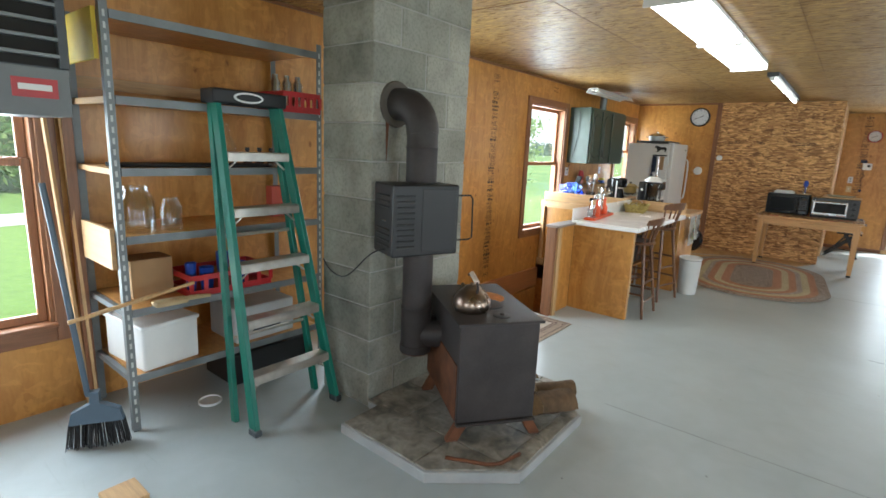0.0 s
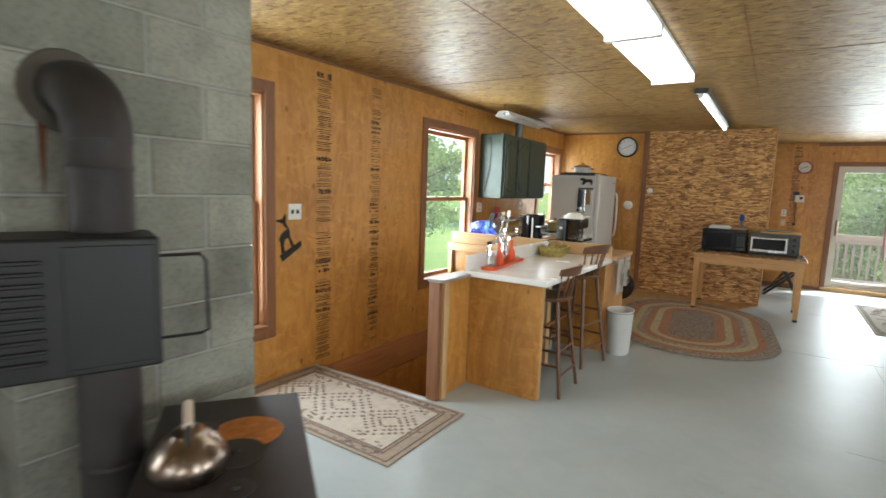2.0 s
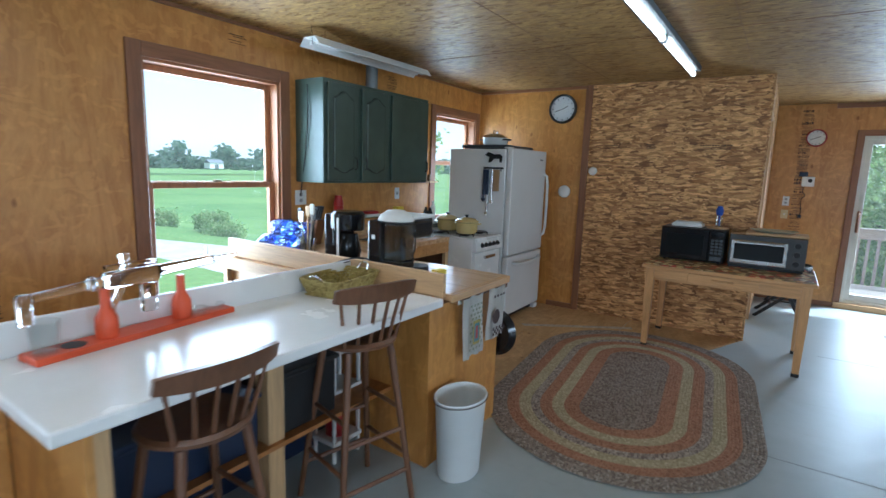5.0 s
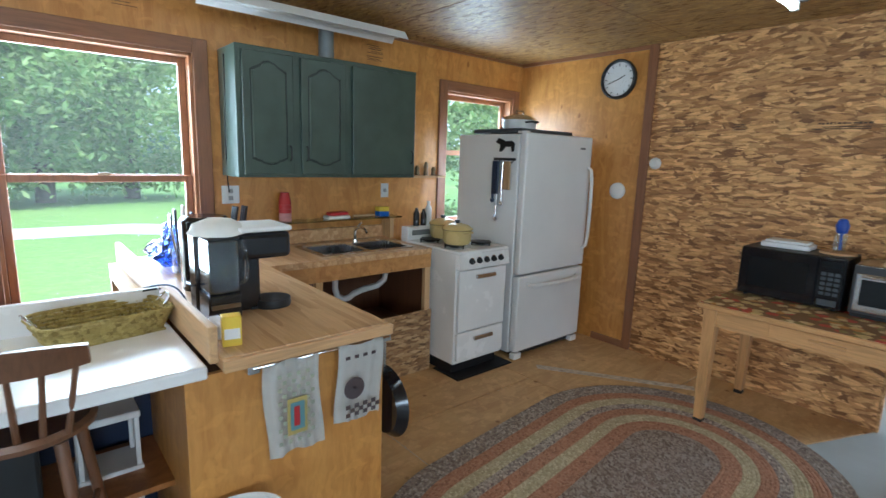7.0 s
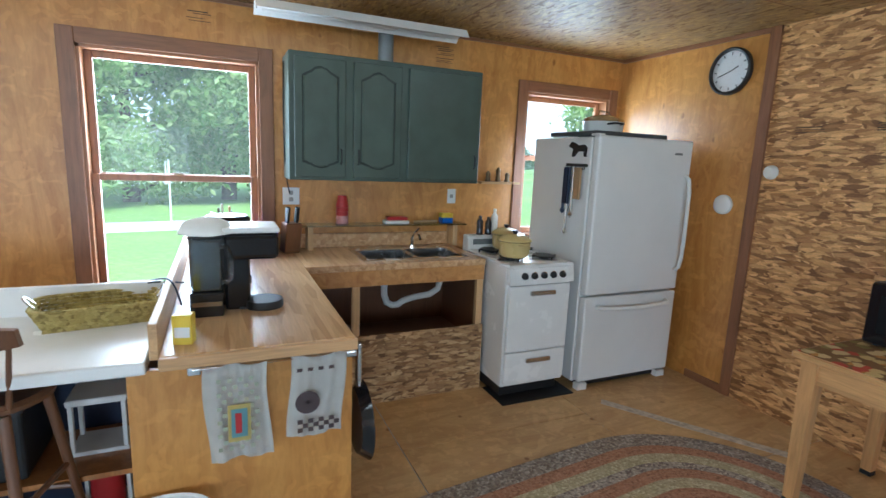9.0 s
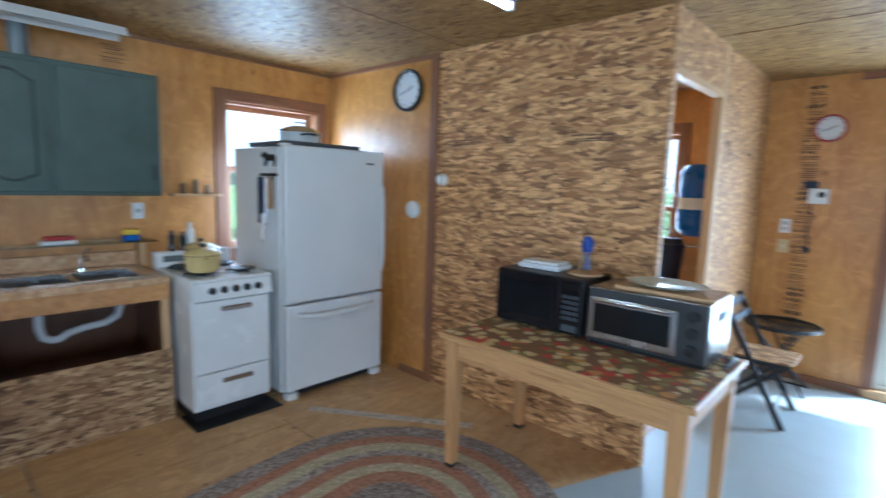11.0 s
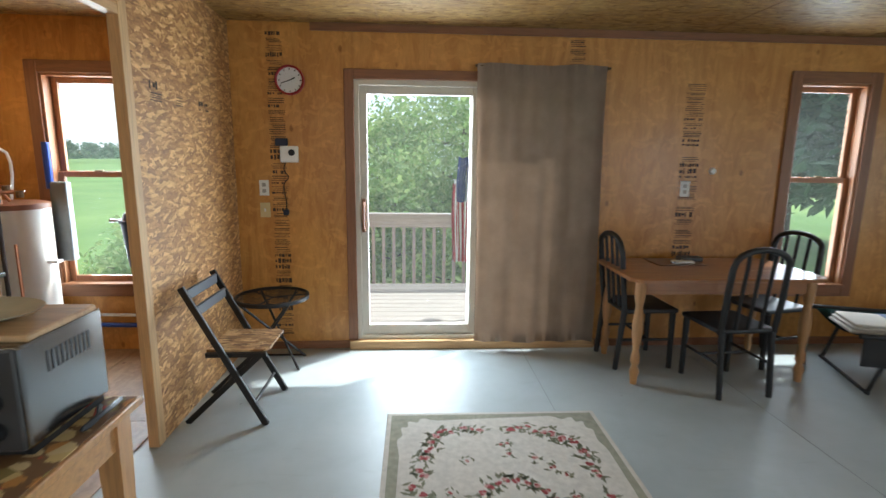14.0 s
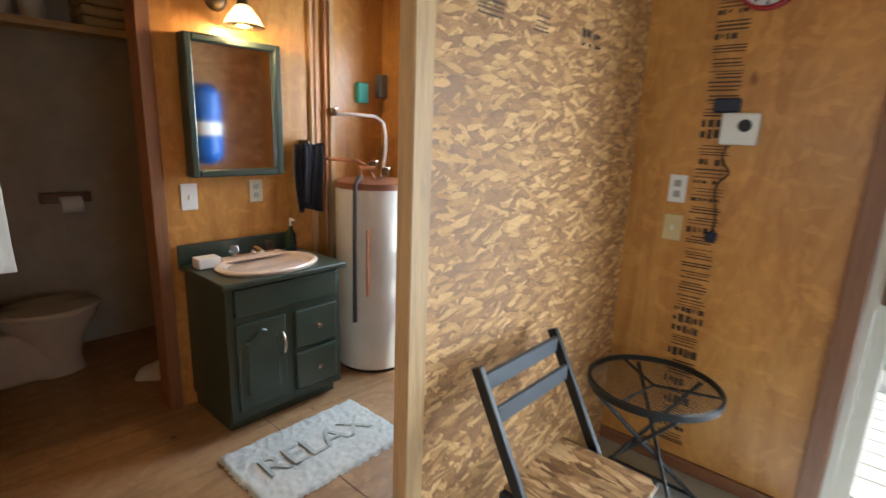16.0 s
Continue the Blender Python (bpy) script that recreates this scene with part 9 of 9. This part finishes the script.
def tree(loc, height, spread, seed, leaf, leaves, size, label="leafy green tree", low=0.28):
    """Tapered trunk, forked limbs and a crown of many small leaves."""
    rnd = random.Random(seed)
    t = thing("tree", pose(*loc), label, "tree", "trees round the house")
    wood = bmesh.new()
    bend = [(0, 0, 0)]
    for k in range(1, 6):
        bend.append((bend[-1][0] + rnd.uniform(-0.12, 0.12) * height * 0.1, bend[-1][1] + rnd.uniform(-0.12, 0.12) * height * 0.1, height * 0.78 * k / 5))
    for k in range(5):
        rod(bend[k], bend[k + 1], height * 0.028 * (1 - k * 0.17), height * 0.028 * (1 - (k + 1) * 0.17), 8, wood)
    tips = []
    for k in range(20):
        f = rnd.uniform(low, 1.0)
        base = Vector(bend[min(4, int(f * 5))]).lerp(Vector(bend[min(5, int(f * 5) + 1)]), f * 5 % 1)
        a = rnd.uniform(0, 6.28)
        reach = spread * (0.55 + 0.45 * math.sin(math.pi * min(1, f * 0.9))) * rnd.uniform(0.6, 1.05)
        tip = base + Vector((reach * math.cos(a), reach * math.sin(a), height * rnd.uniform(0.03, 0.2)))
        rod(base, tip, height * 0.008, height * 0.003, 5, wood)
        tips += [tip, base.lerp(tip, 0.65), base.lerp(tip, 0.85)]
    tips += [Vector(bend[5]) + Vector((rnd.uniform(-1, 1) * spread * 0.3, rnd.uniform(-1, 1) * spread * 0.3, height * rnd.uniform(-0.02, 0.2))) for _ in range(8)]
    part("trunk", wood, TRUNK, t, smooth=50)
    verts, faces = [], []
    for k in range(leaves):
        c = rnd.choice(tips) + Vector((rnd.gauss(0, 1), rnd.gauss(0, 1), rnd.gauss(0, 0.75))) * spread * 0.17
        n = Vector((rnd.gauss(0, 1), rnd.gauss(0, 1), rnd.gauss(0.6, 1))).normalized()
        u = n.orthogonal().normalized()
        u.rotate(Matrix.Rotation(rnd.uniform(0, 6.28), 3, n))
        w = n.cross(u)
        s = size * rnd.uniform(0.6, 1.3)
        i = len(verts)
        verts += [c - u * s, c + w * s * 0.45 + n * s * 0.12, c + u * s, c - w * s * 0.45 + n * s * 0.12]
        faces.append((i, i + 1, i + 2, i + 3))
    me = bpy.data.meshes.new("crown")
    me.from_pydata([tuple(v) for v in verts], [], faces)
    me.materials.append(leaf)
    ob = new("crown", me)
    ob.parent = t
    return t


back = ((0.5, 18.2, 4.6, 1.9), (2.0, 19.2, 5.2, 2.2), (-1.0, 19.4, 4.6, 2.1), (1.2, 21.0, 5.0, 2.2), (3.4, 20.5, 4.2, 2.1), (-2.8, 21.5, 4.4, 2.2))
for k, (x, y, h, s) in enumerate(back):
    tree((x, y, -1.9), h, s, 100 + k, LEAF, 20000 if k < 3 else 12000, 0.062, "dense leafy green tree behind the deck", 0.08)
for k in range(7):
    tree((-3.5 + 1.35 * k, 16.6 + 0.5 * (k % 2), -1.6), 1.9, 1.1, 140 + k, LEAF, 3200, 0.07, "low leafy bush below the deck", 0.05)
west = ((-25, -2.0, 12, 4.6), (-24.5, 3.0, 12, 4.4), (-26, 6.8, 13, 4.4), (-27, 10.0, 12, 4.0))
for k, (x, y, h, s) in enumerate(west):
    tree((x, y, -0.75), h, s, 200 + k, LEAF, 26000, 0.17, "tall leafy tree across the field", 0.02)
for k, (x, y, h) in enumerate(((-12, 17.5, 4.5),)):
    tree((x, y, -0.75), h, h * 0.4, 230 + k, LEAF, 5000, 0.13, "young leafy tree in the field", 0.08)
for k, (x, y, h) in enumerate(((11, 34, 11), (15, 37, 12), (19, 33, 10), (24, 38, 12))):
    tree((x, y, -3.2), h, h * 0.42, 260 + k, LEAF_HAZE, 8000, 0.45, "tall distant tree beyond the field", 0.08)
rnd = random.Random(4)
wv, wf = [], []
for k in range(22000):
    x = -155 + rnd.gauss(0, 2)
    y = rnd.uniform(-20, 330)
    z = rnd.uniform(0, 1) ** 1.3 * (2.6 + 4.6 * max(0, math.sin(y * 0.39 - 1.14)) ** 0.6 + 0.8 * math.sin(y * 1.3)) - 0.3
    s = rnd.uniform(0.7, 1.3)
    i = len(wv)
    a, b = rnd.uniform(0, 6.28), rnd.uniform(-0.8, 0.8)
    u = Vector((math.cos(a), math.sin(a), b)).normalized()
    w = u.orthogonal().normalized()
    c = Vector((x, y, z))
    wv += [tuple(c - u * s), tuple(c + w * s * 0.6), tuple(c + u * s), tuple(c - w * s * 0.6)]
    wf.append((i, i + 1, i + 2, i + 3))
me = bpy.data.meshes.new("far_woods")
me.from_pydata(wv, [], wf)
me.materials.append(LEAF_HAZE)
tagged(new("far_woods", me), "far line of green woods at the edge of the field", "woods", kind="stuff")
road = bmesh.new()
LINE = [(-16.4, -30), (-16.2, -10), (-16.1, 0), (-16.4, 3), (-16.9, 5.5), (-16.8, 8.2), (-15.2, 10.5), (-12.5, 11.2), (-9, 11.2), (-4.5, 11.0)]
prev = None
for k, (x, y) in enumerate(LINE):
    (xa, ya), (xb, yb) = LINE[max(0, k - 1)], LINE[min(len(LINE) - 1, k + 1)]
    d = Vector((xb - xa, yb - ya)).normalized() * 1.05
    cur = (road.verts.new((x - d.y, y + d.x, -0.742)), road.verts.new((x + d.y, y - d.x, -0.742)))
    if prev:
        road.faces.new((prev[0], prev[1], cur[1], cur[0]))
    prev = cur
solid("road", road, GRAVEL, "pale gravel drive curving through the grass", "drive", "structure")
barn = thing("barn", pose(-148, 95.5, -0.4), "distant white barn at the edge of the field", "barn")
part("wall", box(-1.5, 1.5, -2.3, 2.3, 0, 1.7), PLASTIC_W, barn)
bm = bmesh.new()
prism([(-1.7, 1.7), (1.7, 1.7), (0, 2.8)], -2.5, 2.5, bm=bm)
bm.transform(pose(0, 0, 0, 90, 0, 0))
part("roof", bm, GALV, barn)
part("door", box(1.5, 1.56, -0.6, 0.6, 0, 1.3), GALV, barn)
for k, (x, y, h) in enumerate(((-20, 16.3, 0.8), (-18.2, 15.6, 0.5), (-23, 15.6, 0.7))):
    tree((x, y, -1.45), h, 0.8, 300 + k, LEAF, 2500, 0.08, "low scrubby bush at the field edge", 0.05)
mast = thing("flagpole", pose(-17.5, 5.0, -0.75), "short white pole with a furled white flag", "flagpole")
part("pole", rod((0, 0, 0), (0, 0, 1.95), 0.025, n=10), PLASTIC_W, mast)
part("flag", drape(0.22, 0.7, 1.2, 0.03, 10, 16, 71), TOWEL_W, mast).location = (0, -0.08, 1.9)
